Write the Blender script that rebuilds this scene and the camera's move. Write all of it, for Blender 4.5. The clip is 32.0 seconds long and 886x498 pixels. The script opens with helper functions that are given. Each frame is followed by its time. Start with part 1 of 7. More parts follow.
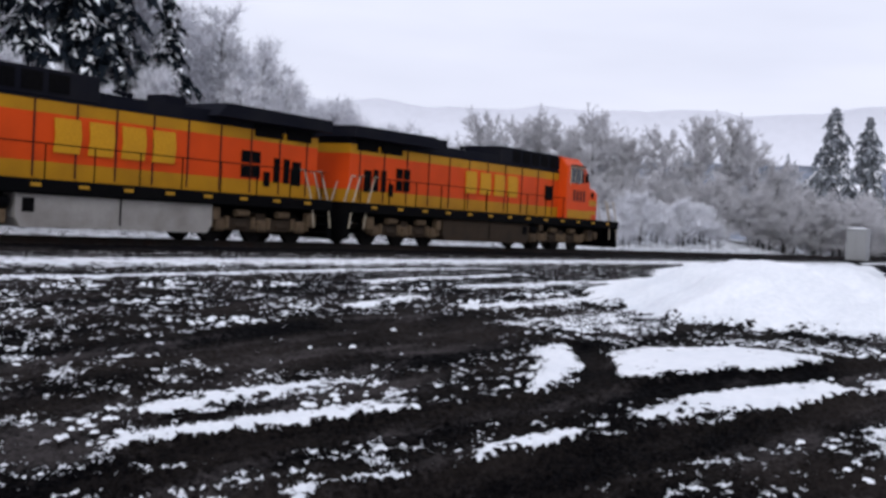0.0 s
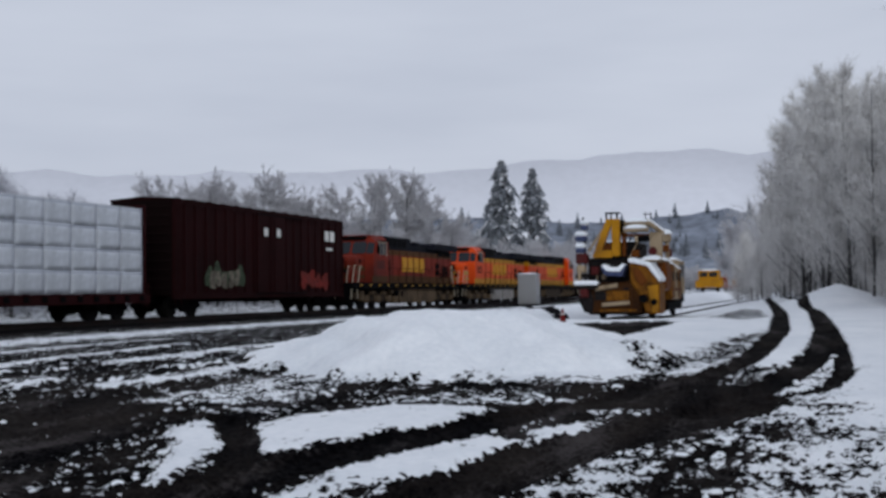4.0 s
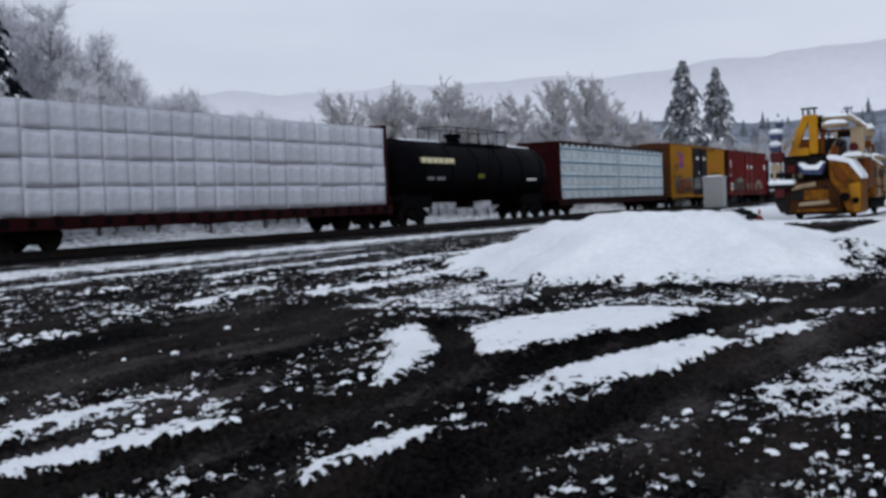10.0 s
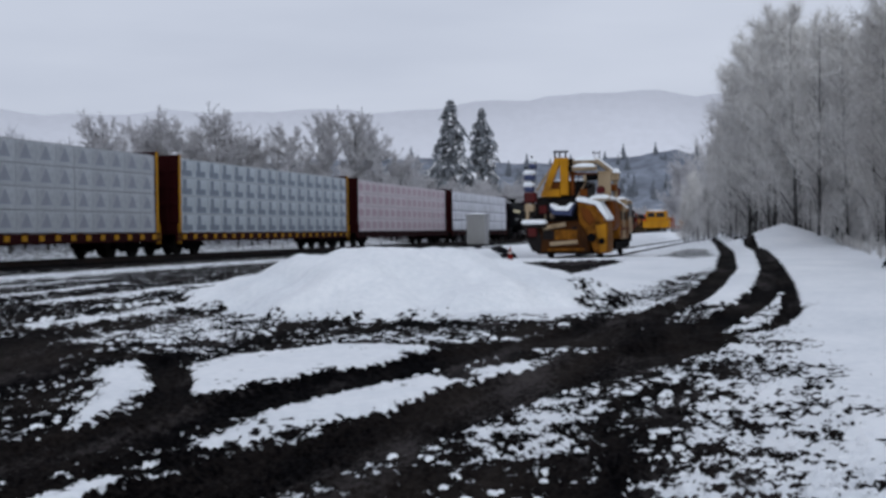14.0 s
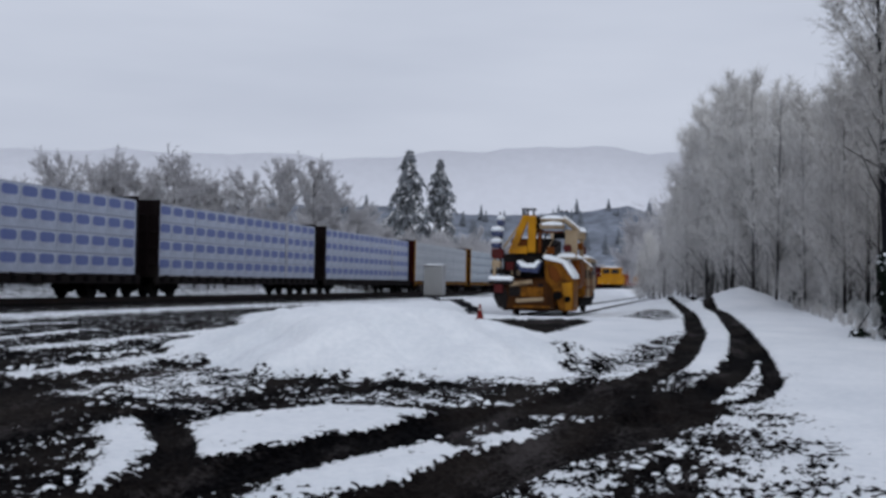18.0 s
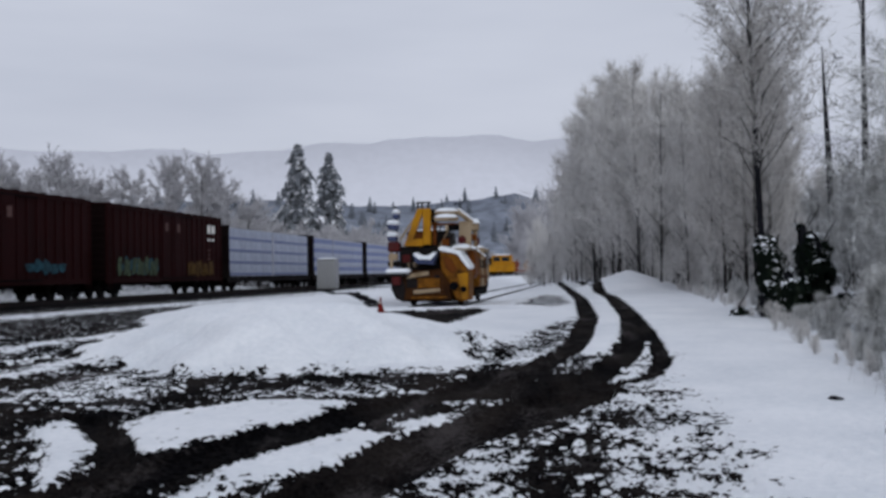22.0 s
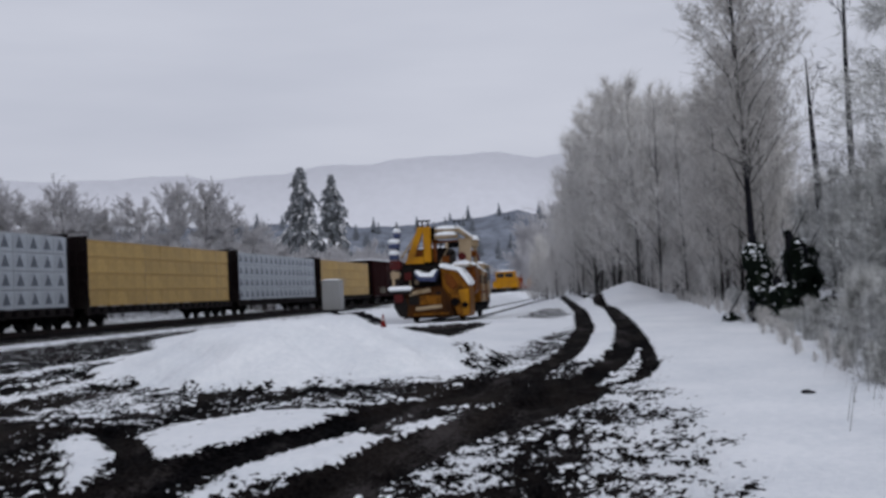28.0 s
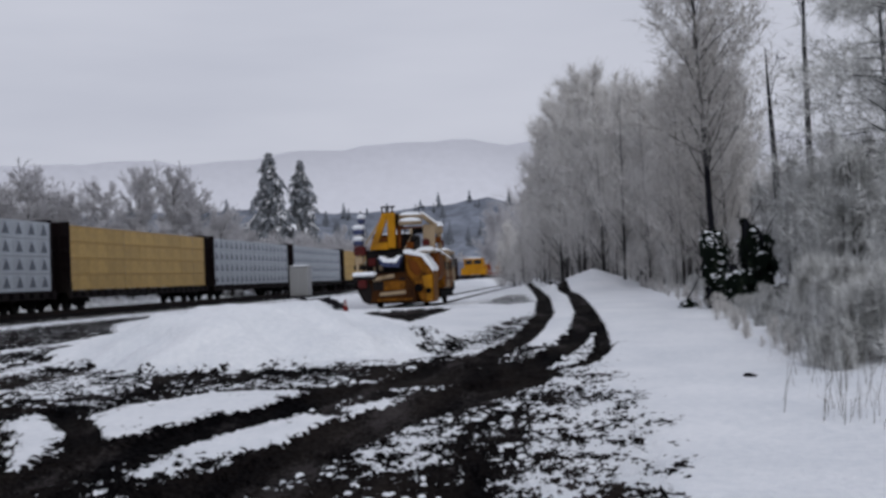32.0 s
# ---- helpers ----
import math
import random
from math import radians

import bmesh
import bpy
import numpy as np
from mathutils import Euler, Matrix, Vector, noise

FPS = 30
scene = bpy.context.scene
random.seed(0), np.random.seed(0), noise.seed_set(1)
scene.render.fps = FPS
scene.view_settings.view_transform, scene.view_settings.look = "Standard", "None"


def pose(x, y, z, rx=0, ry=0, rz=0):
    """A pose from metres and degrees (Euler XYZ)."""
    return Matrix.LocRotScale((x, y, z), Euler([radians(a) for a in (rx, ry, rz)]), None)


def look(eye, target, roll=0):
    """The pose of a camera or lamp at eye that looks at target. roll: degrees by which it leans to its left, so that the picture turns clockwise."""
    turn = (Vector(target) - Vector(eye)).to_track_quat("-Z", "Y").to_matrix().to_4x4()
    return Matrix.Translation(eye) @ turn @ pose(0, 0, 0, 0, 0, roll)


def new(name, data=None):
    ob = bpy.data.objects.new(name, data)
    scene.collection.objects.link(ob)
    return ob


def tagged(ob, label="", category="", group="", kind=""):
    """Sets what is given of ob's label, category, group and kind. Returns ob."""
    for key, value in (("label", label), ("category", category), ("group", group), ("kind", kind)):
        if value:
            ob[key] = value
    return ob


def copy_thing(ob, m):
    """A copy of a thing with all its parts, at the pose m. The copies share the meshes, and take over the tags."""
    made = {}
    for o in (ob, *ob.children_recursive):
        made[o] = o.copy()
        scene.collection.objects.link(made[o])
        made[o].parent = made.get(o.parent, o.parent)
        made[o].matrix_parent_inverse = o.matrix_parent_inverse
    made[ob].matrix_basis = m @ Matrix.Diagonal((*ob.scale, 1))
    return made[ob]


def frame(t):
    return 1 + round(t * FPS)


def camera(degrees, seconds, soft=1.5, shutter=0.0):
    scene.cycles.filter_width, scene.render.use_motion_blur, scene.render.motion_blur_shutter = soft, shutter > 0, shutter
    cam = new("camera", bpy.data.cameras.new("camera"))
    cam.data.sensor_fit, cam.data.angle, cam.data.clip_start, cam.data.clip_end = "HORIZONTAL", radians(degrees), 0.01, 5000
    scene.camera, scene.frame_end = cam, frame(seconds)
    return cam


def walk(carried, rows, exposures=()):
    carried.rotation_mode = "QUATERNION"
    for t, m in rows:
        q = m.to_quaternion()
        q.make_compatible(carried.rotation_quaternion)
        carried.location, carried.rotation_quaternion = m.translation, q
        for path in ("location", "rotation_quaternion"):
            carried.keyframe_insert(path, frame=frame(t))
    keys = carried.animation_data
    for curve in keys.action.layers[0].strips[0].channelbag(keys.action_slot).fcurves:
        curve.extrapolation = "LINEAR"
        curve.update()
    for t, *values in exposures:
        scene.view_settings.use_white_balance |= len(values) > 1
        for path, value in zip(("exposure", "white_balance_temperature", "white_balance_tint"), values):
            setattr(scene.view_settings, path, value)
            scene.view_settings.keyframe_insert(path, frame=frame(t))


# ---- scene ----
cam = camera(42.8, 32.0, soft=3.1)
PATH = [
    (0, (0.41, -0.91, 1.61), (-5.161, 7.396, 1.386), 3.16),
    (0.5, (0.32, -0.70, 1.55), (-4.956, 7.788, 1.268), 3.54),
    (1, (0.35, -0.51, 1.58), (-4.497, 8.230, 1.384), 2.86),
    (1.5, (0.33, -0.36, 1.56), (-3.881, 8.712, 1.433), 1.43),
    (2, (0.42, -0.36, 1.62), (-3.174, 8.974, 1.477), 0.64),
    (2.5, (0.41, -0.18, 1.64), (-2.641, 9.348, 1.514), -0.31),
    (4.5, (0.24, 0.48, 1.52), (-3.013, 9.923, 2.006), -1.48),
    (5, (0.26, 0.47, 1.47), (-3.549, 9.713, 1.397), -1.86),
    (5.5, (0.11, 0.40, 1.43), (-4.112, 9.465, 1.214), -1.74),
    (6, (0.06, 0.32, 1.46), (-4.324, 9.311, 1.545), -1.55),
    (6.5, (0.19, 0.24, 1.54), (-4.144, 9.247, 1.900), -1.46),
    (7, (0.18, 0.26, 1.50), (-4.204, 9.217, 2.187), -0.96),
    (7.5, (0.15, 0.25, 1.49), (-4.570, 9.014, 2.446), -0.47),
    (8, (0.05, 0.79, 1.50), (-5.116, 9.280, 2.580), -0.07),
    (8.5, (0.14, 0.18, 1.53), (-5.251, 8.555, 2.418), -0.52),
    (9, (0.11, 0.27, 1.52), (-5.230, 8.706, 1.972), -1.39),
    (9.5, (0.02, 0.32, 1.50), (-5.004, 8.971, 1.497), -2.00),
    (10, (-0.01, 0.40, 1.51), (-4.593, 9.280, 1.130), -2.31),
    (10.5, (0.05, 0.40, 1.47), (-4.086, 9.497, 1.038), -1.65),
    (11, (0.06, 0.43, 1.48), (-3.621, 9.723, 1.146), -1.33),
    (11.5, (0.06, 0.50, 1.46), (-3.145, 9.975, 1.399), -1.01),
    (12, (0.06, 0.63, 1.45), (-2.787, 10.218, 1.624), -0.88),
    (12.5, (0.10, 0.72, 1.49), (-2.619, 10.345, 1.654), -1.00),
    (13, (0.12, 0.79, 1.48), (-2.546, 10.425, 1.550), -1.25),
    (13.5, (0.15, 0.79, 1.50), (-2.488, 10.439, 1.390), -0.74),
    (15.5, (0.38, 0.90, 1.56), (-2.518, 10.466, 1.398), -1.03),
    (16, (0.30, 0.90, 1.65), (-2.617, 10.461, 1.633), -0.44),
    (16.5, (0.15, 0.81, 1.68), (-2.694, 10.393, 1.747), -0.12),
    (17, (0.02, 0.80, 1.62), (-2.706, 10.418, 1.797), 0.43),
    (17.5, (-0.11, 0.72, 1.64), (-2.621, 10.396, 1.875), 1.00),
    (18, (-0.21, 0.61, 1.66), (-2.495, 10.345, 1.947), 1.16),
    (18.5, (-0.16, 0.18, 1.62), (-2.150, 9.971, 2.008), 0.62),
    (19, (-0.20, -0.09, 1.65), (-1.969, 9.742, 2.182), 0.36),
    (19.5, (-0.22, -0.19, 1.67), (-1.858, 9.658, 2.177), 0.36),
    (20, (-0.24, -0.16, 1.68), (-1.802, 9.707, 2.113), -0.04),
    (20.5, (-0.25, -0.15, 1.70), (-1.758, 9.728, 2.051), -0.42),
    (21, (-0.24, -0.16, 1.72), (-1.705, 9.728, 1.994), -0.73),
    (21.5, (-0.26, -0.15, 1.70), (-1.658, 9.748, 1.943), -0.73),
    (22, (-0.28, -0.14, 1.72), (-1.606, 9.766, 1.928), -0.84),
    (22.5, (-0.30, -0.16, 1.70), (-1.554, 9.758, 1.919), -0.91),
    (23, (-0.30, -0.18, 1.70), (-1.495, 9.747, 1.914), -1.15),
    (23.5, (-0.31, -0.16, 1.68), (-1.438, 9.771, 1.902), -1.18),
    (24, (-0.29, -0.15, 1.68), (-1.374, 9.793, 1.892), -1.24),
    (24.5, (-0.16, -0.51, 1.66), (-1.197, 9.436, 1.885), -1.47),
    (25, (-0.06, -0.86, 1.62), (-1.128, 9.078, 1.877), -1.69),
    (25.5, (-0.04, -0.97, 1.61), (-1.179, 8.965, 1.895), -2.07),
    (27.5, (-0.05, -0.84, 1.65), (-1.406, 9.065, 1.992), -2.70),
    (28, (-0.05, -0.83, 1.65), (-1.413, 9.071, 2.024), -2.57),
    (28.5, (-0.05, -0.77, 1.64), (-1.397, 9.128, 2.083), -2.68),
    (29, (-0.06, -0.70, 1.64), (-1.358, 9.200, 2.159), -2.58),
    (29.5, (-0.06, -0.63, 1.64), (-1.300, 9.277, 2.236), -2.37),
    (30, (-0.04, -0.57, 1.63), (-1.230, 9.343, 2.226), -2.26),
    (30.5, (0.03, -0.73, 1.63), (-1.185, 9.189, 2.081), -1.93),
    (31, (0.14, -0.96, 1.62), (-1.091, 8.961, 1.991), -1.45),
    (31.5, (0.16, -0.99, 1.60), (-1.001, 8.940, 1.949), -1.73),
    (32, (0.17, -0.96, 1.61), (-0.939, 8.972, 1.857), -2.27),
]
EXPOSURES = [(0.0, 0.52, 6050, 9), (0.6, 0.50, 6000, 9), (1.0, 0.43, 6000, 8), (2.0, 0.24, 5950, 6), (3.5, 0.0, 5950, 4), (5.0, -0.12, 5900, 4), (6.0, 0.07, 5900, 4), (8.0, -0.20, 5900, 4), (9.0, 0.14, 5900, 4), (11.0, 0.09, 5900, 4), (13.0, 0.02, 5900, 4), (20.0, -0.07, 5950, 5), (32.0, -0.12, 6150, 7)]
walk(cam, [(t, look(eye, target, roll)) for t, eye, target, roll in PATH], EXPOSURES)

# ---- light: an overcast winter sky and a faint wide sun ----
SUN_EL, SUN_AZ = radians(24), radians(160)
world = bpy.data.worlds.new("world")
scene.world = world
world.use_nodes = True
wn, wl = world.node_tree.nodes, world.node_tree.links
wn.clear()
w_out, w_bg = wn.new("ShaderNodeOutputWorld"), wn.new("ShaderNodeBackground")
w_sky = wn.new("ShaderNodeTexSky")
w_sky.sky_type, w_sky.sun_disc = "NISHITA", False
w_sky.sun_elevation, w_sky.sun_rotation = SUN_EL, SUN_AZ
w_sky.air_density, w_sky.dust_density, w_sky.ozone_density = 1.0, 6.0, 1.0
w_hsv = wn.new("ShaderNodeHueSaturation")
w_hsv.inputs["Saturation"].default_value = 0.25
w_co = wn.new("ShaderNodeTexCoord")
w_map = wn.new("ShaderNodeMapping")
w_map.inputs["Scale"].default_value = (1.0, 1.0, 5.0)
w_noise = wn.new("ShaderNodeTexNoise")
w_noise.inputs["Scale"].default_value, w_noise.inputs["Detail"].default_value = 2.2, 4.0
w_ramp = wn.new("ShaderNodeValToRGB")
w_ramp.color_ramp.elements[0].position, w_ramp.color_ramp.elements[0].color = 0.3, (5.1, 5.05, 5.72, 1)
w_ramp.color_ramp.elements[1].position, w_ramp.color_ramp.elements[1].color = 0.7, (6.2, 6.06, 6.66, 1)
w_mix = wn.new("ShaderNodeMix")
w_mix.data_type = "RGBA"
w_mix.inputs["Factor"].default_value = 0.93
wl.new(w_co.outputs["Generated"], w_map.inputs["Vector"])
wl.new(w_map.outputs["Vector"], w_noise.inputs["Vector"])
wl.new(w_noise.outputs["Fac"], w_ramp.inputs["Fac"])
wl.new(w_sky.outputs["Color"], w_hsv.inputs["Color"])
wl.new(w_hsv.outputs["Color"], w_mix.inputs["A"])
wl.new(w_ramp.outputs["Color"], w_mix.inputs["B"])
wl.new(w_mix.outputs["Result"], w_bg.inputs["Color"])
w_bg.inputs["Strength"].default_value = 0.11
wl.new(w_bg.outputs["Background"], w_out.inputs["Surface"])
sun = new("sun", bpy.data.lights.new("sun", "SUN"))
sun.data.energy, sun.data.angle, sun.data.color = 0.6, radians(25), (1.0, 0.97, 0.93)
sun.matrix_world = look((0, 0, 50), (-50 * math.sin(SUN_AZ) * math.cos(SUN_EL), -50 * math.cos(SUN_AZ) * math.cos(SUN_EL), 50 - 50 * math.sin(SUN_EL)))


# ---- materials ----
MATS = {}


def nodes_of(name):
    m = bpy.data.materials.new(name)
    m.use_nodes = True
    n = m.node_tree.nodes
    return m, n, m.node_tree.links, n["Principled BSDF"]


def mat(name, color, rough=0.6, metal=0.0, scale=3.0, vary=0.25, dirt=(0.03, 0.028, 0.025), soil=0.25, bump=0.15, grain=40.0, random_tone=0.0, spec=0.07):
    """A painted, worn or natural surface: two scales of tone, some soiling, a fine relief."""
    if name in MATS:
        return MATS[name]
    m, n, l, b = nodes_of(name)
    co = n.new("ShaderNodeTexCoord")
    big, fine = n.new("ShaderNodeTexNoise"), n.new("ShaderNodeTexNoise")
    big.inputs["Scale"].default_value, big.inputs["Detail"].default_value = scale * 0.4, 6.0
    fine.inputs["Scale"].default_value, fine.inputs["Detail"].default_value = grain, 3.0
    for x in (big, fine):
        l.new(co.outputs["Object"], x.inputs["Vector"])
    tone = n.new("ShaderNodeMapRange")
    tone.inputs["From Min"].default_value, tone.inputs["From Max"].default_value = 0.3, 0.7
    tone.inputs["To Min"].default_value, tone.inputs["To Max"].default_value = 1 - vary, 1 + vary
    l.new(fine.outputs["Fac"], tone.inputs["Value"])
    mul = n.new("ShaderNodeVectorMath")
    mul.operation = "SCALE"
    mul.inputs[0].default_value = color
    last = tone.outputs["Result"]
    if random_tone:
        info, r2, m2 = n.new("ShaderNodeObjectInfo"), n.new("ShaderNodeMapRange"), n.new("ShaderNodeMath")
        r2.inputs["To Min"].default_value, r2.inputs["To Max"].default_value = 1 - random_tone, 1 + random_tone
        l.new(info.outputs["Random"], r2.inputs["Value"])
        m2.operation = "MULTIPLY"
        l.new(last, m2.inputs[0])
        l.new(r2.outputs["Result"], m2.inputs[1])
        last = m2.outputs["Value"]
    l.new(last, mul.inputs["Scale"])
    fac = n.new("ShaderNodeMapRange")
    fac.inputs["From Min"].default_value, fac.inputs["From Max"].default_value = 0.45, 0.75
    fac.inputs["To Max"].default_value = soil
    l.new(big.outputs["Fac"], fac.inputs["Value"])
    mix = n.new("ShaderNodeMix")
    mix.data_type = "RGBA"
    mix.inputs["B"].default_value = (*dirt, 1)
    l.new(fac.outputs["Result"], mix.inputs["Factor"])
    l.new(mul.outputs["Vector"], mix.inputs["A"])
    l.new(mix.outputs["Result"], b.inputs["Base Color"])
    b.inputs["Roughness"].default_value, b.inputs["Metallic"].default_value = rough, metal
    b.inputs["Specular IOR Level"].default_value = spec
    if bump:
        bp = n.new("ShaderNodeBump")
        bp.inputs["Strength"].default_value, bp.inputs["Distance"].default_value = bump, 0.02
        l.new(fine.outputs["Fac"], bp.inputs["Height"])
        l.new(bp.outputs["Normal"], b.inputs["Normal"])
    MATS[name] = m
    return m


def wrap_mat(name, base, mark, kind, random_tone=0.06):
    """Lumber wrap: pale sheeting with one printed mark on each bundle, creases and grime."""
    if name in MATS:
        return MATS[name]
    m = mat(name, base, rough=0.5, scale=3.5, vary=0.12, dirt=tuple(c * 0.55 for c in base), soil=0.5, bump=0.9, grain=3.5, random_tone=random_tone, spec=0.2)
    n, l = m.node_tree.nodes, m.node_tree.links
    co, sep = n.new("ShaderNodeTexCoord"), n.new("ShaderNodeSeparateXYZ")
    l.new(co.outputs["Generated"], sep.inputs["Vector"])

    def band(src, lo, hi):
        a, b2, c = n.new("ShaderNodeMath"), n.new("ShaderNodeMath"), n.new("ShaderNodeMath")
        a.operation, b2.operation, c.operation = "GREATER_THAN", "LESS_THAN", "MULTIPLY"
        l.new(src, a.inputs[0]), l.new(src, b2.inputs[0])
        a.inputs[1].default_value, b2.inputs[1].default_value = lo, hi
        l.new(a.outputs[0], c.inputs[0]), l.new(b2.outputs[0], c.inputs[1])
        return c.outputs[0]

    def both(p, q, op):
        c = n.new("ShaderNodeMath")
        c.operation = op
        l.new(p, c.inputs[0]), l.new(q, c.inputs[1])
        return c.outputs[0]

    y, z = sep.outputs["Y"], sep.outputs["Z"]
    def calc(op, p, q):
        c = n.new("ShaderNodeMath")
        c.operation = op
        for i, v in enumerate((p, q)):
            if isinstance(v, (int, float)):
                c.inputs[i].default_value = v
            else:
                l.new(v, c.inputs[i])
        return c.outputs[0]

    def rounded(cy, cz, hy, hz):
        p, q = calc("POWER", calc("ABSOLUTE", calc("DIVIDE", calc("SUBTRACT", y, cy), hy), 0), 4.0), calc("POWER", calc("ABSOLUTE", calc("DIVIDE", calc("SUBTRACT", z, cz), hz), 0), 4.0)
        return calc("LESS_THAN", calc("ADD", p, q), 1.0)

    if kind == "rect":
        f = rounded(0.5, 0.66, 0.40, 0.24)
    elif kind == "ell":
        f = both(both(band(y, 0.26, 0.50), band(z, 0.08, 0.92), "MULTIPLY"), both(band(y, 0.18, 0.88), band(z, 0.08, 0.42), "MULTIPLY"), "MAXIMUM")
    elif kind == "tri":
        f = calc("MULTIPLY", calc("LESS_THAN", calc("ADD", calc("MULTIPLY", calc("ABSOLUTE", calc("SUBTRACT", y, 0.5), 0), 1.25), calc("MULTIPLY", z, 0.5)), 0.46), calc("GREATER_THAN", z, 0.22))
    elif kind == "dot":
        f = both(both(band(y, 0.43, 0.56), band(z, 0.10, 0.30), "MULTIPLY"), calc("MULTIPLY", both(band(y, 0.2, 0.8), band(z, 0.34, 0.48), "MULTIPLY"), 0.22), "MAXIMUM")
    elif kind == "stripe":
        f = band(z, 0.04, 0.26)
    elif kind == "frame":
        f = rounded(0.5, 0.5, 0.33, 0.30)
    else:
        f = band(z, 0.86, 0.97)
    bs = n["Principled BSDF"]
    src = bs.inputs["Base Color"].links[0].from_socket
    mix = n.new("ShaderNodeMix")
    mix.data_type = "RGBA"
    mix.inputs["B"].default_value = (*mark, 1)
    wear = n.new("ShaderNodeMath")
    wear.operation, wear.inputs[1].default_value = "MULTIPLY", 0.85
    l.new(f, wear.inputs[0])
    l.new(wear.outputs[0], mix.inputs["Factor"])
    l.new(src, mix.inputs["A"])
    l.new(mix.outputs["Result"], bs.inputs["Base Color"])
    return m


# ---- mesh helpers ----
def box(bm, x0, x1, y0, y1, z0, z1, bevel=0.0):
    g = bmesh.ops.create_cube(bm, size=1.0, matrix=Matrix.Translation(((x0 + x1) / 2, (y0 + y1) / 2, (z0 + z1) / 2)) @ Matrix.Diagonal((x1 - x0, y1 - y0, z1 - z0, 1)))
    if bevel:
        es = list({e for v in g["verts"] for e in v.link_edges})
        bmesh.ops.bevel(bm, geom=es, offset=bevel, segments=1, affect="EDGES")
    return bm


def rod(bm, a, b, r, r2=None, n=8):
    a, b = Vector(a), Vector(b)
    d = b - a
    mtx = Matrix.Translation((a + b) / 2) @ d.to_track_quat("Z", "Y").to_matrix().to_4x4()
    bmesh.ops.create_cone(bm, cap_ends=True, segments=n, radius1=r, radius2=r if r2 is None else r2, depth=d.length, matrix=mtx)
    return bm


def prism(bm, outline, x0, x1):
    """An outline in y and z, drawn out in x."""
    lo, hi = [bm.verts.new((x0, y, z)) for y, z in outline], [bm.verts.new((x1, y, z)) for y, z in outline]
    bm.faces.new(lo[::-1]), bm.faces.new(hi)
    k = len(outline)
    for i in range(k):
        bm.faces.new((lo[i], lo[(i + 1) % k], hi[(i + 1) % k], hi[i]))
    bmesh.ops.recalc_face_normals(bm, faces=bm.faces[:])
    return bm


def hull(points):
    """A solid round the points."""
    bm = bmesh.new()
    for p in points:
        bm.verts.new(p)
    bmesh.ops.convex_hull(bm, input=bm.verts)
    bmesh.ops.bevel(bm, geom=bm.edges[:], offset=0.03, segments=1, affect='EDGES')
    return bm


def pane(c, thick, cut=0.16):
    """A thin four-cornered pane with cut corners, standing proud on both sides."""
    c = [Vector(p) for p in c]
    n = (c[1] - c[0]).cross(c[3] - c[0]).normalized() * thick
    ring = []
    for i in range(4):
        a, b, d = c[i], c[i - 1], c[(i + 1) % 4]
        ring += [a.lerp(b, cut), a.lerp(b, cut * 0.3).lerp(d, cut * 0.3), a.lerp(d, cut)]
    bm = bmesh.new()
    lo, hi = [bm.verts.new(p - n) for p in ring], [bm.verts.new(p + n) for p in ring]
    bm.faces.new(lo[::-1]), bm.faces.new(hi)
    for i in range(len(ring)):
        j = (i + 1) % len(ring)
        bm.faces.new((lo[i], lo[j], hi[j], hi[i]))
    bmesh.ops.recalc_face_normals(bm, faces=bm.faces)
    return bm


def mesh_of(name, bm, material):
    me = bpy.data.meshes.new(name)
    bm.to_mesh(me)
    bm.free()
    me.materials.append(material)
    return me


def part(name, bm, material, parent, label="", m=None):
    ob = new(name, mesh_of(name, bm, material))
    ob.parent = parent
    if m is not None:
        ob.matrix_basis = m
    if label:
        ob["label"] = label
    return ob


def pieces(name, bm, material, parent, label=""):
    """Each loose piece of the bmesh becomes a part of its own."""
    bm.verts.index_update()
    seen = set()
    for start in bm.verts[:]:
        if start in seen:
            continue
        group, todo = [], [start]
        seen.add(start)
        while todo:
            v = todo.pop()
            group.append(v)
            for e in v.link_edges:
                w = e.other_vert(v)
                if w not in seen:
                    seen.add(w)
                    todo.append(w)
        at = {v: i for i, v in enumerate(group)}
        faces = {f for v in group for f in v.link_faces}
        ob = new(name, raw_mesh(name, [tuple(v.co) for v in group], [tuple(at[v] for v in f.verts) for f in sorted(faces, key=lambda f: f.index)], material))
        ob.parent = parent
        if label:
            ob["label"] = label
    bm.free()


def again(name, me, parent, m):
    """One more part on a mesh that is there already."""
    ob = new(name, me)
    ob.parent, ob.matrix_basis = parent, m
    return ob


def thing(name, label, category, group="", kind=""):
    return tagged(new(name), label, category, group, kind)


def raw_mesh(name, verts, faces, material, smooth=False):
    me = bpy.data.meshes.new(name)
    me.from_pydata(verts, [], faces)
    me.materials.append(material)
    if smooth:
        me.polygons.foreach_set("use_smooth", [True] * len(me.polygons))
    return me


B = bmesh.new
# ---- the plan ----
RAIL_Z, TRACK_X, SIDING_X, SIDING_Z = 0.61, -27.53, -5.2, 0.69


def smooth(x, a, b):
    t = np.clip((x - a) / (b - a), 0, 1)
    return t * t * (3 - 2 * t)


def rise(x, y):
    """The lot climbs gently away from where the filming stands, less so towards the main line."""
    z = 0.85 * np.tanh(0.05 * np.maximum(y, 0)) + 0.40 * smooth(y, 45, 110)
    k = smooth(-x, 9, 18)
    return z * (1 - k) + np.minimum(z, 0.38) * k


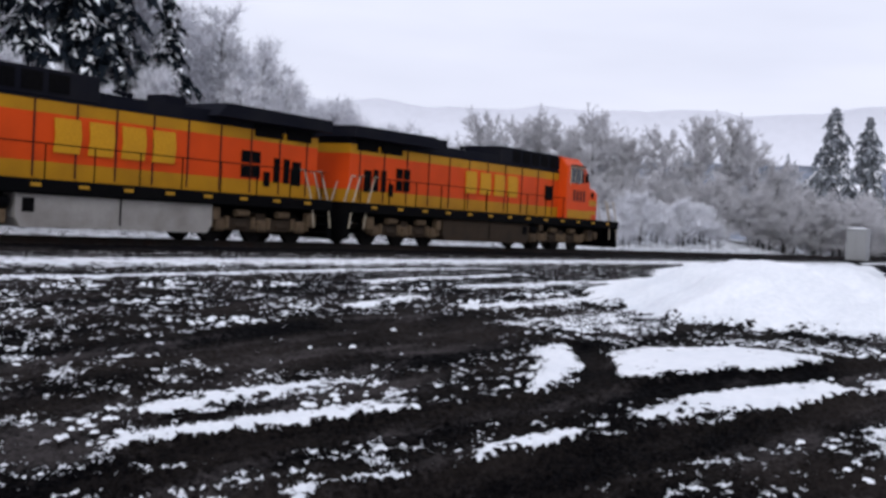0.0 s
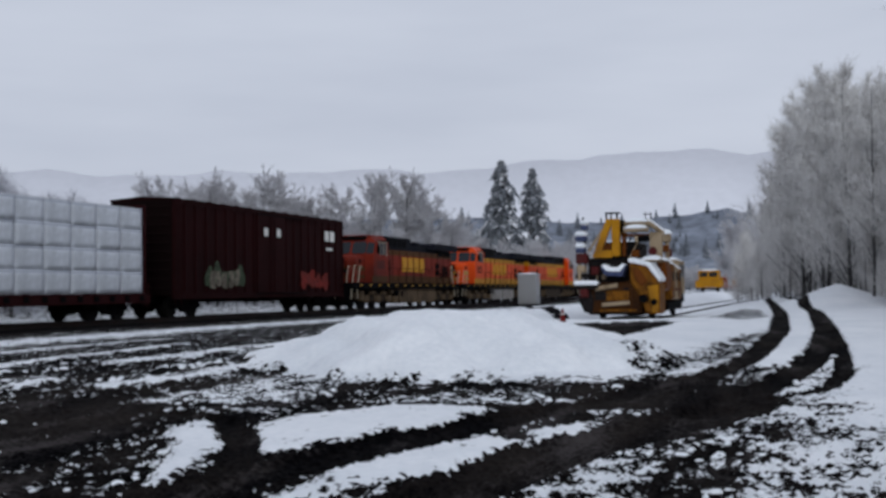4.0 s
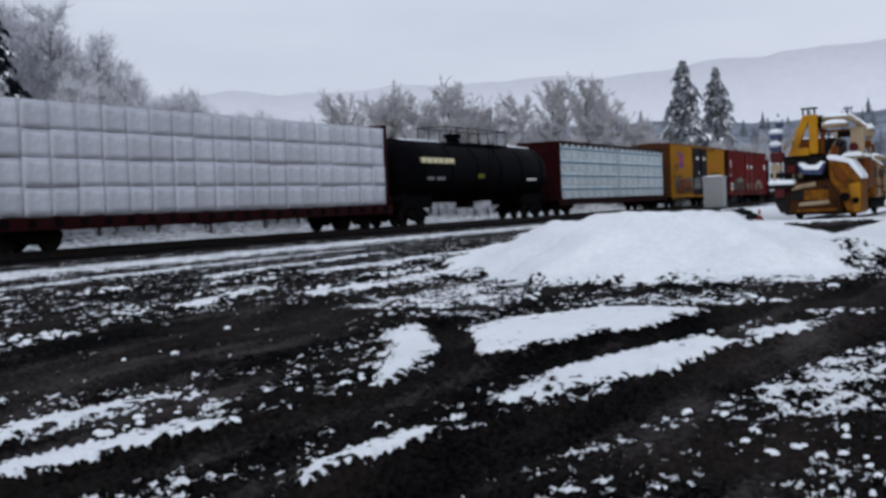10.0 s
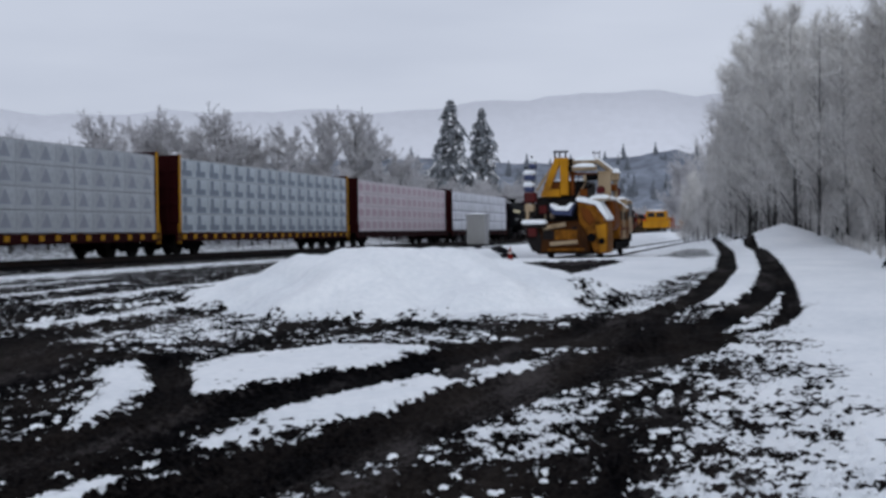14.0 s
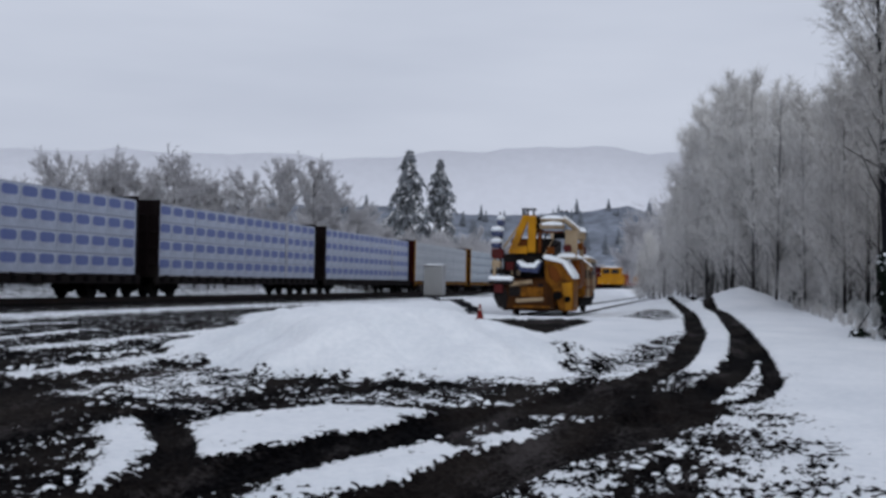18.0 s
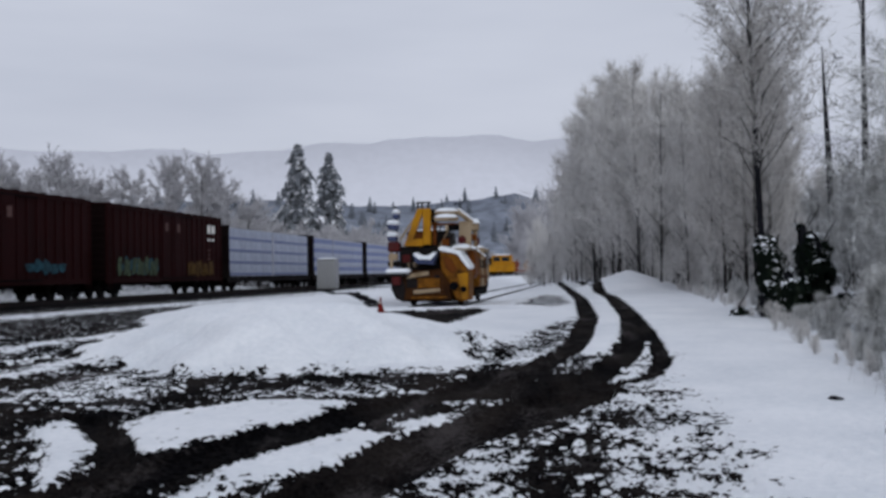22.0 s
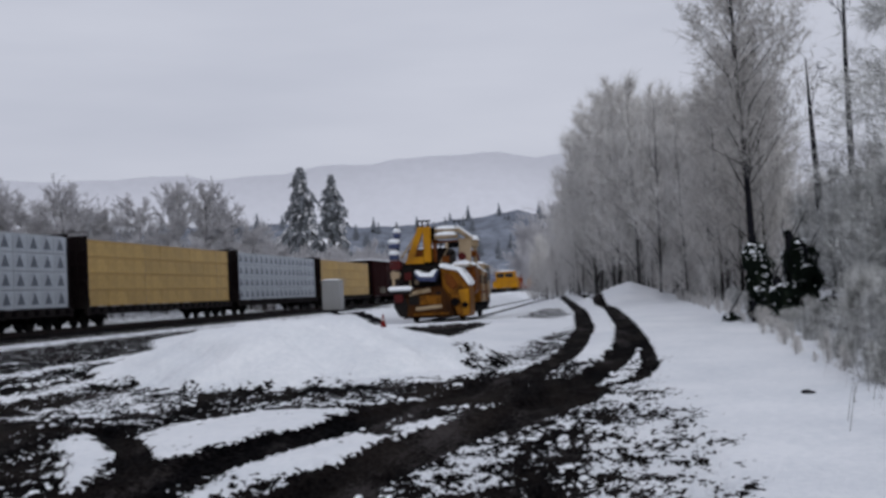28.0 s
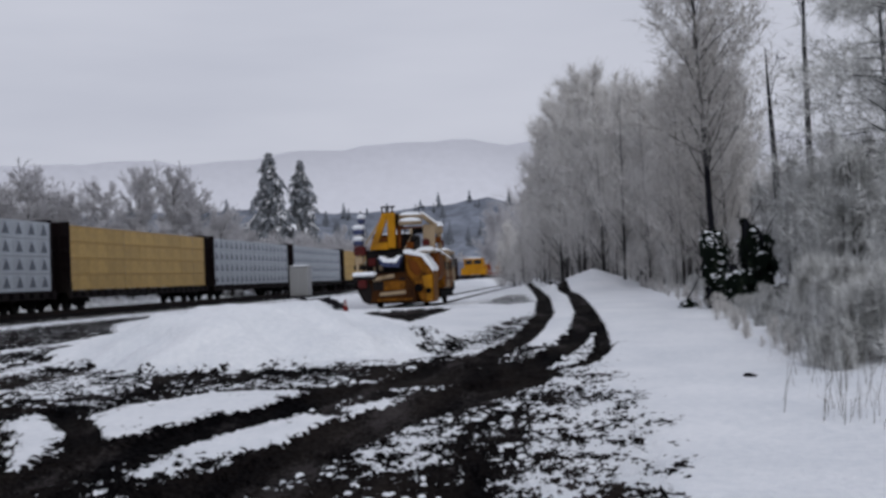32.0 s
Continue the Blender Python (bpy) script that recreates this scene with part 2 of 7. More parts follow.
def to_line(px, py, pts):
    best = np.full(px.shape, 1e9)
    for (ax, ay), (bx, by) in zip(pts[:-1], pts[1:]):
        dx, dy = bx - ax, by - ay
        t = np.clip(((px - ax) * dx + (py - ay) * dy) / (dx * dx + dy * dy), 0, 1)
        best = np.minimum(best, np.hypot(px - ax - t * dx, py - ay - t * dy))
    return best


def in_poly(px, py, pts):
    """Distance inside (positive) or outside (negative) of an outline."""
    inside = np.zeros(px.shape, bool)
    for (ax, ay), (bx, by) in zip(pts, pts[1:] + pts[:1]):
        cross = ((ay > py) != (by > py)) & (px < (bx - ax) * (py - ay) / (by - ay + 1e-12) + ax)
        inside ^= cross
    d = to_line(px, py, pts + pts[:1])
    return np.where(inside, d, -d)


SNOW_PATCHES = [
    [(-5.2, 9.3), (-5.2, 9.8), (-4.88, 9.6), (-4.3, 8.5), (-4.0, 7.7), (-4.0, 7.0), (-4.4, 7.8)],
    [(-4.55, 9.6), (-4.5, 10.3), (-3.8, 11.1), (-2.7, 11.0), (-3.0, 9.7), (-3.4, 8.8), (-3.75, 8.0)],
    [(-3.0, 6.7), (-3.0, 7.8), (-2.7, 8.6), (-2.4, 9.5), (-1.9, 9.2), (-2.0, 8.0), (-2.5, 7.6), (-2.7, 7.0)],
    [(-2.1, 9.8), (-1.6, 10.2), (-1.5, 9.5), (-1.9, 9.3)],
]
THIN_PATCHES = [[(-1.7, 7.0), (-1.6, 8.9), (-0.9, 9.6), (-0.6, 8.0), (-0.8, 6.6)], [(-4.2, 11.4), (-3.9, 12.0), (-2.6, 12.4), (-2.1, 11.8), (-3.2, 11.1)], [(-6.9, 11.2), (-6.4, 13.6), (-5.2, 13.2), (-4.9, 11.6), (-5.6, 10.9)]]
SNOW_STRIPS = [([(-5.0, 3.8), (-4.8, 4.7), (-4.5, 5.9)], 0.2), ([(-5.6, 4.5), (-5.6, 5.4), (-5.4, 6.3)], 0.17), ([(-3.2, 4.2), (-3.0, 4.8), (-3.2, 5.2), (-3.0, 5.9)], 0.13), ([(-3.4, 3.6), (-3.3, 4.1)], 0.12),
               ([(-19.3, -60), (-19.3, 15.5), (-19.8, 27), (-20.2, 38), (-19.8, 60), (-19, 140)], 1.4), ([(-15.0, 8), (-14.9, 12.2), (-15.4, 17), (-16, 26)], 0.45),
               ([(-9.8, 15.4), (-8.8, 21.3)], 0.4), ([(-9.1, 11.1), (-9.2, 12.8)], 0.2), ([(-8.0, 12.4), (-7.5, 13.4), (-7.4, 16.0), (-7.0, 18.0)], 0.35), ([(-11.8, 15), (-11.6, 20)], 0.25)]
MUD_TRACKS = [([(-4.6, 3.8), (-3.9, 6.1), (-3.6, 7.3), (-3.0, 8.9), (-2.5, 10.4), (-1.8, 11.6), (-1.35, 13.2)], 0.34),
              ([(-1.6, 13.2), (-1.05, 14.3), (-0.72, 15.5), (-0.55, 18.0), (-0.42, 23.8), (-0.72, 35.6), (-1.3, 48), (-2.2, 66), (-3.0, 84)], 0.21),
              ([(-3.0, 3.8), (-2.4, 6.2), (-1.9, 7.5), (-1.6, 8.8), (-1.0, 10.2), (-0.5, 11.5)], 0.42),
              ([(-0.8, 11.2), (-0.31, 12.9), (0.07, 15.2), (0.36, 18.8), (0.46, 24.3), (0.27, 37.4), (-0.2, 48), (-0.66, 58), (-1.2, 74)], 0.23),
              ([(0.56, 25), (0.62, 19.6), (0.60, 16.3), (0.55, 14.4), (0.36, 13.2), (0.05, 12.5), (-0.3, 12.2)], 0.12),
              ([(-3.6, 7.3), (-3.88, 8.0), (-4.2, 8.7), (-4.6, 9.4), (-5.1, 9.95), (-5.9, 10.3)], 0.16),
              ([(-1.2, 12.6), (-0.8, 14.9), (-0.74, 16.2)], 0.13)]
# First outline: the dark band before the siding machine; the rest are mud.
DARK_AREAS = [[(-5.9, 26.4), (-5.3, 28.2), (-4.3, 28.2), (-3.4, 29.6), (-2.9, 28.4), (-3.1, 24.0), (-3.3, 21.3), (-3.6, 19.6), (-4.2, 20.4)], [(-2.0, 11.2), (-1.5, 13.3), (-1.1, 13.8), (-0.2, 13.0), (0.1, 12.2), (-0.5, 11.0)], [(-8.6, 6.0), (-8.6, 10.5), (-7.2, 11.6), (-6.0, 10.6), (-5.4, 8.4), (-5.9, 6.4)]]


def pile_height(x, y):
    """Ploughed snow: one long heap in the lot, one small heap far off by the lane."""
    u = (x + 4.75) / 3.35
    v = (y - np.interp(x, [-9, -5, -1.8], [17.0, 15.8, 16.0])) / np.interp(x, [-9, -5, -1.8], [2.0, 2.7, 2.0])
    r = np.hypot(u, v)
    r = r + 0.07 * np.sin(3.1 * x + 1.0) * np.sin(2.3 * y) + 0.04 * np.sin(7.3 * x) * np.sin(5.1 * y + 2)
    h = 0.73 * np.clip(1 - r ** 1.55, 0, None) ** 0.95 * (1 + 0.07 * np.sin(4.1 * x + 2.2 * np.sin(1.7 * y)) * np.sin(3.3 * y + x) + 0.04 * np.sin(11 * x + y) * np.sin(9 * y - 2 * x))
    r2 = np.hypot((x - 1.2) / 2.4, (y - 50) / 5.0)
    return h + 0.85 * np.clip(1 - r2, 0, None) ** 0.9


def snow_cover(x, y):
    """About how much snow lies at a place: above 0.5 it is white, below it the wet ground shows."""
    c = 0.205 + 0.02 * smooth(np.hypot(x, y), 7, 11) - 0.035 * smooth(-x, 4.5, 7) * smooth(x, -16, -13)
    c += 0.07 * np.sin(x * 1.3 + 1.3 * np.sin(y * 0.5)) * np.sin(y * 0.7 + 0.7)
    right = x - np.interp(y, [-80, 0, 5, 6.6, 8.2, 11.7, 13, 15, 20, 30, 60, 120], [0.2, 0.55, 0.90, 1.0, 1.05, 0.80, 0.66, 0.92, 0.95, 0.9, 0.2, -0.5])
    c = np.maximum(c, 0.34 + 0.20 * smooth(right, -1.7, -0.6) + 0.45 * smooth(right, -0.45, 0.45))
    # beyond the heap all is white as far as the siding
    yard = smooth(y - np.interp(x, [-24, -18, -12, -9.5, -8.5, -7.3, -5.6, -2.0, -1.4, 0], [70, 48, 28, 22, 17.5, 14.8, 13.2, 13.6, 14.6, 15.5]), -0.5, 0.9) * smooth(x, -21, -15)
    c = np.maximum(c, 0.30 + 0.65 * yard)
    c = np.maximum(c, np.where(np.hypot(x, y) > 120, 0.95, 0))
    c = np.where(x < -30.5, 0.30 + 0.26 * smooth(-x, 31.2, 33.5), c)
    for pts in SNOW_PATCHES:
        c = np.maximum(c, 0.22 + 0.54 * smooth(in_poly(x, y, pts), -0.20, 0.22))
    for pts in THIN_PATCHES:
        c = np.maximum(c, 0.24 + 0.25 * smooth(in_poly(x, y, pts), -0.4, 0.3))
    for pts, w in SNOW_STRIPS:
        c = np.maximum(c, 0.28 + 0.36 * smooth(-to_line(x, y, pts), -w * 1.8, -w * 0.2))
    c = np.maximum(c, 1.0 * smooth(pile_height(x, y), 0.02, 0.14))
    for pts in DARK_AREAS:
        c = np.minimum(c, 0.18 + 0.9 * smooth(-in_poly(x, y, pts), -0.25, 0.4))
    smear = in_poly(x, y, [(-2.6, 33), (-2.3, 42), (-1.5, 40), (-0.9, 32), (-1.4, 29)])
    c = np.minimum(c, 0.46 + 0.5 * smooth(-smear, -0.3, 0.6))
    smear = in_poly(x, y, [(-2.3, 15.6), (-1.5, 18.5), (-1.1, 22), (-0.7, 24), (-0.6, 18), (-1.0, 15.4), (-1.7, 14.2)])
    c = np.minimum(c, 0.45 + 0.5 * smooth(-smear, -0.3, 0.5))
    for pts, w in MUD_TRACKS:
        c = np.minimum(c, 0.0 + 1.0 * smooth(to_line(x, y, pts), w * 0.65, w * 1.4))
    # the bare ballast of the main line
    c = np.where(np.abs(x - TRACK_X) < 3.6, 0.20, c)
    return c


def ground_z(x, y):
    x, y = np.asarray(x, float), np.asarray(y, float)
    z = rise(x, y)
    z = z + pile_height(x, y)
    # the siding lies in a shallow dip
    k = np.exp(-((x - SIDING_X) / 2.4) ** 4) * smooth(y, 30, 33)
    z = z * (1 - k) + np.minimum(z, SIDING_Z - 0.13) * k
    # a bank beyond the main track, and the verge under the trees
    z = z + 1.1 * smooth(-x, 33, 40) + 6.0 * smooth(-x, 45, 90) * smooth(-y, -75, -20)
    z = z + 0.7 * smooth(x - np.interp(y, [0, 10, 14, 26, 45, 68], [2.9, 2.7, 2.9, 3.6, 4.4, 5.2]), 0.0, 3.0)
    return z


def build_ground():
    th = np.concatenate([np.linspace(-180, -24, 40)[:-1], np.linspace(-24, 62, 520), np.linspace(62, 180, 40)[1:]])
    rr = np.concatenate([np.linspace(0.3, 3.6, 10)[:-1], np.geomspace(3.6, 140, 620), np.geomspace(140, 4500, 40)[1:]])
    A, R = np.meshgrid(np.radians(th), rr)
    X, Y = -np.sin(A) * R, np.cos(A) * R
    cover = snow_cover(X, Y)
    Z = ground_z(X, Y) + 0.035 * smooth(cover, 0.35, 0.7)
    rng = np.random.default_rng(5)
    fall = np.clip(1 - R / 80, 0, 1)
    Z = Z + 0.012 * rng.standard_normal(Z.shape) * fall * (cover < 0.6)
    Z = Z + 0.02 * np.sin(X * 2.1 + Y) * np.sin(Y * 1.3 - X * 0.7) * fall
    for pts, w in MUD_TRACKS:
        Z = Z - 0.05 * smooth(-to_line(X, Y, pts), -w, -w * 0.6)
    Z = np.where(R > 2000, Z - 3, Z)
    nr, nt = X.shape
    idx = np.arange(nr * nt).reshape(nr, nt)
    f = np.stack([idx[:-1, :-1], idx[:-1, 1:], idx[1:, 1:], idx[1:, :-1]], -1).reshape(-1, 4)
    centre = nr * nt
    verts = np.concatenate([np.stack([X, Y, Z], -1).reshape(-1, 3), [[0, 0, 0.0]]])
    faces = f.tolist() + [(centre, int(idx[0, i + 1]), int(idx[0, i])) for i in range(nt - 1)]
    m, n, l, b = nodes_of("wet_ground_and_snow")
    me = raw_mesh("ground", verts.tolist(), faces, m, True)
    at = me.attributes.new("cover", "FLOAT", "POINT")
    at.data.foreach_set("value", np.concatenate([cover.ravel(), [0.3]]).astype(np.float32))
    attr, co = n.new("ShaderNodeAttribute"), n.new("ShaderNodeTexCoord")
    attr.attribute_name = "cover"

    def tex(scale, detail, stretch=1.0, turn=0.0):
        mp, t = n.new("ShaderNodeMapping"), n.new("ShaderNodeTexNoise")
        mp.inputs["Scale"].default_value, mp.inputs["Rotation"].default_value = (1, stretch, 1), (0, 0, turn)
        t.inputs["Scale"].default_value, t.inputs["Detail"].default_value = scale, detail
        l.new(co.outputs["Object"], mp.inputs["Vector"]), l.new(mp.outputs["Vector"], t.inputs["Vector"])
        return t.outputs["Fac"]

    def math_node(op, a, b2):
        k = n.new("ShaderNodeMath")
        k.operation = op
        for i, v in enumerate((a, b2)):
            if isinstance(v, (int, float)):
                k.inputs[i].default_value = v
            else:
                l.new(v, k.inputs[i])
        return k.outputs[0]

    clump = math_node("ADD", math_node("MULTIPLY", tex(3.4, 3.0, 0.7, 0.4), 0.45), math_node("MULTIPLY", tex(13.5, 4.0, 0.9), 0.55))
    level = math_node("ADD", attr.outputs["Fac"], math_node("MULTIPLY", math_node("SUBTRACT", clump, 0.5), 1.9))
    fac = n.new("ShaderNodeMapRange")
    fac.interpolation_type = "SMOOTHSTEP"
    fac.inputs["From Min"].default_value, fac.inputs["From Max"].default_value = 0.47, 0.53
    l.new(level, fac.inputs["Value"])
    mud = n.new("ShaderNodeValToRGB")
    mud.color_ramp.elements[0].position, mud.color_ramp.elements[0].color = 0.44, (0.0012, 0.0011, 0.0016, 1)
    mud.color_ramp.elements[1].position, mud.color_ramp.elements[1].color = 0.72, (0.030, 0.0245, 0.0215, 1)
    l.new(math_node("ADD", math_node("MULTIPLY", tex(1.3, 6.0, 0.35, 0.5), 0.62), math_node("MULTIPLY", tex(24.0, 3.0), 0.38)), mud.inputs["Fac"])
    # paler gravel streaks along the wheel ways; wet sheen put into their colour
    pale_streak = n.new("ShaderNodeMapRange")
    pale_streak.inputs["From Min"].default_value, pale_streak.inputs["From Max"].default_value = 0.53, 0.66
    pale_streak.inputs["To Max"].default_value = 0.8
    l.new(math_node("ADD", math_node("MULTIPLY", tex(1.7, 4.0, 0.3, 0.35), 0.72), math_node("MULTIPLY", tex(17.0, 2.0), 0.28)), pale_streak.inputs["Value"])
    dirt = n.new("ShaderNodeMix")
    dirt.data_type = "RGBA"
    dirt.inputs["B"].default_value = (0.066, 0.058, 0.057, 1)
    l.new(pale_streak.outputs["Result"], dirt.inputs["Factor"])
    l.new(mud.outputs["Color"], dirt.inputs["A"])
    white = n.new("ShaderNodeValToRGB")
    white.color_ramp.elements[0].position, white.color_ramp.elements[0].color = 0.25, (0.70, 0.73, 0.77, 1)
    white.color_ramp.elements[1].position, white.color_ramp.elements[1].color = 0.6, (0.90, 0.91, 0.93, 1)
    l.new(math_node("ADD", math_node("MULTIPLY", tex(0.7, 5.0), 0.6), math_node("MULTIPLY", tex(12.0, 3.0), 0.4)), white.inputs["Fac"])
    mix = n.new("ShaderNodeMix")
    mix.data_type = "RGBA"
    l.new(fac.outputs["Result"], mix.inputs["Factor"])
    l.new(dirt.outputs["Result"], mix.inputs["A"]), l.new(white.outputs["Color"], mix.inputs["B"])
    l.new(mix.outputs["Result"], b.inputs["Base Color"])
    ro = n.new("ShaderNodeMapRange")
    ro.inputs["To Min"].default_value, ro.inputs["To Max"].default_value = 0.85, 0.75
    l.new(fac.outputs["Result"], ro.inputs["Value"]), l.new(ro.outputs["Result"], b.inputs["Roughness"])
    b.inputs["Specular IOR Level"].default_value = 0.015
    bp = n.new("ShaderNodeBump")
    bp.inputs["Strength"].default_value, bp.inputs["Distance"].default_value = 0.8, 0.05
    l.new(math_node("ADD", fac.outputs["Result"], math_node("MULTIPLY", tex(22.0, 4.0), 0.8)), bp.inputs["Height"])
    l.new(bp.outputs["Normal"], b.inputs["Normal"])
    tagged(new("ground", me), "wet dark gravel lot with patches of melting snow", "ground", kind="structure")


build_ground()


def build_track(name, x, z, y0, y1, label, snowy):
    t = thing(name, label, "railway track", kind="structure")
    stone = mat("ballast", (0.005, 0.0048, 0.0065), 0.95, scale=2, vary=0.6, grain=18, bump=0.9, soil=0.3, dirt=(0.006, 0.0055, 0.008), spec=0.02)
    steel = mat("rail_steel", (0.02, 0.017, 0.016), 0.6, 0.2, grain=20, dirt=(0.03, 0.014, 0.008), soil=0.6)
    wood = mat("tie_wood", (0.007, 0.006, 0.006), 0.9, grain=25, vary=0.4)
    snow = mat("snow", (0.86, 0.88, 0.91), 0.7, scale=1.5, vary=0.05, dirt=(0.6, 0.62, 0.66), soil=0.3, grain=9, bump=0.4)
    nseg = int((y1 - y0) / 1.5)
    rng = np.random.default_rng(3)
    prof = [(-3.0, -0.62), (-1.75, -0.2), (1.75, -0.2), (3.0, -0.62)] if not snowy else [(-2.0, -0.35), (-1.4, -0.06), (1.4, -0.06), (2.0, -0.35)]
    v, f = [], []
    for i in range(nseg + 1):
        y = y0 + (y1 - y0) * i / nseg
        for px, pz in prof:
            v.append((x + px + rng.uniform(-0.06, 0.06), y, z + pz + rng.uniform(-0.02, 0.02)))
    for i in range(nseg):
        for k in range(3):
            a = i * 4 + k
            f.append((a, a + 1, a + 5, a + 4))
    ob = new("ballast_bed", raw_mesh("ballast_bed", v, f, snow if snowy else stone))
    ob.parent = t
    for s in (-0.755, 0.755):
        bm = B()
        box(bm, x + s - 0.036, x + s + 0.036, y0, y1, z - 0.045, z)
        box(bm, x + s - 0.01, x + s + 0.01, y0, y1, z - 0.15, z - 0.045)
        box(bm, x + s - 0.07, x + s + 0.07, y0, y1, z - 0.18, z - 0.15)
        part("rail", bm, steel, t)
    v, f = [], []
    k = 0
    y = max(y0, -5)
    while y < min(y1, 160) and not snowy:
        w, ll = 0.115, 1.3 + rng.uniform(-0.04, 0.04)
        for sx in (-ll, ll):
            for sy in (-w, w):
                for zz in (-0.36, -0.172):
                    v.append((x + sx, y + sy, z + zz))
        b0 = 8 * k
        f += [(b0 + 1, b0 + 5, b0 + 7, b0 + 3), (b0, b0 + 4, b0 + 5, b0 + 1), (b0 + 2, b0 + 3, b0 + 7, b0 + 6), (b0 + 4, b0 + 6, b0 + 7, b0 + 5), (b0, b0 + 1, b0 + 3, b0 + 2)]
        k, y = k + 1, y + 0.52 + rng.uniform(-0.02, 0.02)
    if not k:
        return
    ob = tagged(new("ties", raw_mesh("ties", v, f, wood)), kind="stuff")
    ob.parent = t


def build_snow_clumps():
    """Small rounded crusts of snow lying loose on the wet lot."""
    rng = np.random.default_rng(21)
    n = 5200
    th, r = np.radians(rng.uniform(-12, 62, n)), np.sqrt(rng.uniform(3.0 ** 2, 19.0 ** 2, n))
    x, y = -np.sin(th) * r, np.cos(th) * r
    c = snow_cover(x, y) + 0.05 * rng.standard_normal(n)
    drift = np.sin(x * 2.3 + 1.7 * np.sin(y * 1.1)) * np.sin(y * 1.9 + x * 0.6)
    keep = (c > 0.20) & (c < 0.56) & (drift > 1.3 - 2.5 * c)
    v, f = [], []
    for px, py, d in zip(x[keep][:1700], y[keep][:1700], r[keep][:1700]):
        size = rng.uniform(0.009, 0.026) * (1 + 0.06 * d)
        z = float(ground_z(px, py)) + 0.005
        sx, sy, hh, turn = size * rng.uniform(0.8, 1.9), size * rng.uniform(0.7, 1.1), size * rng.uniform(0.35, 0.7), rng.uniform(0, 3.1)
        k = len(v)
        for ring, (q, zz) in enumerate(((1.0, -0.6), (0.85, 0.45), (0.45, 0.9))):
            for i in range(7):
                a = 2 * math.pi * i / 7
                u, w = sx * q * math.cos(a) * rng.uniform(0.85, 1.15), sy * q * math.sin(a) * rng.uniform(0.85, 1.15)
                v.append((px + u * math.cos(turn) - w * math.sin(turn), py + u * math.sin(turn) + w * math.cos(turn), z + hh * zz))
        v.append((px, py, z + hh))
        for ring in range(2):
            for i in range(7):
                f.append((k + 7 * ring + i, k + 7 * ring + (i + 1) % 7, k + 7 * ring + 7 + (i + 1) % 7, k + 7 * ring + 7 + i))
        for i in range(7):
            f.append((k + 14 + i, k + 14 + (i + 1) % 7, k + 21))
    crust = mat("snow", (0.86, 0.88, 0.91), 0.7, scale=1.5, vary=0.05, dirt=(0.6, 0.62, 0.66), soil=0.3, grain=9, bump=0.4)
    tagged(new("snow_clumps", raw_mesh("snow_clumps", v, f, crust, True)), "small loose crusts of snow on wet gravel", "snow", kind="stuff")


build_snow_clumps()
build_track("main_track", TRACK_X, RAIL_Z, -650, 900, "main railway line of steel rails on dark wet ballast", False)
build_track("siding_track", SIDING_X, SIDING_Z, 31.5, 300, "snow-covered siding with two dark rails showing", True)
# ---- the train: each vehicle lies along y, front to +y, rail top at z = 0 ----
BLACK = mat("black_steel", (0.003, 0.003, 0.0035), 0.8, grain=15, vary=0.4, dirt=(0.008, 0.007, 0.006), soil=0.3, spec=0.03)
STEELW = mat("wheel_steel", (0.007, 0.006, 0.006), 0.7, 0.0, grain=15, vary=0.4)
ORANGE = mat("orange_paint", (0.60, 0.062, 0.006), 0.42, scale=1.2, vary=0.08, dirt=(0.20, 0.025, 0.006), soil=0.35, bump=0.04)
YELLOW = mat("yellow_paint", (0.42, 0.20, 0.008), 0.45, scale=1.5, vary=0.1, dirt=(0.12, 0.05, 0.01), soil=0.4, bump=0.05)
ROOFDK = mat("dark_roof_paint", (0.005, 0.0055, 0.010), 0.8, scale=1.5, vary=0.2, soil=0.3)
RAILW = mat("handrail_paint", (0.46, 0.39, 0.29), 0.5, grain=20)
GLASSY = mat("dark_window_glass", (0.01, 0.012, 0.016), 0.12, grain=2, vary=0.1, soil=0.0, bump=0.0, spec=0.3)
TANKGREY = mat("grey_fuel_tank", (0.33, 0.31, 0.29), 0.6, scale=2, vary=0.15, dirt=(0.08, 0.06, 0.05), soil=0.5)
TRUCKTAN = mat("dusty_truck_steel", (0.045, 0.032, 0.022), 0.8, scale=4, vary=0.4, dirt=(0.02, 0.018, 0.016), soil=0.7)
TRUCKPALE = mat("sand_dusted_gear_steel", (0.13, 0.09, 0.055), 0.8, scale=3, vary=0.6, dirt=(0.012, 0.01, 0.009), soil=0.9)
BOXRED = mat("boxcar_red", (0.105, 0.008, 0.008), 0.65, scale=1.2, vary=0.15, dirt=(0.05, 0.006, 0.006), soil=0.5, bump=0.06)
BOXDARK = mat("boxcar_dark_red", (0.016, 0.0022, 0.0024), 0.8, scale=1.0, vary=0.2, dirt=(0.006, 0.0018, 0.0018), soil=0.55, bump=0.06)
BEAMRED = mat("frame_oxide_red", (0.018, 0.0016, 0.0022), 0.7, scale=1.5, vary=0.15, dirt=(0.02, 0.005, 0.005), soil=0.4)
BEAMYEL = mat("frame_yellow", (0.36, 0.18, 0.012), 0.6, scale=1.5, vary=0.15, dirt=(0.06, 0.03, 0.01), soil=0.5)
BEAMDK = mat("frame_dark_brown", (0.005, 0.0025, 0.003), 0.65, scale=1.5, vary=0.2, soil=0.3)
CARYEL = mat("boxcar_yellow", (0.33, 0.155, 0.007), 0.6, scale=1.0, vary=0.12, dirt=(0.10, 0.04, 0.008), soil=0.5, bump=0.06)
SNOWM = MATS["snow"]
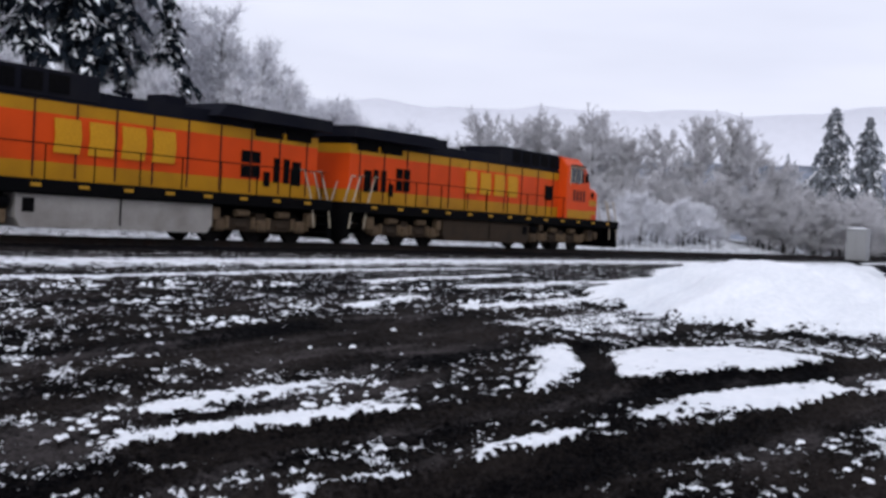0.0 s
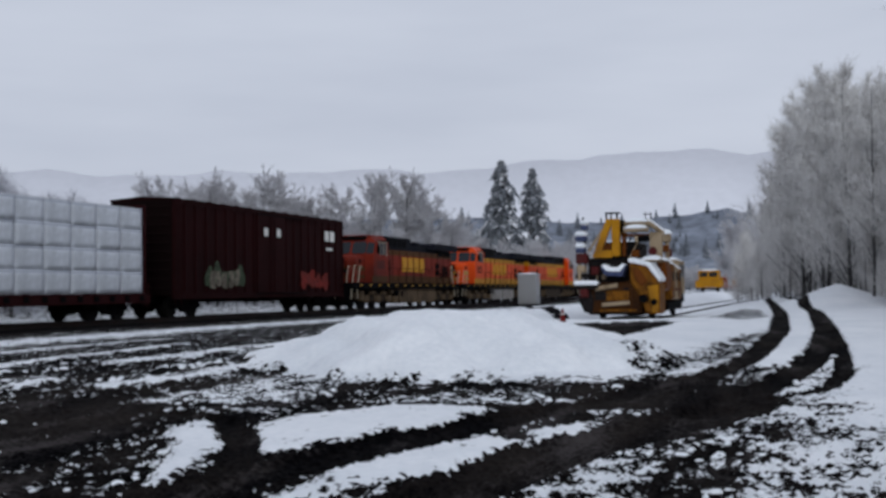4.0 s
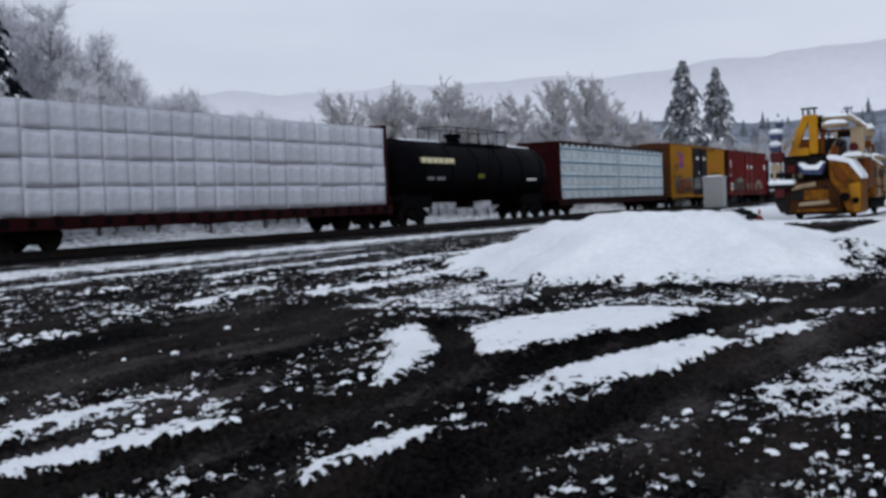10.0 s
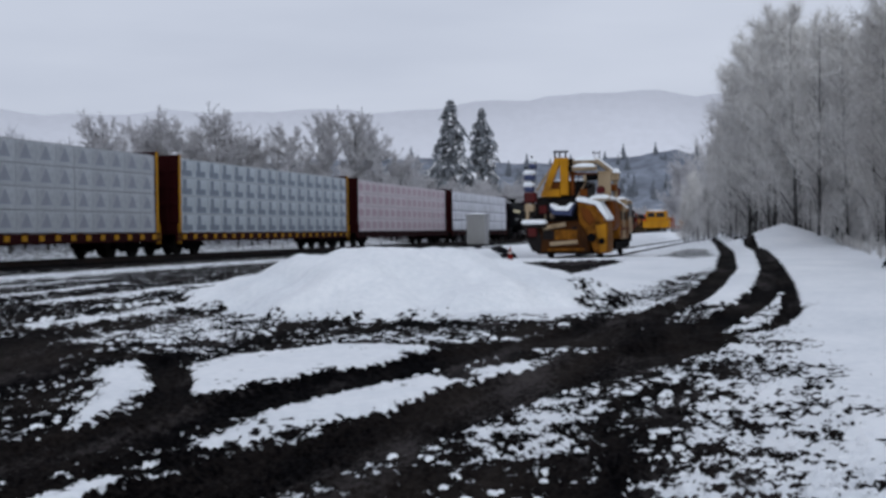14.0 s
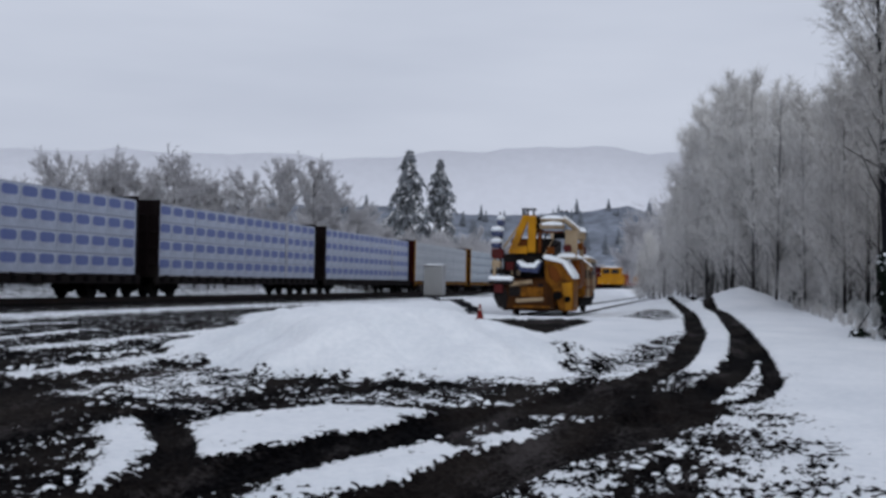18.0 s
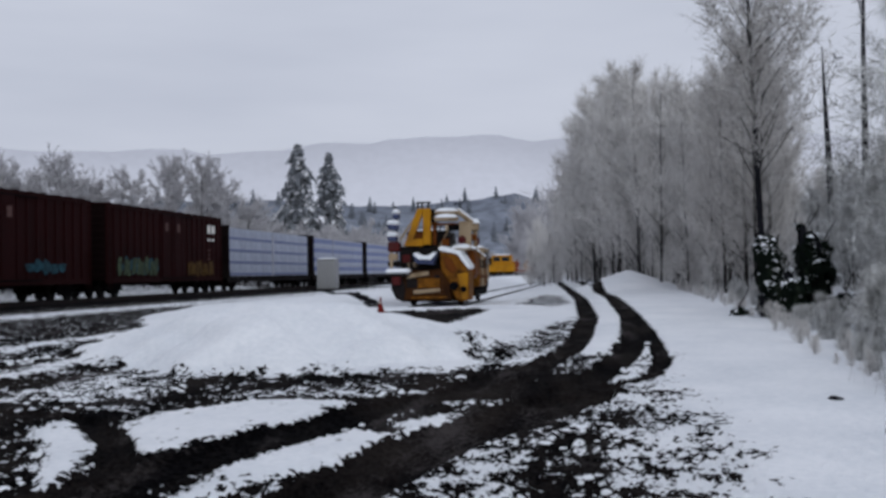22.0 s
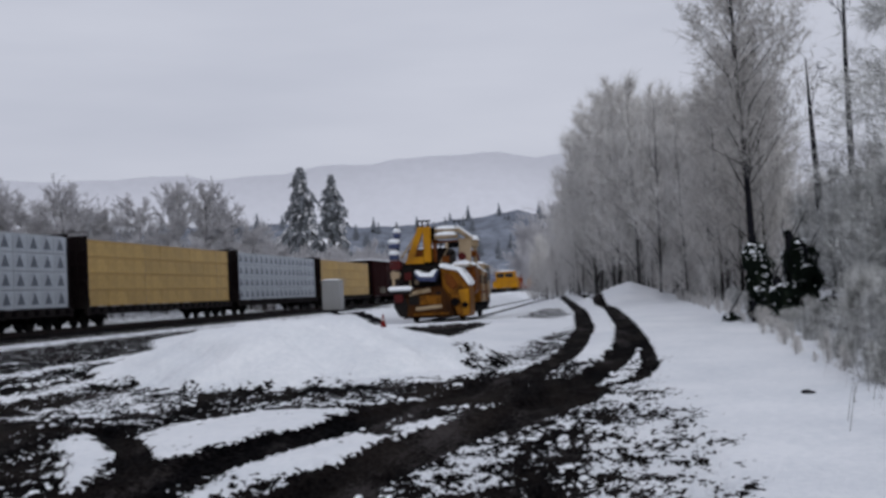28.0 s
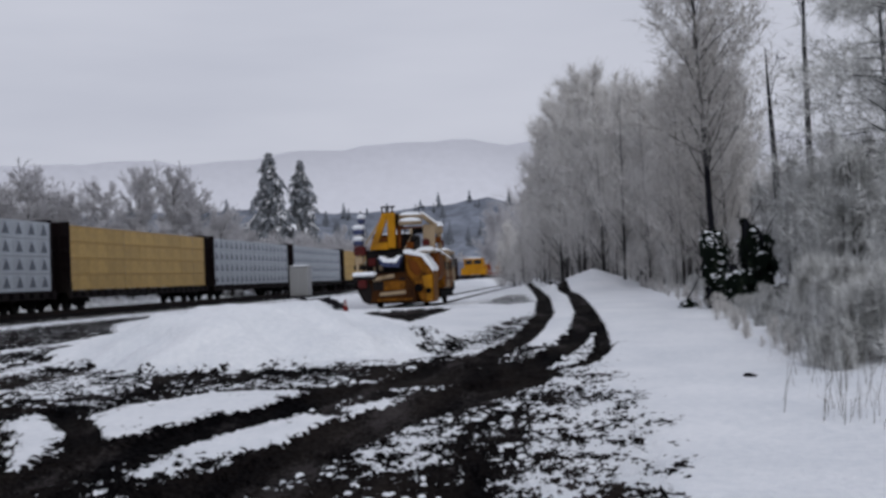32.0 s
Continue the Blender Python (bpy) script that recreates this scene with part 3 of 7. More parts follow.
WHITEP = mat("white_paint", (0.72, 0.70, 0.66), 0.6, grain=12, vary=0.15, soil=0.2)
CREAMP = mat("cream_paint", (0.75, 0.66, 0.42), 0.6, grain=12, vary=0.15, soil=0.2)
GOLDP = mat("gold_paint", (0.52, 0.25, 0.012), 0.5, grain=12, vary=0.1, soil=0.1)
DARKP = mat("dark_lettering_paint", (0.05, 0.015, 0.012), 0.6, grain=12, vary=0.2)
STRAPBLUE = mat("teal_blue_strap", (0.022, 0.115, 0.20), 0.6, grain=8, vary=0.2)
REDP = mat("red_paint", (0.5, 0.05, 0.03), 0.5, grain=10, vary=0.15)
BLUEP = mat("blue_paint", (0.04, 0.05, 0.28), 0.5, grain=10, vary=0.15)
FADED_GREEN = mat("faded_green_spray", (0.055, 0.075, 0.045), 0.7, grain=5, vary=0.5, dirt=(0.012, 0.010, 0.008), soil=0.7)
FADED_TEAL = mat("faded_teal_spray", (0.018, 0.055, 0.075), 0.7, grain=5, vary=0.5, dirt=(0.015, 0.012, 0.010), soil=0.7)
FADED_GOLD = mat("faded_gold_spray", (0.075, 0.04, 0.008), 0.7, grain=5, vary=0.5, dirt=(0.012, 0.008, 0.005), soil=0.8)
FADED_CREAM = mat("faded_cream_spray", (0.15, 0.13, 0.10), 0.7, grain=5, vary=0.5, dirt=(0.02, 0.015, 0.012), soil=0.8)
RUSTY_ORANGE = mat("worn_orange_spray", (0.17, 0.045, 0.012), 0.7, grain=5, vary=0.5, dirt=(0.03, 0.014, 0.010), soil=0.7)
MARKPINK = mat("dull_pink_panel", (0.10, 0.055, 0.05), 0.7, grain=6, vary=0.3, soil=0.5)
AMBER = mat("yellow_reflector", (0.42, 0.22, 0.02), 0.35, grain=10, vary=0.1)

MESH = {}


def shared(name, make, material):
    if name not in MESH:
        MESH[name] = mesh_of(name, make(), material)
    return MESH[name]


def wheel_mesh(r):
    bm = B()
    for s in (-1, 1):
        rod(bm, (s * 0.69, 0, 0), (s * 0.82, 0, 0), r, n=24)
        rod(bm, (s * 0.66, 0, 0), (s * 0.70, 0, 0), r + 0.03, n=24)
        rod(bm, (s * 0.82, 0, 0), (s * 0.90, 0, 0), 0.14, n=12)
    rod(bm, (-0.7, 0, 0), (0.7, 0, 0), 0.09, n=8)
    return bm


def truck(car, y, axles=2, loco=False):
    """A truck with its side frames and wheelsets."""
    r, gap = (0.53, 2.0) if loco else (0.45, 1.78)
    ys = [(k - (axles - 1) / 2) * gap for k in range(axles)]

    def frame_mesh():
        bm = B()
        half = ys[-1]
        for s in (-1, 1):
            x0, x1 = (0.92 * s, 1.12 * s) if s > 0 else (1.12 * s, 0.92 * s)
            if loco:
                prism(bm, [(-half - 0.55, 0.55), (-half - 0.45, 0.80), (half + 0.45, 0.80), (half + 0.55, 0.55), (half, 0.42), (0.35, 0.36), (-0.35, 0.36), (-half, 0.42)], x0, x1)
                for yy in ys:
                    box(bm, x0 + 0.02 * s, x1 + 0.05 * s if s > 0 else x1 - 0.05, yy - 0.2, yy + 0.2, 0.38, 0.74, 0.03) if s > 0 else box(bm, x0 - 0.05, x1, yy - 0.2, yy + 0.2, 0.38, 0.74, 0.03)
                for yy in (-1.0, 1.0):
                    rod(bm, ((x0 + x1) / 2 + 0.08 * s, yy - 0.25, 0.55), ((x0 + x1) / 2 + 0.08 * s, yy + 0.25, 0.55), 0.11, n=10)
            else:
                prism(bm, [(-half - 0.2, 0.40), (-half - 0.2, 0.56), (-0.62, 0.78), (0.62, 0.78), (half + 0.2, 0.56), (half + 0.2, 0.40), (half - 0.22, 0.42), (0.42, 0.22), (-0.42, 0.22), (-half + 0.22, 0.42)], x0, x1)
                for yy in (-0.2, 0.0, 0.2):
                    rod(bm, ((x0 + x1) / 2 + 0.06 * s, yy, 0.28), ((x0 + x1) / 2 + 0.06 * s, yy, 0.62), 0.075, n=8)
        box(bm, -1.15, 1.15, -0.22, 0.22, 0.5, 0.86 if not loco else 1.0)
        return bm

    t = again("truck", shared("loco_truck" if loco else "truck", frame_mesh, TRUCKTAN if loco else BLACK), car, pose(0, y, 0))
    if loco:
        def journal():
            bm = B()
            box(bm, 1.10, 1.24, -0.22, 0.22, 0.36, 0.78, 0.04)
            for dy in (-0.38, 0.38):
                rod(bm, (1.14, dy, 0.46), (1.14, dy, 0.86), 0.09, n=8)
            box(bm, 1.06, 1.16, -0.46, 0.46, 0.50, 0.60)
            return bm

        for yy in ys:
            again("journal_box", shared("journal_box", journal, TRUCKPALE), t, pose(0, yy, 0))
            again("journal_box", shared("journal_box", journal, TRUCKPALE), t, pose(0, yy, 0, 0, 0, 180))
        for yy in (-1.0, 1.0):
            again("brake_cylinder", shared("brake_cylinder", lambda: rod(B(), (1.2, -0.3, 0.98), (1.2, 0.3, 0.98), 0.12, n=10), TRUCKPALE), t, pose(0, yy, 0))
    for yy in ys:
        again("wheelset", shared("loco_wheelset" if loco else "wheelset", lambda: wheel_mesh(r), STEELW), t, pose(0, yy, r))


def coupler(car, y):
    s = 1 if y > 0 else -1

    def make():
        bm = B()
        box(bm, -0.1, 0.1, -0.75, 0.1, 0.78, 0.98)
        box(bm, -0.18, 0.18, 0.05, 0.32, 0.74, 1.02, 0.04)
        rod(bm, (0.28, -0.3, 0.82), (0.22, 0.25, 0.45), 0.03, n=6)
        return bm

    again("coupler", shared("coupler", make, BLACK), car, pose(0, y - 0.3 * s, 0, 0, 0, 0 if s > 0 else 180))


def ladder(bm, x, y0, y1, z0, z1, n):
    for yy in (y0, y1):
        rod(bm, (x, yy, z0), (x, yy, z1), 0.02, n=5)
    for k in range(n):
        z = z0 + (z1 - z0) * (k + 0.5) / n
        rod(bm, (x, y0, z), (x, y1, z), 0.016, n=5)


def bars(car, name, material, x, spans, label=""):
    """Plain painted blocks where writing or a badge stands on the side: y0, y1, z0, z1."""
    for y0, y1, z0, z1 in spans:
        part(name, box(B(), x - 0.004, x + 0.006, min(y0, y1), max(y0, y1), z0, z1), material, car, label)


def scrawl(car, name, material, x, y0, y1, z0, z1, n, seed, label=""):
    """Spray paint: a cloud of overlapping bulging shapes without meaning."""
    rng = random.Random(seed)
    step = (y1 - y0) / n
    for k in range(n):
        cy, w = y0 + (k + 0.5) * step, step * rng.uniform(0.6, 0.95)
        top, low = z1 - rng.uniform(0, 0.3) * (z1 - z0), z0 + rng.uniform(0, 0.25) * (z1 - z0)
        cz, hh, p = (top + low) / 2, (top - low) / 2, rng.uniform(0, 6.28)
        pts = []
        for i in range(20):
            a = 2 * math.pi * i / 20
            rr = 0.92 + 0.16 * math.sin(3 * a + p) + 0.08 * math.sin(5 * a + 2 * p) + rng.uniform(-0.04, 0.04)
            pts.append((cy + w * rr * math.cos(a) * 0.85, cz + hh * rr * math.sin(a)))
        xx = x + 0.002 + 0.0007 * k
        part(name, prism(B(), pts, xx, xx + 0.004), material, car, label)


def strokes(car, name, material, x, y0, y1, z0, z1, n, seed, wide=0.16):
    """A row of plain slanting sprayed blocks with dark rims, without meaning."""
    rng = random.Random(seed)
    step = (y1 - y0) / n
    for k in range(n):
        a, b = y0 + k * step + step * 0.06, y0 + (k + 1) * step - step * rng.uniform(0.06, 0.2)
        lo, hi, lean = z0 + rng.uniform(0, 0.15), z1 - rng.uniform(0, 0.2), rng.uniform(-0.18, 0.18)
        mid, bulge = (lo + hi) / 2, rng.uniform(-0.12, 0.12)
        shape = [(a, lo), ((a + b) / 2, lo - 0.06), (b, lo + rng.uniform(-0.08, 0.1)), (b + lean / 2 + bulge, mid), (b + lean, hi), ((a + b) / 2 + lean, hi + rng.uniform(-0.08, 0.12)), (a + lean, hi - rng.uniform(0, 0.1)), (a + lean / 2 + bulge, mid)]
        cy, cz = (a + b) / 2 + lean / 2, mid
        xx = x + 0.010 + 0.0006 * k
        if wide > 0.11:
            rim = [(p + (0.07 if p > cy else -0.07), q + (0.08 if q > cz else -0.08)) for p, q in shape]
            part("spray_rim", prism(B(), rim, xx - 0.002, xx + 0.002), DARKP, car)
            for u in (0.34, 0.66)[:1 + k % 2]:
                yy = a + (b - a) * u + lean / 2
                z2 = lo + (hi - lo) * rng.uniform(0.12, 0.3)
                part("spray_slit", prism(B(), [(yy - 0.045, z2), (yy + 0.045, z2 + 0.04), (yy + 0.06, z2 + (hi - lo) * 0.45), (yy - 0.03, z2 + (hi - lo) * 0.4)], xx + 0.006, xx + 0.008), DARKP, car)
        part(name, prism(B(), shape, xx, xx + 0.005), material, car)


def underframe(car, half, material, z0, z1, width):
    bm = B()
    box(bm, -0.35, 0.35, -half, half, 0.62, z0 + 0.02)
    for y in (-half * 0.45, 0, half * 0.45):
        box(bm, -width + 0.05, width - 0.05, y - 0.1, y + 0.1, z0 - 0.12, z0 + 0.01)
    part("centre_sill", bm, BLACK, car)
    bm = B()
    rod(bm, (0.75, -1.4, 0.78), (0.75, 0.2, 0.78), 0.2, n=12)
    box(bm, 0.55, 1.0, 0.9, 1.5, 0.6, 0.95, 0.03)
    rod(bm, (0.6, 1.5, 0.7), (0.4, half * 0.62, 0.7), 0.03, n=6)
    part("brake_gear", bm, BLACK, car)


def pack(step, high, puff, gap):
    """A lumber pack; when loosely wrapped its near face swells like a pillow."""
    if puff < 0.015:
        return box(B(), -0.62, 0.62, -step / 2, step / 2, 0.004, high - gap, puff)
    bm, ny, nz = B(), 6, 4
    rows = []
    for j in range(nz + 1):
        v = 2 * j / nz - 1
        rows.append([bm.verts.new((0.62 - puff + puff * (1 - (2 * i / ny - 1) ** 4) * (1 - v ** 4), (i / ny - 0.5) * step * 0.998, (j / nz) * (high - gap))) for i in range(ny + 1)])
    back = [[bm.verts.new((-0.62, y, z)) for y in (-step / 2, step / 2)] for z in (0, high - gap)]
    for a, b in zip(rows, rows[1:]):
        for i in range(ny):
            f = bm.faces.new((a[i], a[i + 1], b[i + 1], b[i]))
            f.smooth = True
    bm.faces.new([*rows[-1], back[1][1], back[1][0]])
    bm.faces.new([*rows[0][::-1], back[0][0], back[0][1]])
    bm.faces.new([back[0][0], *[r[0] for r in rows], back[1][0]])
    bm.faces.new([back[0][1], back[1][1], *[r[-1] for r in rows[::-1]]])
    bm.faces.new([back[0][0], back[1][0], back[1][1], back[0][1]])
    bmesh.ops.recalc_face_normals(bm, faces=bm.faces[:])
    return bm


def centerbeam(label, length, frame_mat, wrap, cols, lip=False, sill_mat=None, straps=0, gap_col=None, ragged=0, rows=4, seed=1, pocket=None, puff=0.006):
    car = thing("centerbeam_flatcar", label, "flatcar", group="freight cars of the train")
    half, w = length / 2, 1.45
    load = half - 1.15
    z0, z1, top = 1.08, 4.55, 4.72
    sill = sill_mat or frame_mat
    part("deck", box(B(), -w, w, -half + 0.75, half - 0.75, 0.98, 1.05), sill, car)
    for s in (-1, 1):
        part("side_sill", box(B(), s * w - 0.06, s * w + 0.06, -half + 0.75, half - 0.75, 0.66, 1.04), sill, car)
    k = 22
    me = shared("stake_pocket_" + sill.name + (pocket or BLACK).name, lambda: box(B(), -0.03, 0.05, -0.14, 0.14, 0.76, 0.98), pocket or BLACK)
    for i in range(k):
        again("stake_pocket", me, car, pose(w + 0.05, -half + 1.4 + (length - 2.8) * i / (k - 1), 0))
    for s in (-1, 1):
        bm = B()
        y0, y1 = s * (load + 0.02), s * (load + 0.18)
        box(bm, -w - 0.02, w + 0.02, min(y0, y1), max(y0, y1), 1.05, top, 0.02)
        plate = sill if pocket else frame_mat
        bh = part("bulkhead", bm, plate, car)
        if pocket:
            part("edge_post", box(B(), w + 0.02, w + 0.07, min(y0, y1), max(y0, y1), 1.05, top, 0.01), frame_mat, car, "yellow painted edge of the bulkhead")
        across = shared("bulkhead_rib_" + plate.name, lambda: box(B(), -1.35, 1.35, 0, 0.1, -0.07, 0.07, 0.01), plate)
        upright = shared("bulkhead_post_" + plate.name, lambda: box(B(), -0.06, 0.06, 0, 0.12, 1.06, 4.6, 0.01), plate)
        for z in (1.6, 2.4, 3.2, 4.0):
            again("bulkhead_rib", across, bh, pose(0, y1, z, 0, 0, 0 if s > 0 else 180))
        for x in (-0.9, 0.9):
            again("bulkhead_post", upright, bh, pose(x, y1, 0, 0, 0, 0 if s > 0 else 180))
        bm = B()
        ladder(bm, w + 0.05, s * (load + 0.06), s * (load + 0.30), 0.5, 1.5, 4)
        part("ladder", bm, frame_mat, car)
    bm = B()
    box(bm, -0.12, 0.12, -load, load, 4.5, 4.72)
    for i in range(13):
        y = -load + 2 * load * i / 12
        box(bm, -0.08, 0.08, y - 0.1, y + 0.1, 1.05, 4.5)
    if lip:
        box(bm, 0.4, w + 0.02, -load, load, 4.58, 4.74)
        for i in range(20):
            y = -load + 2 * load * (i + 0.5) / 20
            box(bm, w - 0.03, w + 0.015, y - 0.17, y + 0.17, 4.40, 4.58)
    part("centre_beam", bm, frame_mat, car)
    # the load, bundle by bundle on the near side, one stack on the far side
    bm = B()
    box(bm, -w + 0.06, -0.15, -load + 0.05, load - 0.05, z0, z1, 0.04)
    part("far_lumber", bm, wrap, car)
    rng = random.Random(seed)
    step, high = 2 * load / cols, (z1 - z0) / rows
    me = shared("bundle_%s_%d_%d_%d" % (wrap.name, cols, rows, round(length * 10)), lambda: pack(step, high, puff, 0.014 if puff < 0.015 else 0.002), wrap)
    loose = 0.35 if puff > 0.015 else 0.12
    for r in range(rows):
        for c in range(cols):
            if ragged and c >= cols - ragged + r // 2 and rng.random() < 0.8 and r > rows - 2:
                continue
            again("lumber_pack", me, car, pose(0.80 + rng.uniform(-0.05, 0.05) * loose, -load + (c + 0.5) * step, z0 + r * high, 0, 0, rng.uniform(-loose, loose)))
    if straps:
        for r in range(rows):
            z = z0 + r * high + high * 0.64
            part("strap", box(B(), 1.42, 1.447, -load + 0.05, load - 0.05, z - 0.042, z + 0.042), STRAPBLUE, car, "teal-blue strapping along one tier")
    if gap_col is not None:
        bm = B()
        y = -load + gap_col * step
        box(bm, 1.40, 1.46, y - 0.2, y + 0.2, z0, z1 - 0.05)
        part("grey_post", bm, mat("grey_sheet", (0.36, 0.37, 0.42), 0.6, grain=4), car)
    bm = B()
    for i in range(2, cols, 5):
        y = -load + (i + 1) * step
        rod(bm, (1.45, y, z0), (1.43, y, z1), 0.005, n=4)
    box(bm, -1.35, 1.35, -load + 0.1, load - 0.1, z1 - 0.01, z1 + 0.025, 0.01)
    part("tie_down_cable", bm, mat("galvanised_cable", (0.3, 0.3, 0.31), 0.6), car)
    underframe(car, half - 0.8, BLACK, 0.9, 1.0, w)
    for s in (-1, 1):
        truck(car, s * (half - 2.9))
        coupler(car, s * half)
    return car


# Ends take a much darker tone than the sides, soiled in patches.
END_TONE = {"boxcar_dark_red": mat("grimy_dark_end", (0.006, 0.002, 0.002), 0.85, scale=1.5, vary=0.3, dirt=(0.004, 0.002, 0.002), soil=0.6), "boxcar_yellow": mat("grimy_yellow_end", (0.075, 0.028, 0.008), 0.8, scale=1.5, vary=0.3, soil=0.6), "boxcar_red": mat("grimy_red_end", (0.022, 0.004, 0.004), 0.8, scale=1.5, vary=0.3, soil=0.6)}


def boxcar(label, length, high, paint, door, roof_mat, ribs=9, door_half=1.55, seed=1):
    car = thing("boxcar", label, "boxcar", group="freight cars of the train")
    half, w = length / 2 - 0.95, 1.52
    bm = B()
    box(bm, -w, w, -half, half, 0.98, high - 0.18)
    part("body", bm, paint, car)
    bm = B()
    prism(bm, [(-half - 0.06, high - 0.18), (half + 0.06, high - 0.18), (half + 0.06, high - 0.1), (-half - 0.06, high - 0.1)], -w - 0.05, w + 0.05)
    v = [bm.verts.new(p) for p in ((-w, -half, high - 0.1), (0, -half, high), (w, -half, high - 0.1), (-w, half, high - 0.1), (0, half, high), (w, half, high - 0.1))]
    for q in ((0, 1, 4, 3), (1, 2, 5, 4), (0, 2, 1), (3, 4, 5)):
        bm.faces.new([v[i] for i in q])
    for i in range(14):
        y = -half + 2 * half * (i + 0.5) / 14
        box(bm, -w, w, y - 0.04, y + 0.04, high - 0.1, high - 0.04)
    part("roof", bm, roof_mat, car, "snow-dusted corrugated roof")
    me = shared("side_post_%s_%d" % (paint.name, round(high * 10)), lambda: box(B(), 0, 0.07, -0.06, 0.06, 1.05, high - 0.2, 0.02), paint)
    for s in (-1, 1):
        for i in range(ribs):
            y = s * (door_half + 0.25 + (half - door_half - 0.3) * i / (ribs - 1))
            again("side_post", me, car, pose(w, y, 0))
            if i % 2 == 0:
                again("side_post", me, car, pose(-w, y, 0, 0, 0, 180))
    for x in (w, -w):
        part("side_sill", box(B(), x - 0.04, x + 0.06, -half, half, 0.80, 1.06), paint, car)
    part("top_chord", box(B(), w, w + 0.07, -half, half, high - 0.32, high - 0.2), paint, car)
    for s in (-1, 1):
        bm = B()
        y0, y1 = (0.01, door_half) if s > 0 else (-door_half, -0.01)
        box(bm, w + 0.02, w + 0.10, y0, y1, 1.06, high - 0.35, 0.02)
        dr = part("sliding_door", bm, door, car)
        rib = shared("door_rib_%s_%d" % (door.name, round(door_half * 10)), lambda: box(B(), 0, 0.03, -door_half / 2 + 0.09, door_half / 2 - 0.09, -0.03, 0.03), door)
        for z in np.linspace(1.4, high - 0.7, 6):
            again("door_rib", rib, dr, pose(w + 0.098, (y0 + y1) / 2, float(z)))
        bm = B()
        rod(bm, (w + 0.15, s * 0.25, 1.1), (w + 0.15, s * 0.25, high - 0.4), 0.025, n=6)
        part("lock_rod", bm, door, dr)
        # corrugated ends and ladders
        bm = B()
        box(bm, -w + 0.01, w - 0.01, min(s * half, s * (half + 0.025)), max(s * half, s * (half + 0.025)), 1.0, high - 0.2)
        box(bm, -w - 0.01, w + 0.01, min(s * half, s * (half + 0.06)), max(s * half, s * (half + 0.06)), high - 0.4, high - 0.15)
        part("end_wall", bm, END_TONE.get(paint.name, paint), car, "dark corrugated end, soiled in patches")
        rib_me = shared("end_rib_" + paint.name, lambda: rod(B(), (-w + 0.1, 0, 0), (w - 0.1, 0, 0), 0.07, n=6), END_TONE.get(paint.name, paint))
        for z in np.linspace(1.25, high - 0.5, 10):
            again("end_rib", rib_me, car, pose(0, s * (half + 0.02), float(z)))
        bm = B()
        ladder(bm, w + 0.1, s * (half - 0.1), s * (half - 0.55), 0.55, high - 0.3 if s < 0 else 2.4, 9 if s < 0 else 4)
        part("ladder", bm, paint, car)
    bm = B()
    rod(bm, (w + 0.12, -door_half - 0.2, 1.02), (w + 0.12, door_half * 2.6, 1.02), 0.03, n=6)
    box(bm, w, w + 0.12, -door_half, door_half * 2.3, high - 0.36, high - 0.30)
    pieces("door_rail", bm, BLACK, car)
    underframe(car, half, BLACK, 0.9, 1.0, w)
    for s in (-1, 1):
        truck(car, s * (half - 1.9))
        coupler(car, s * length / 2)
    return car


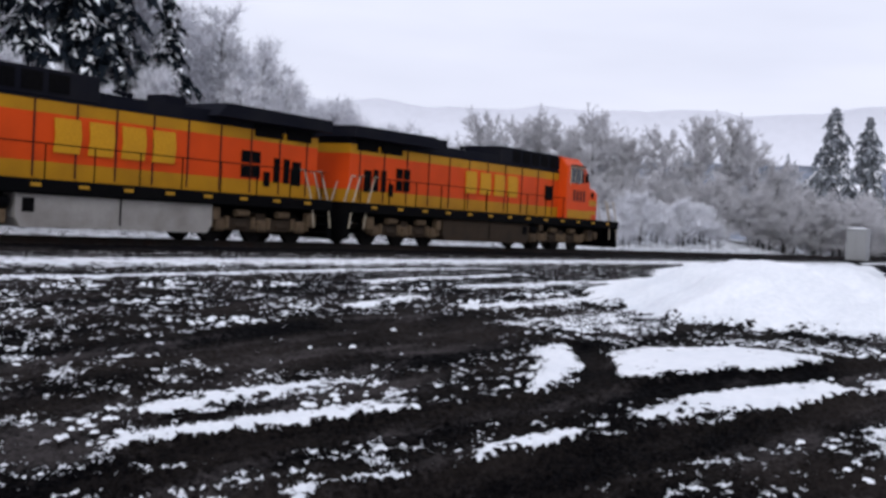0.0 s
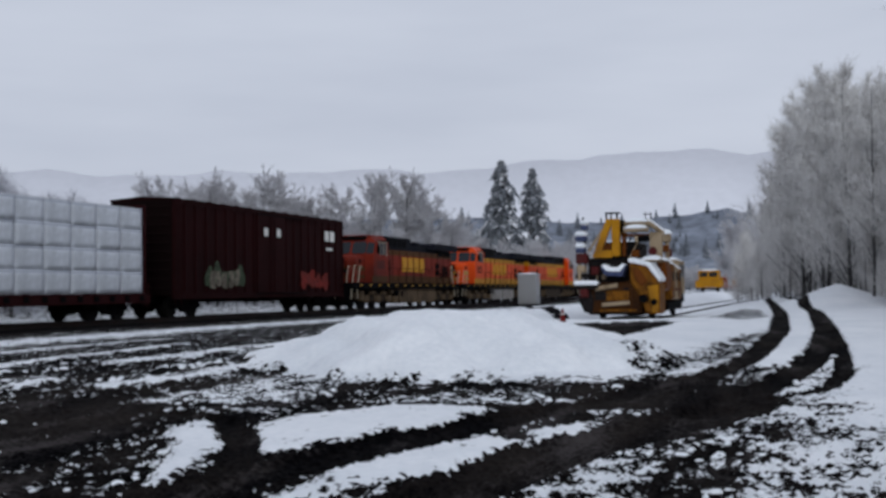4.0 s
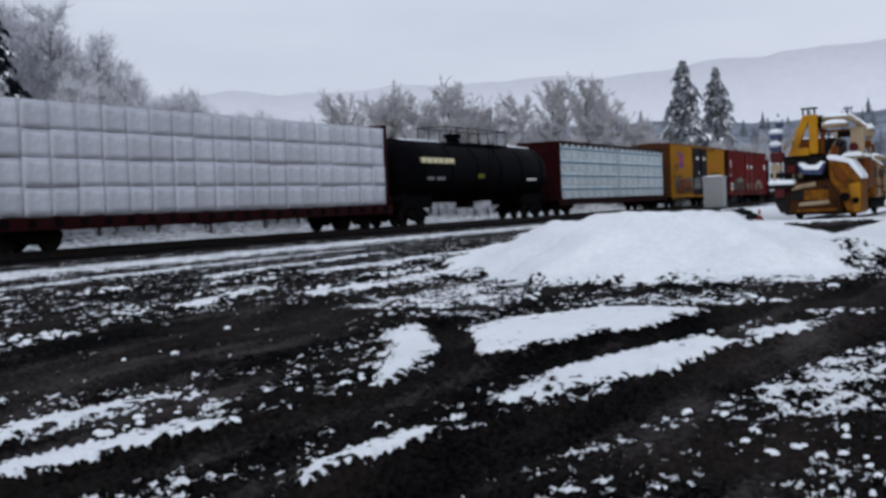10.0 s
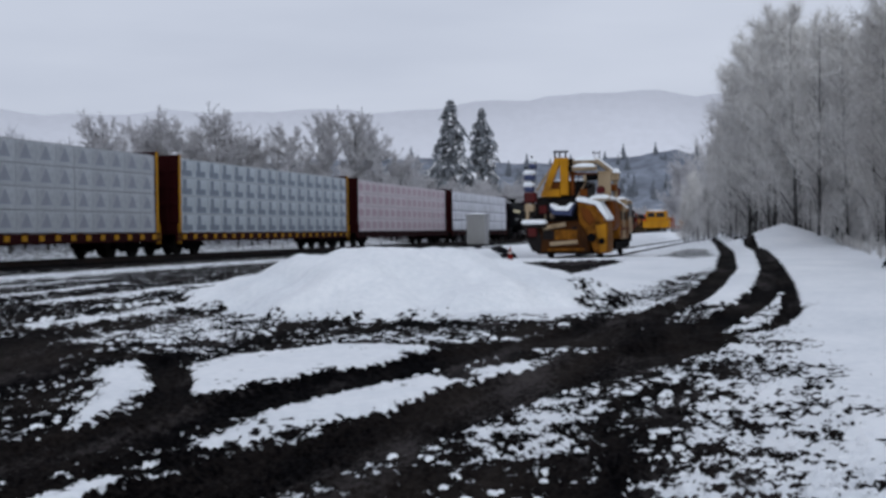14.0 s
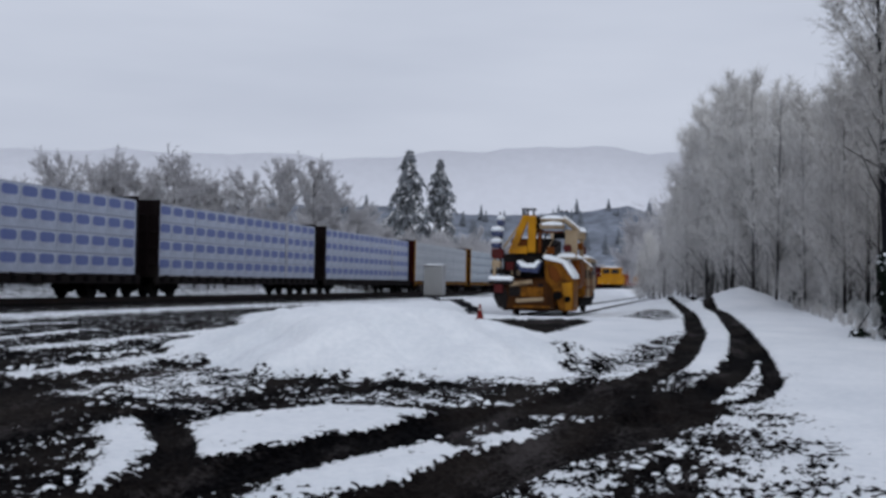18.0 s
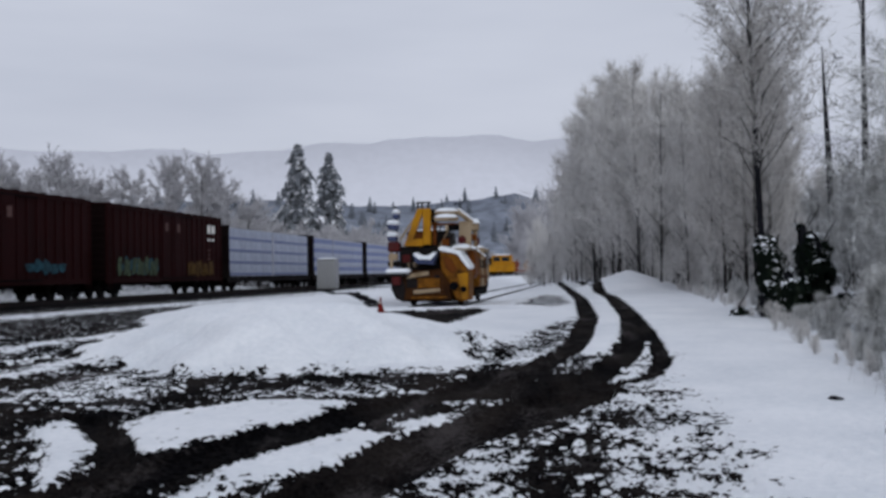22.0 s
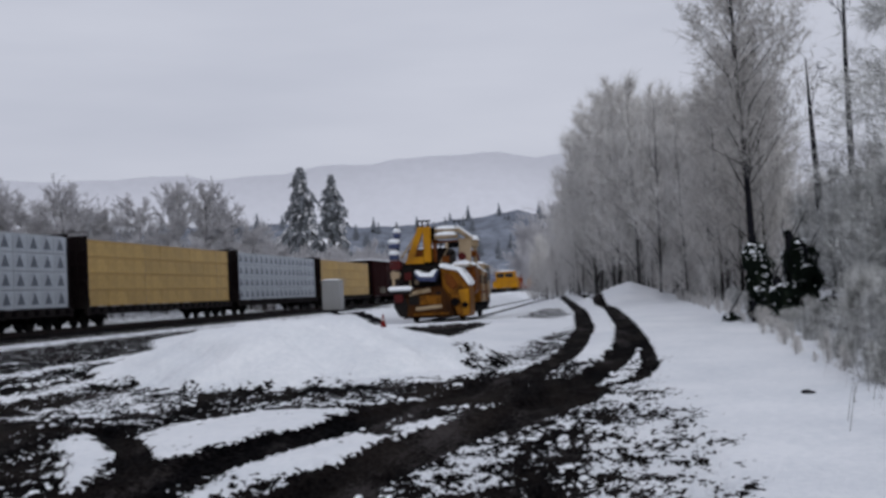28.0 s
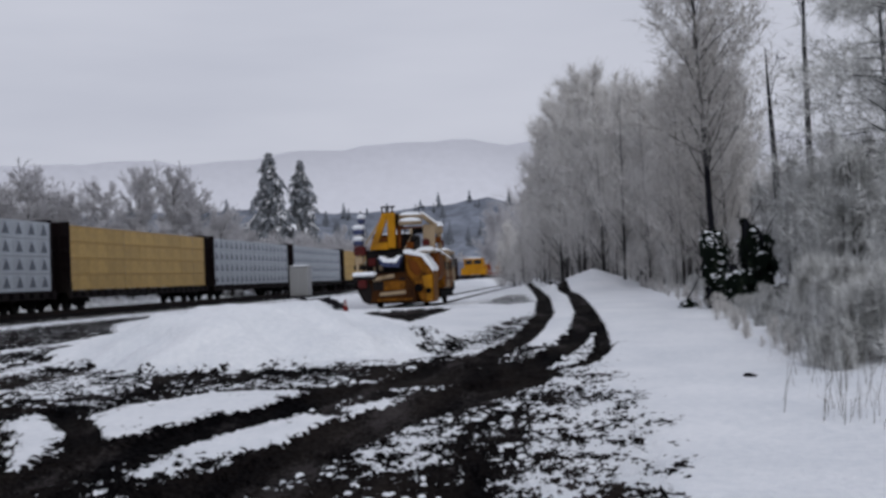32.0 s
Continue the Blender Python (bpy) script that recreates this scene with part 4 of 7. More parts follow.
def tank_car(label, length):
    car = thing("tank_car", label, "tank car", group="freight cars of the train")
    half, r, zc = length / 2 - 0.8, 1.60, 2.70
    paint = mat("tank_black", (0.002, 0.002, 0.003), 0.6, scale=1.0, vary=0.2, dirt=(0.006, 0.006, 0.007), soil=0.2, bump=0.02, spec=0.015)
    bm = B()
    rings = [(-half, 0.35), (-half + 0.08, 0.80), (-half + 0.3, 1.22), (-half + 0.6, 1.42), (-half + 0.95, r)]
    rings = rings + [(-half + 0.95 + (2 * half - 1.9) * k / 6, r) for k in range(1, 6)] + [(-y, q) for y, q in rings[::-1]]
    n, loops = 36, []
    for y, q in rings:
        loops.append([bm.verts.new((q * math.cos(2 * math.pi * i / n), y, zc + q * math.sin(2 * math.pi * i / n))) for i in range(n)])
    for a, b in zip(loops, loops[1:]):
        for i in range(n):
            bm.faces.new((a[i], a[(i + 1) % n], b[(i + 1) % n], b[i]))
    bm.faces.new(loops[0]), bm.faces.new(loops[-1])
    bmesh.ops.recalc_face_normals(bm, faces=bm.faces[:])
    for fc in bm.faces:
        fc.smooth = True
    part("tank", bm, paint, car)
    for y in np.linspace(-half + 1.6, half - 1.6, 6):
        bm = B()
        for i in range(40):
            a, b = 2 * math.pi * i / 40, 2 * math.pi * (i + 1) / 40
            rod(bm, ((r + 0.01) * math.cos(a), y, zc + (r + 0.01) * math.sin(a)), ((r + 0.01) * math.cos(b), y, zc + (r + 0.01) * math.sin(b)), 0.025, n=4)
        part("weld_band", bm, paint, car)
    bm = B()
    rod(bm, (0, -1.2, zc + r - 0.1), (0, -1.2, zc + r + 0.26), 0.36, n=18)
    rod(bm, (0, -1.2, zc + r + 0.26), (0, -1.2, zc + r + 0.46), 0.48, n=18)
    part("dome", bm, paint, car)
    bm = B()
    for x in (-0.85, 0.85):
        for y in np.linspace(-3.6, 4.0, 7):
            rod(bm, (x, y, zc + r - 0.35), (x, y, zc + r + 0.72), 0.022, n=5)
        rod(bm, (x, -3.6, zc + r + 0.72), (x, 4.0, zc + r + 0.72), 0.022, n=5)
    for y in (-3.6, 4.0):
        rod(bm, (-0.85, y, zc + r + 0.72), (0.85, y, zc + r + 0.72), 0.022, n=5)
    part("walkway_railing", bm, BLACK, car)
    bm = B()
    box(bm, -0.85, 0.85, -3.6, 4.0, zc + r - 0.12, zc + r - 0.06)
    ladder(bm, r + 0.12, -0.25, 0.25, 0.7, zc + r, 12)
    part("walkway", bm, BLACK, car)
    bm = B()
    for sgn, (ya, yb) in ((1, (4.2, half - 0.9)), (-1, (-half + 0.9, -3.8))):
        for i in range(9):
            a0, a1 = radians(68 + 44 * i / 9), radians(68 + 44 * (i + 1) / 9)
            rr = r + 0.03
            vs = [bm.verts.new(p) for p in ((rr * math.cos(a0), ya, zc + rr * math.sin(a0)), (rr * math.cos(a1), ya, zc + rr * math.sin(a1)), (rr * math.cos(a1), yb, zc + rr * math.sin(a1)), (rr * math.cos(a0), yb, zc + rr * math.sin(a0)))]
            bm.faces.new(vs)
    part("snow_cap", bm, SNOWM, car, "thin snow along the tank top")
    bm = B()
    for s in (-1, 1):
        prism(bm, [(s * (half - 3.4), 0.85), (s * (half + 0.45), 0.85), (s * (half + 0.45), 1.25), (s * (half - 1.0), 1.7), (s * (half - 3.4), 1.7)], -1.0, 1.0)
        box(bm, -1.5, 1.5, min(s * (half - 0.2), s * (half + 0.5)), max(s * (half - 0.2), s * (half + 0.5)), 1.15, 1.25)
        for x in (-1.45, 1.45):
            rod(bm, (x, s * (half + 0.45), 0.4), (x, s * (half + 0.45), 2.1), 0.03, n=5)
        rod(bm, (-1.45, s * (half + 0.45), 2.1), (1.45, s * (half + 0.45), 2.1), 0.03, n=5)
    box(bm, -0.3, 0.3, -0.5, 0.5, 0.75, 1.2)
    pieces("end_platform", bm, BLACK, car)
    y0 = -7.75
    for q in range(6):
        part("badge_block", box(B(), 1.50, 1.56, y0 + 0.61 * q, y0 + 0.61 * q + 0.5, 2.82, 3.3), CREAMP, car, "cream block of the maker's badge")
    bars(car, "small_lettering", mat("grey_lettering", (0.2, 0.2, 0.2), 0.6), 1.60, [(y0 + 0.5, y0 + 1.2, 2.2, 2.36), (y0 + 1.5, y0 + 2.4, 2.2, 2.36)])
    bars(car, "placard", mat("placard_yellow", (0.13, 0.12, 0.01), 0.6), 1.595, [(-1.5, -0.7, 2.3, 2.55)], "yellow-green placard")
    bars(car, "white_stencil", WHITEP, 1.585, [(5.2, 6.6, 2.2, 2.32)])
    for s in (-1, 1):
        truck(car, s * (half - 1.6))
        coupler(car, s * length / 2)
    return car


def locomotive(label, length, tank_mat, vents=True, facing=1, ORANGE=ORANGE, YELLOW=YELLOW):
    """A six-axle road engine; its cab end points to +y when facing is 1."""
    car = thing("locomotive", label, "locomotive", group="locomotives of the train")
    half = length / 2 - 0.55
    k = facing

    def bx(bm, x0, x1, y0, y1, z0, z1, bevel=0.0):
        return box(bm, x0, x1, min(k * y0, k * y1), max(k * y0, k * y1), z0, z1, bevel)

    bm = B()
    bx(bm, -1.52, 1.52, -half, half, 1.22, 1.62, 0.02)
    bx(bm, -0.8, 0.8, -half + 0.4, half - 0.4, 0.85, 1.25)
    part("frame", bm, BLACK, car, "black walkway frame")
    me = shared("reflector", lambda: box(B(), 0, 0.025, -0.17, 0.17, -0.05, 0.05), AMBER)
    for i in range(13):
        again("reflector", me, car, pose(1.52, -half + 1.4 + (2 * half - 2.8) * i / 12, 1.46))
    # hood in tiers: yellow skirt, orange side, yellow upper band, dark top
    hw, y_back, y_cab = 1.02, -half + 0.4, half - 6.2
    for nm, z0, z1, mt, inset in (("hood_skirt", 1.62, 2.12, YELLOW, 0.0), ("hood_side", 2.12, 3.48, ORANGE, 0.0), ("hood_upper_band", 3.48, 3.86, YELLOW, 0.0)):
        bm = B()
        bx(bm, -hw + inset, hw - inset, y_back, y_cab, z0, z1)
        part(nm, bm, mt, car)
    bm = B()
    prism(bm, [(k * y_back, 3.86), (k * y_cab, 3.86), (k * y_cab, 4.28), (k * y_back, 4.28)], -hw + 0.10, hw - 0.10)
    bx(bm, -hw - 0.02, hw + 0.02, y_back, y_cab, 3.84, 3.90)
    part("roof", bm, ROOFDK, car)
    part("equipment_housing", bx(B(), -1.0, 1.0, y_cab - 5.7, y_cab - 0.02, 3.9, 4.72, 0.05), ROOFDK, car, "dark housing behind the cab")
    part("exhaust", bx(B(), -0.45, 0.45, -4.7, -3.8, 4.26, 4.62, 0.05), ROOFDK, car)
    part("horn", rod(B(), (0.3, k * -2.6, 4.42), (0.3, k * -1.9, 4.46), 0.07, n=8), ROOFDK, car)
    for y in (-6.4, -7.6, -8.8):
        part("roof_fan", rod(B(), (0, k * y, 4.46), (0, k * y, 4.56), 0.42, n=14), ROOFDK, car)
    me = shared("door_seam", lambda: box(B(), -0.02, 0.03, -0.022, 0.022, 1.7, 3.84), DARKP)
    for i in range(11):
        again("door_seam", me, car, pose(hw, k * (y_back + 0.6 + (y_cab - y_back - 1.2) * i / 10), 0))
    # radiator wings over the back of the hood
    bm = B()
    prism(bm, [(k * (y_back - 0.3), 4.08), (k * (y_back - 0.3), 4.50), (k * (y_back + 5.0), 4.54), (k * (y_back + 5.5), 4.08)], -1.45, 1.45)
    part("radiator", bm, ROOFDK, car, "overhanging dark radiator wings")
    vent_spans = ((0.4, 1.7, 3.62, 4.02), (1.9, 3.3, 3.62, 4.02), (0.9, 1.35, 2.05, 2.9), (1.5, 1.8, 2.1, 2.95), (2.0, 2.3, 2.1, 2.95), (3.0, 3.4, 2.7, 3.1), (3.5, 3.9, 2.7, 3.1), (3.0, 3.4, 2.2, 2.6), (3.5, 3.9, 2.2, 2.6), (2.5, 2.8, 1.95, 2.45))
    for y0, y1, z0, z1 in vent_spans:
        part("vent_grille", bx(B(), hw - 0.03, hw + 0.035, y_back + y0, y_back + y1, z0, z1), BLACK, car)
    part("vent_grille", bx(B(), hw - 0.03, hw + 0.035, y_cab - 1.4, y_cab - 0.6, 2.45, 3.15), BLACK, car)
    for i in range(6):
        y = y_cab - 4.6 + i * 0.9
        part("upper_grille", bx(B(), 0.97, 1.02, y, y + 0.7, 4.05, 4.6), BLACK, car)
    # cab and nose, both with cut corners
    yc0, yc1 = y_cab, y_cab + 2.9
    part("cab", hull([(x, k * y, z) for a, y, z in ((1.48, yc0, 1.62), (1.48, yc0, 4.22), (1.12, yc0, 4.62), (1.48, yc1 - 0.3, 1.62), (1.05, yc1, 1.62), (1.48, yc1 - 0.3, 3.35), (1.05, yc1, 3.35), (1.44, yc1 - 0.78, 4.22), (0.98, yc1 - 0.5, 4.30), (1.05, yc1 - 0.85, 4.62)) for x in (-a, a)]), ORANGE, car, "orange wide-nose cab with cut corners")
    part("nose", hull([(x, k * y, z) for a, y, z in ((1.02, yc1 - 0.05, 1.62), (1.02, yc1 - 0.05, 3.15), (0.80, yc1 - 0.05, 3.40), (1.02, yc1 + 1.55, 1.62), (0.62, yc1 + 2.0, 1.62), (1.02, yc1 + 1.5, 3.0), (0.60, yc1 + 1.98, 3.0), (0.85, yc1 + 1.4, 3.24), (0.55, yc1 + 1.8, 3.24)) for x in (-a, a)]), ORANGE, car, "short orange nose with sloping top")
    part("cab_roof_rim", hull([(x, k * y, z) for a, y, z in ((1.14, yc0 - 0.15, 4.60), (1.10, yc0 - 0.15, 4.68), (1.08, yc1 - 0.8, 4.60), (1.02, yc1 - 0.85, 4.68)) for x in (-a, a)]), ORANGE, car)
    bm = B()
    bx(bm, 1.47, 1.50, yc0 + 0.45, yc0 + 0.85, 3.4, 4.15), bx(bm, 1.47, 1.50, yc0 + 0.95, yc0 + 1.45, 3.4, 4.15), bx(bm, 1.47, 1.50, yc0 + 1.55, yc0 + 1.8, 3.45, 4.1)
    pieces("side_window", bm, GLASSY, car)
    for q in (-1, 1):
        part("windshield", pane([(q * 0.07, k * (yc1 - 0.05), 3.45), (q * 1.04, k * (yc1 - 0.05), 3.45), (q * 0.98, k * (yc1 - 0.46), 4.22), (q * 0.07, k * (yc1 - 0.46), 4.22)], 0.03), GLASSY, car)
        part("corner_window", pane([(q * 1.06, k * (yc1 - 0.06), 3.45), (q * 1.44, k * (yc1 - 0.33), 3.45), (q * 1.41, k * (yc1 - 0.72), 4.12), (q * 1.02, k * (yc1 - 0.48), 4.18)], 0.03), GLASSY, car)
    bm = B()
    bx(bm, 1.47, 1.495, yc0 + 0.35, yc0 + 0.42, 3.3, 4.25), bx(bm, 1.47, 1.495, yc0 + 0.35, yc0 + 1.9, 4.17, 4.25), bx(bm, 1.47, 1.495, yc0 + 0.87, yc0 + 0.93, 3.4, 4.2)
    bx(bm, 1.47, 1.495, yc0 + 1.48, yc0 + 1.53, 3.4, 4.2)
    pieces("window_frame", bm, RAILW, car)
    bm = B()
    bx(bm, 1.475, 1.495, yc0 + 0.2, yc1 - 0.05, 1.64, 2.05)
    bx(bm, 1.015, 1.03, yc1 + 0.1, yc1 + 1.4, 1.9, 2.1), bx(bm, 1.015, 1.03, yc1 + 0.1, yc1 + 1.4, 2.35, 2.65), bx(bm, -0.6, 0.6, yc1 + 1.985, yc1 + 2.01, 1.9, 2.1), bx(bm, -0.6, 0.6, yc1 + 1.985, yc1 + 2.01, 2.3, 2.6)
    pieces("yellow_stripe", bm, YELLOW, car)
    bm = B()
    for i in range(4):
        y = yc0 + 0.75 + i * 0.36
        bx(bm, 1.475, 1.49, y, y + 0.22, 2.5, 3.06)
    pieces("number_bar", bm, DARKP, car)
    part("headlight_panel", bx(B(), -0.42, 0.42, yc1 + 1.9, yc1 + 2.03, 2.68, 3.16, 0.03), BLACK, car, "black panel round the headlights")
    for x in (-0.16, 0.16):
        part("headlight", rod(B(), (x, k * (yc1 + 2.0), 2.93), (x, k * (yc1 + 2.06), 2.93), 0.11, n=12), CREAMP, car)
    part("number_board", bx(B(), -0.85, 0.85, yc1 - 0.80, yc1 - 0.40, 4.34, 4.60, 0.03), BLACK, car, "black number board over the windshield")
    for x in (-0.55, 0.55):
        part("ditch_light", rod(B(), (x, k * (yc1 + 1.95), 2.35), (x, k * (yc1 + 2.06), 2.35), 0.13, n=12), BLACK, car)
        part("sand_filler", rod(B(), (x * 1.78, k * (yc1 + 0.9), 2.92), (x * 1.90, k * (yc1 + 0.9), 2.92), 0.16, n=12), BLACK, car)
    # Dark door: shade and dirt of the nose front put into its colour.
    part("nose_door", bx(B(), -0.30, 0.30, yc1 + 1.98, yc1 + 2.04, 1.75, 2.7, 0.02), DARKP, car)
    part("sunshade", bx(B(), 1.46, 1.62, yc0 + 0.4, yc0 + 1.9, 4.26, 4.31), BLACK, car)
    part("mirror", bx(B(), 1.5, 1.66, yc0 + 1.95, yc0 + 2.05, 3.5, 3.95, 0.02), BLACK, car)
    # the large badge as plain gold blocks
    for i in range(4):
        y = (-3.2 if k > 0 else -0.75) + i * 1.2
        badge = part("badge_block", prism(B(), [(y, 2.40), (y + 0.9, 2.40), (y + 0.96, 2.9), (y + 0.9, 3.38), (y, 3.38), (y + 0.05, 2.86)], hw + 0.028, hw + 0.05), GOLDP, car, "plain gold block of the side badge")
    # handrails, steps, tank, trucks
    me = shared("stanchion", lambda: rod(B(), (0, 0, 1.55), (0, 0, 2.62), 0.022, n=6), BLACK)
    for i in range(10):
        again("stanchion", me, car, pose(1.46, k * (y_back + 0.2 + (y_cab - y_back - 0.4) * i / 9), 0))
    bm = B()
    rod(bm, (1.46, k * y_back, 2.60), (1.46, k * y_cab, 2.60), 0.02, n=5)
    rod(bm, (-1.46, k * y_back, 2.60), (-1.46, k * y_cab, 2.60), 0.02, n=5)
    pieces("handrail", bm, BLACK, car)
    for s in (-1, 1):
        bm = B()
        for x, y in ((1.44, 0.05), (1.05, 0.0), (0.45, -0.05), (1.44, 0.95)):
            rod(bm, (x, s * (half - y + 0.05), 0.62), (x, s * (half - y - 0.12), 1.55), 0.028, n=6)
            rod(bm, (x, s * (half - y - 0.12), 1.55), (x * 0.98, s * (half - y - 0.55), 2.62), 0.028, n=6)
            rod(bm, (x * 0.98, s * (half - y - 0.55), 2.62), (x * 0.98, s * (half - y - 0.80), 2.62), 0.028, n=6)
        pieces("corner_rail", bm, RAILW, car)
        bm = B()
        for z in (0.45, 0.75, 1.05, 1.35):
            box(bm, 1.0, 1.5, min(s * (half - 0.85), s * (half - 0.1)), max(s * (half - 0.85), s * (half - 0.1)), z - 0.03, z)
            box(bm, -1.5, -1.0, min(s * (half - 0.85), s * (half - 0.1)), max(s * (half - 0.85), s * (half - 0.1)), z - 0.03, z)
        prism(bm, [(s * (half - 0.1), 0.25), (s * (half + 0.15), 0.2), (s * (half + 0.05), 1.3), (s * (half - 0.1), 1.3)], -1.4, 1.4)
        pieces("step", bm, BLACK, car)
        truck(car, 5.7 * k if s > 0 else -7.7 * k, 3, True)
        coupler(car, s * length / 2)
    bm = B()
    prism(bm, [(-5.2 * k, 0.55), (-5.0 * k, 0.28), (1.9 * k, 0.28), (2.1 * k, 0.55), (2.1 * k, 1.2), (-5.2 * k, 1.2)], -1.36, 1.36)
    part("fuel_tank", bm, tank_mat, car, "dusty grey fuel tank")
    part("fuel_gauge", bx(B(), 1.30, 1.38, 1.5, 1.9, 0.7, 1.1, 0.02), BLACK, car)
    part("tank_strap", bx(B(), 1.36, 1.375, -1.5, -1.44, 0.4, 1.2), BLACK, car)
    for y, w, z0, z1 in ((2.35, 0.55, 0.35, 0.75), (3.2, 0.35, 0.9, 1.2), (8.4, 0.5, 0.5, 1.1), (9.1, 0.35, 0.6, 1.0), (-5.6, 0.3, 0.7, 1.15), (-10.4, 0.45, 0.6, 1.1)):
        part("underfloor_box", bx(B(), 1.05, 1.34, y, y + w, z0, z1, 0.03), TRUCKPALE, car, "dusty box hung under the frame")
    part("air_reservoir", rod(B(), (1.2, 2.3 * k, 0.95), (1.2, 2.9 * k, 0.95), 0.2, n=12), BLACK, car)
    return car


LENGTHS = [24.4, 23.2, 22.45, 20.35, 24.33, 20.1, 20.4, 25.04, 19.8, 24.6, 24.51, 24.59, 24.6, 24.51, 24.53, 24.5, 24.49, 20.54, 20.47, 20.4, 24.41, 24.49, 24.44, 24.31, 24.24, 24.39, 24.4]
TRAIN = []
W_PLAIN = wrap_mat("wrap_plain_white", (0.58, 0.60, 0.64), (0.33, 0.35, 0.40), "hem", 0.05)
W_TEAL = wrap_mat("wrap_white_small_print", (0.50, 0.56, 0.58), (0.05, 0.06, 0.07), "dot", 0.07)
W_GREY = wrap_mat("wrap_grey_white", (0.56, 0.57, 0.62), (0.46, 0.47, 0.53), "hem", 0.10)
W_PINK = wrap_mat("wrap_pink_print", (0.50, 0.45, 0.48), (0.35, 0.25, 0.285), "frame", 0.05)
W_ELL = wrap_mat("wrap_grey_block_print", (0.42, 0.46, 0.50), (0.13, 0.155, 0.20), "ell", 0.05)
W_TRI = wrap_mat("wrap_grey_faint_print", (0.38, 0.40, 0.43), (0.22, 0.24, 0.28), "tri", 0.05)
W_BLUE = wrap_mat("wrap_blue_panel_print", (0.37, 0.40, 0.49), (0.075, 0.105, 0.29), "rect", 0.05)
W_STRIPE = wrap_mat("wrap_blue_stripe_print", (0.34, 0.37, 0.46), (0.08, 0.10, 0.22), "stripe", 0.04)
W_TREE = wrap_mat("wrap_grey_tree_print", (0.36, 0.39, 0.43), (0.045, 0.055, 0.075), "tri", 0.05)
W_WOOD = wrap_mat("bare_lumber", (0.40, 0.265, 0.085), (0.31, 0.19, 0.055), "hem", 0.12)


def build_train():
    L = LENGTHS
    T = TRAIN
    T.append(locomotive("orange and black locomotive with yellow bands, cab leading", L[0], TRUCKTAN, True, 1))
    T.append(locomotive("orange and black locomotive running cab backwards, grey fuel tank", L[1], TANKGREY, True, -1))
    T.append(locomotive("orange and black locomotive coupled before the first boxcar", L[2], TRUCKPALE, True, -1, mat("grimy_orange_paint", (0.19, 0.019, 0.008), 0.6, scale=1.0, vary=0.15, dirt=(0.04, 0.008, 0.005), soil=0.8), mat("grimy_yellow_paint", (0.075, 0.03, 0.005), 0.6, scale=1.0, vary=0.15, dirt=(0.03, 0.015, 0.005), soil=0.8)))
    c = boxcar("dark red boxcar with pale and green spray paint", L[3], 5.3, BOXDARK, BOXDARK, BOXDARK)
    scrawl(c, "spray_paint", FADED_GREEN, 1.6, -6.6, -3.0, 1.1, 2.5, 5, 3), strokes(c, "spray_paint", FADED_CREAM, 1.605, -6.2, -3.4, 1.3, 2.2, 5, 31, 0.1), scrawl(c, "spray_paint", mat("worn_red_spray", (0.16, 0.02, 0.015), 0.7, grain=5, vary=0.4, soil=0.6), 1.6, 3.4, 7.0, 1.1, 2.3, 4, 4)
    bars(c, "badge", WHITEP, 1.6, [(6.6, 7.15, 3.92, 4.48), (7.3, 7.9, 3.92, 4.48), (6.8, 7.6, 3.4, 3.55)]), bars(c, "door_mark", WHITEP, 1.66, [(-0.9, -0.5, 3.9, 4.3), (0.5, 0.9, 3.9, 4.3)])
    T.append(c)
    T.append(centerbeam("red centerbeam flatcar stacked with plain white wrapped lumber", L[4], BEAMRED, W_PLAIN, 14, ragged=1, seed=4, puff=0.018))
    c = boxcar("red boxcar with green and white spray paint", L[5], 5.42, BOXRED, BOXRED, mat("rusty_red_roof", (0.06, 0.012, 0.012), 0.8, scale=2, vary=0.3, soil=0.5))
    scrawl(c, "spray_paint", FADED_GREEN, 1.6, -6.8, -2.4, 1.0, 2.6, 9, 7), scrawl(c, "spray_paint", mat("pale_green_haze_spray", (0.22, 0.30, 0.20), 0.7, grain=3, vary=0.5, dirt=(0.05, 0.04, 0.03), soil=0.6), 1.608, -6.2, -3.0, 1.3, 2.8, 6, 71), strokes(c, "spray_paint", FADED_CREAM, 1.614, -6.0, -3.0, 1.4, 2.4, 8, 41, 0.1), scrawl(c, "spray_paint", mat("pale_tan_spray", (0.34, 0.28, 0.19), 0.7, grain=3, vary=0.5, dirt=(0.08, 0.04, 0.03), soil=0.6), 1.6, 2.8, 6.4, 1.0, 2.6, 8, 8)
    strokes(c, "spray_outline", DARKP, 1.62, -6.4, -2.8, 1.15, 2.2, 9, 9, 0.09), strokes(c, "spray_outline", FADED_CREAM, 1.62, -1.4, 1.4, 1.3, 2.1, 6, 42, 0.09), strokes(c, "spray_outline", DARKP, 1.61, 3.0, 6.0, 1.15, 2.1, 7, 10, 0.09)
    bars(c, "stencil_panel", WHITEP, 1.6, [(-8.6, -8.1, 3.6, 4.3), (-8.5, -8.2, 2.6, 3.1), (-8.3, -7.9, 1.75, 2.05), (-7.8, -7.4, 1.75, 2.05), (-8.3, -7.9, 1.35, 1.65), (-7.8, -7.4, 1.35, 1.65), (7.6, 8.2, 3.5, 4.0)]), bars(c, "door_mark", WHITEP, 1.66, [(-1.2, -0.6, 3.55, 3.9), (0.6, 1.2, 3.55, 3.9)])
    bars(c, "reflector", AMBER, 1.6, [(-8.2, -7.9, 1.1, 1.3)])
    T.append(c)
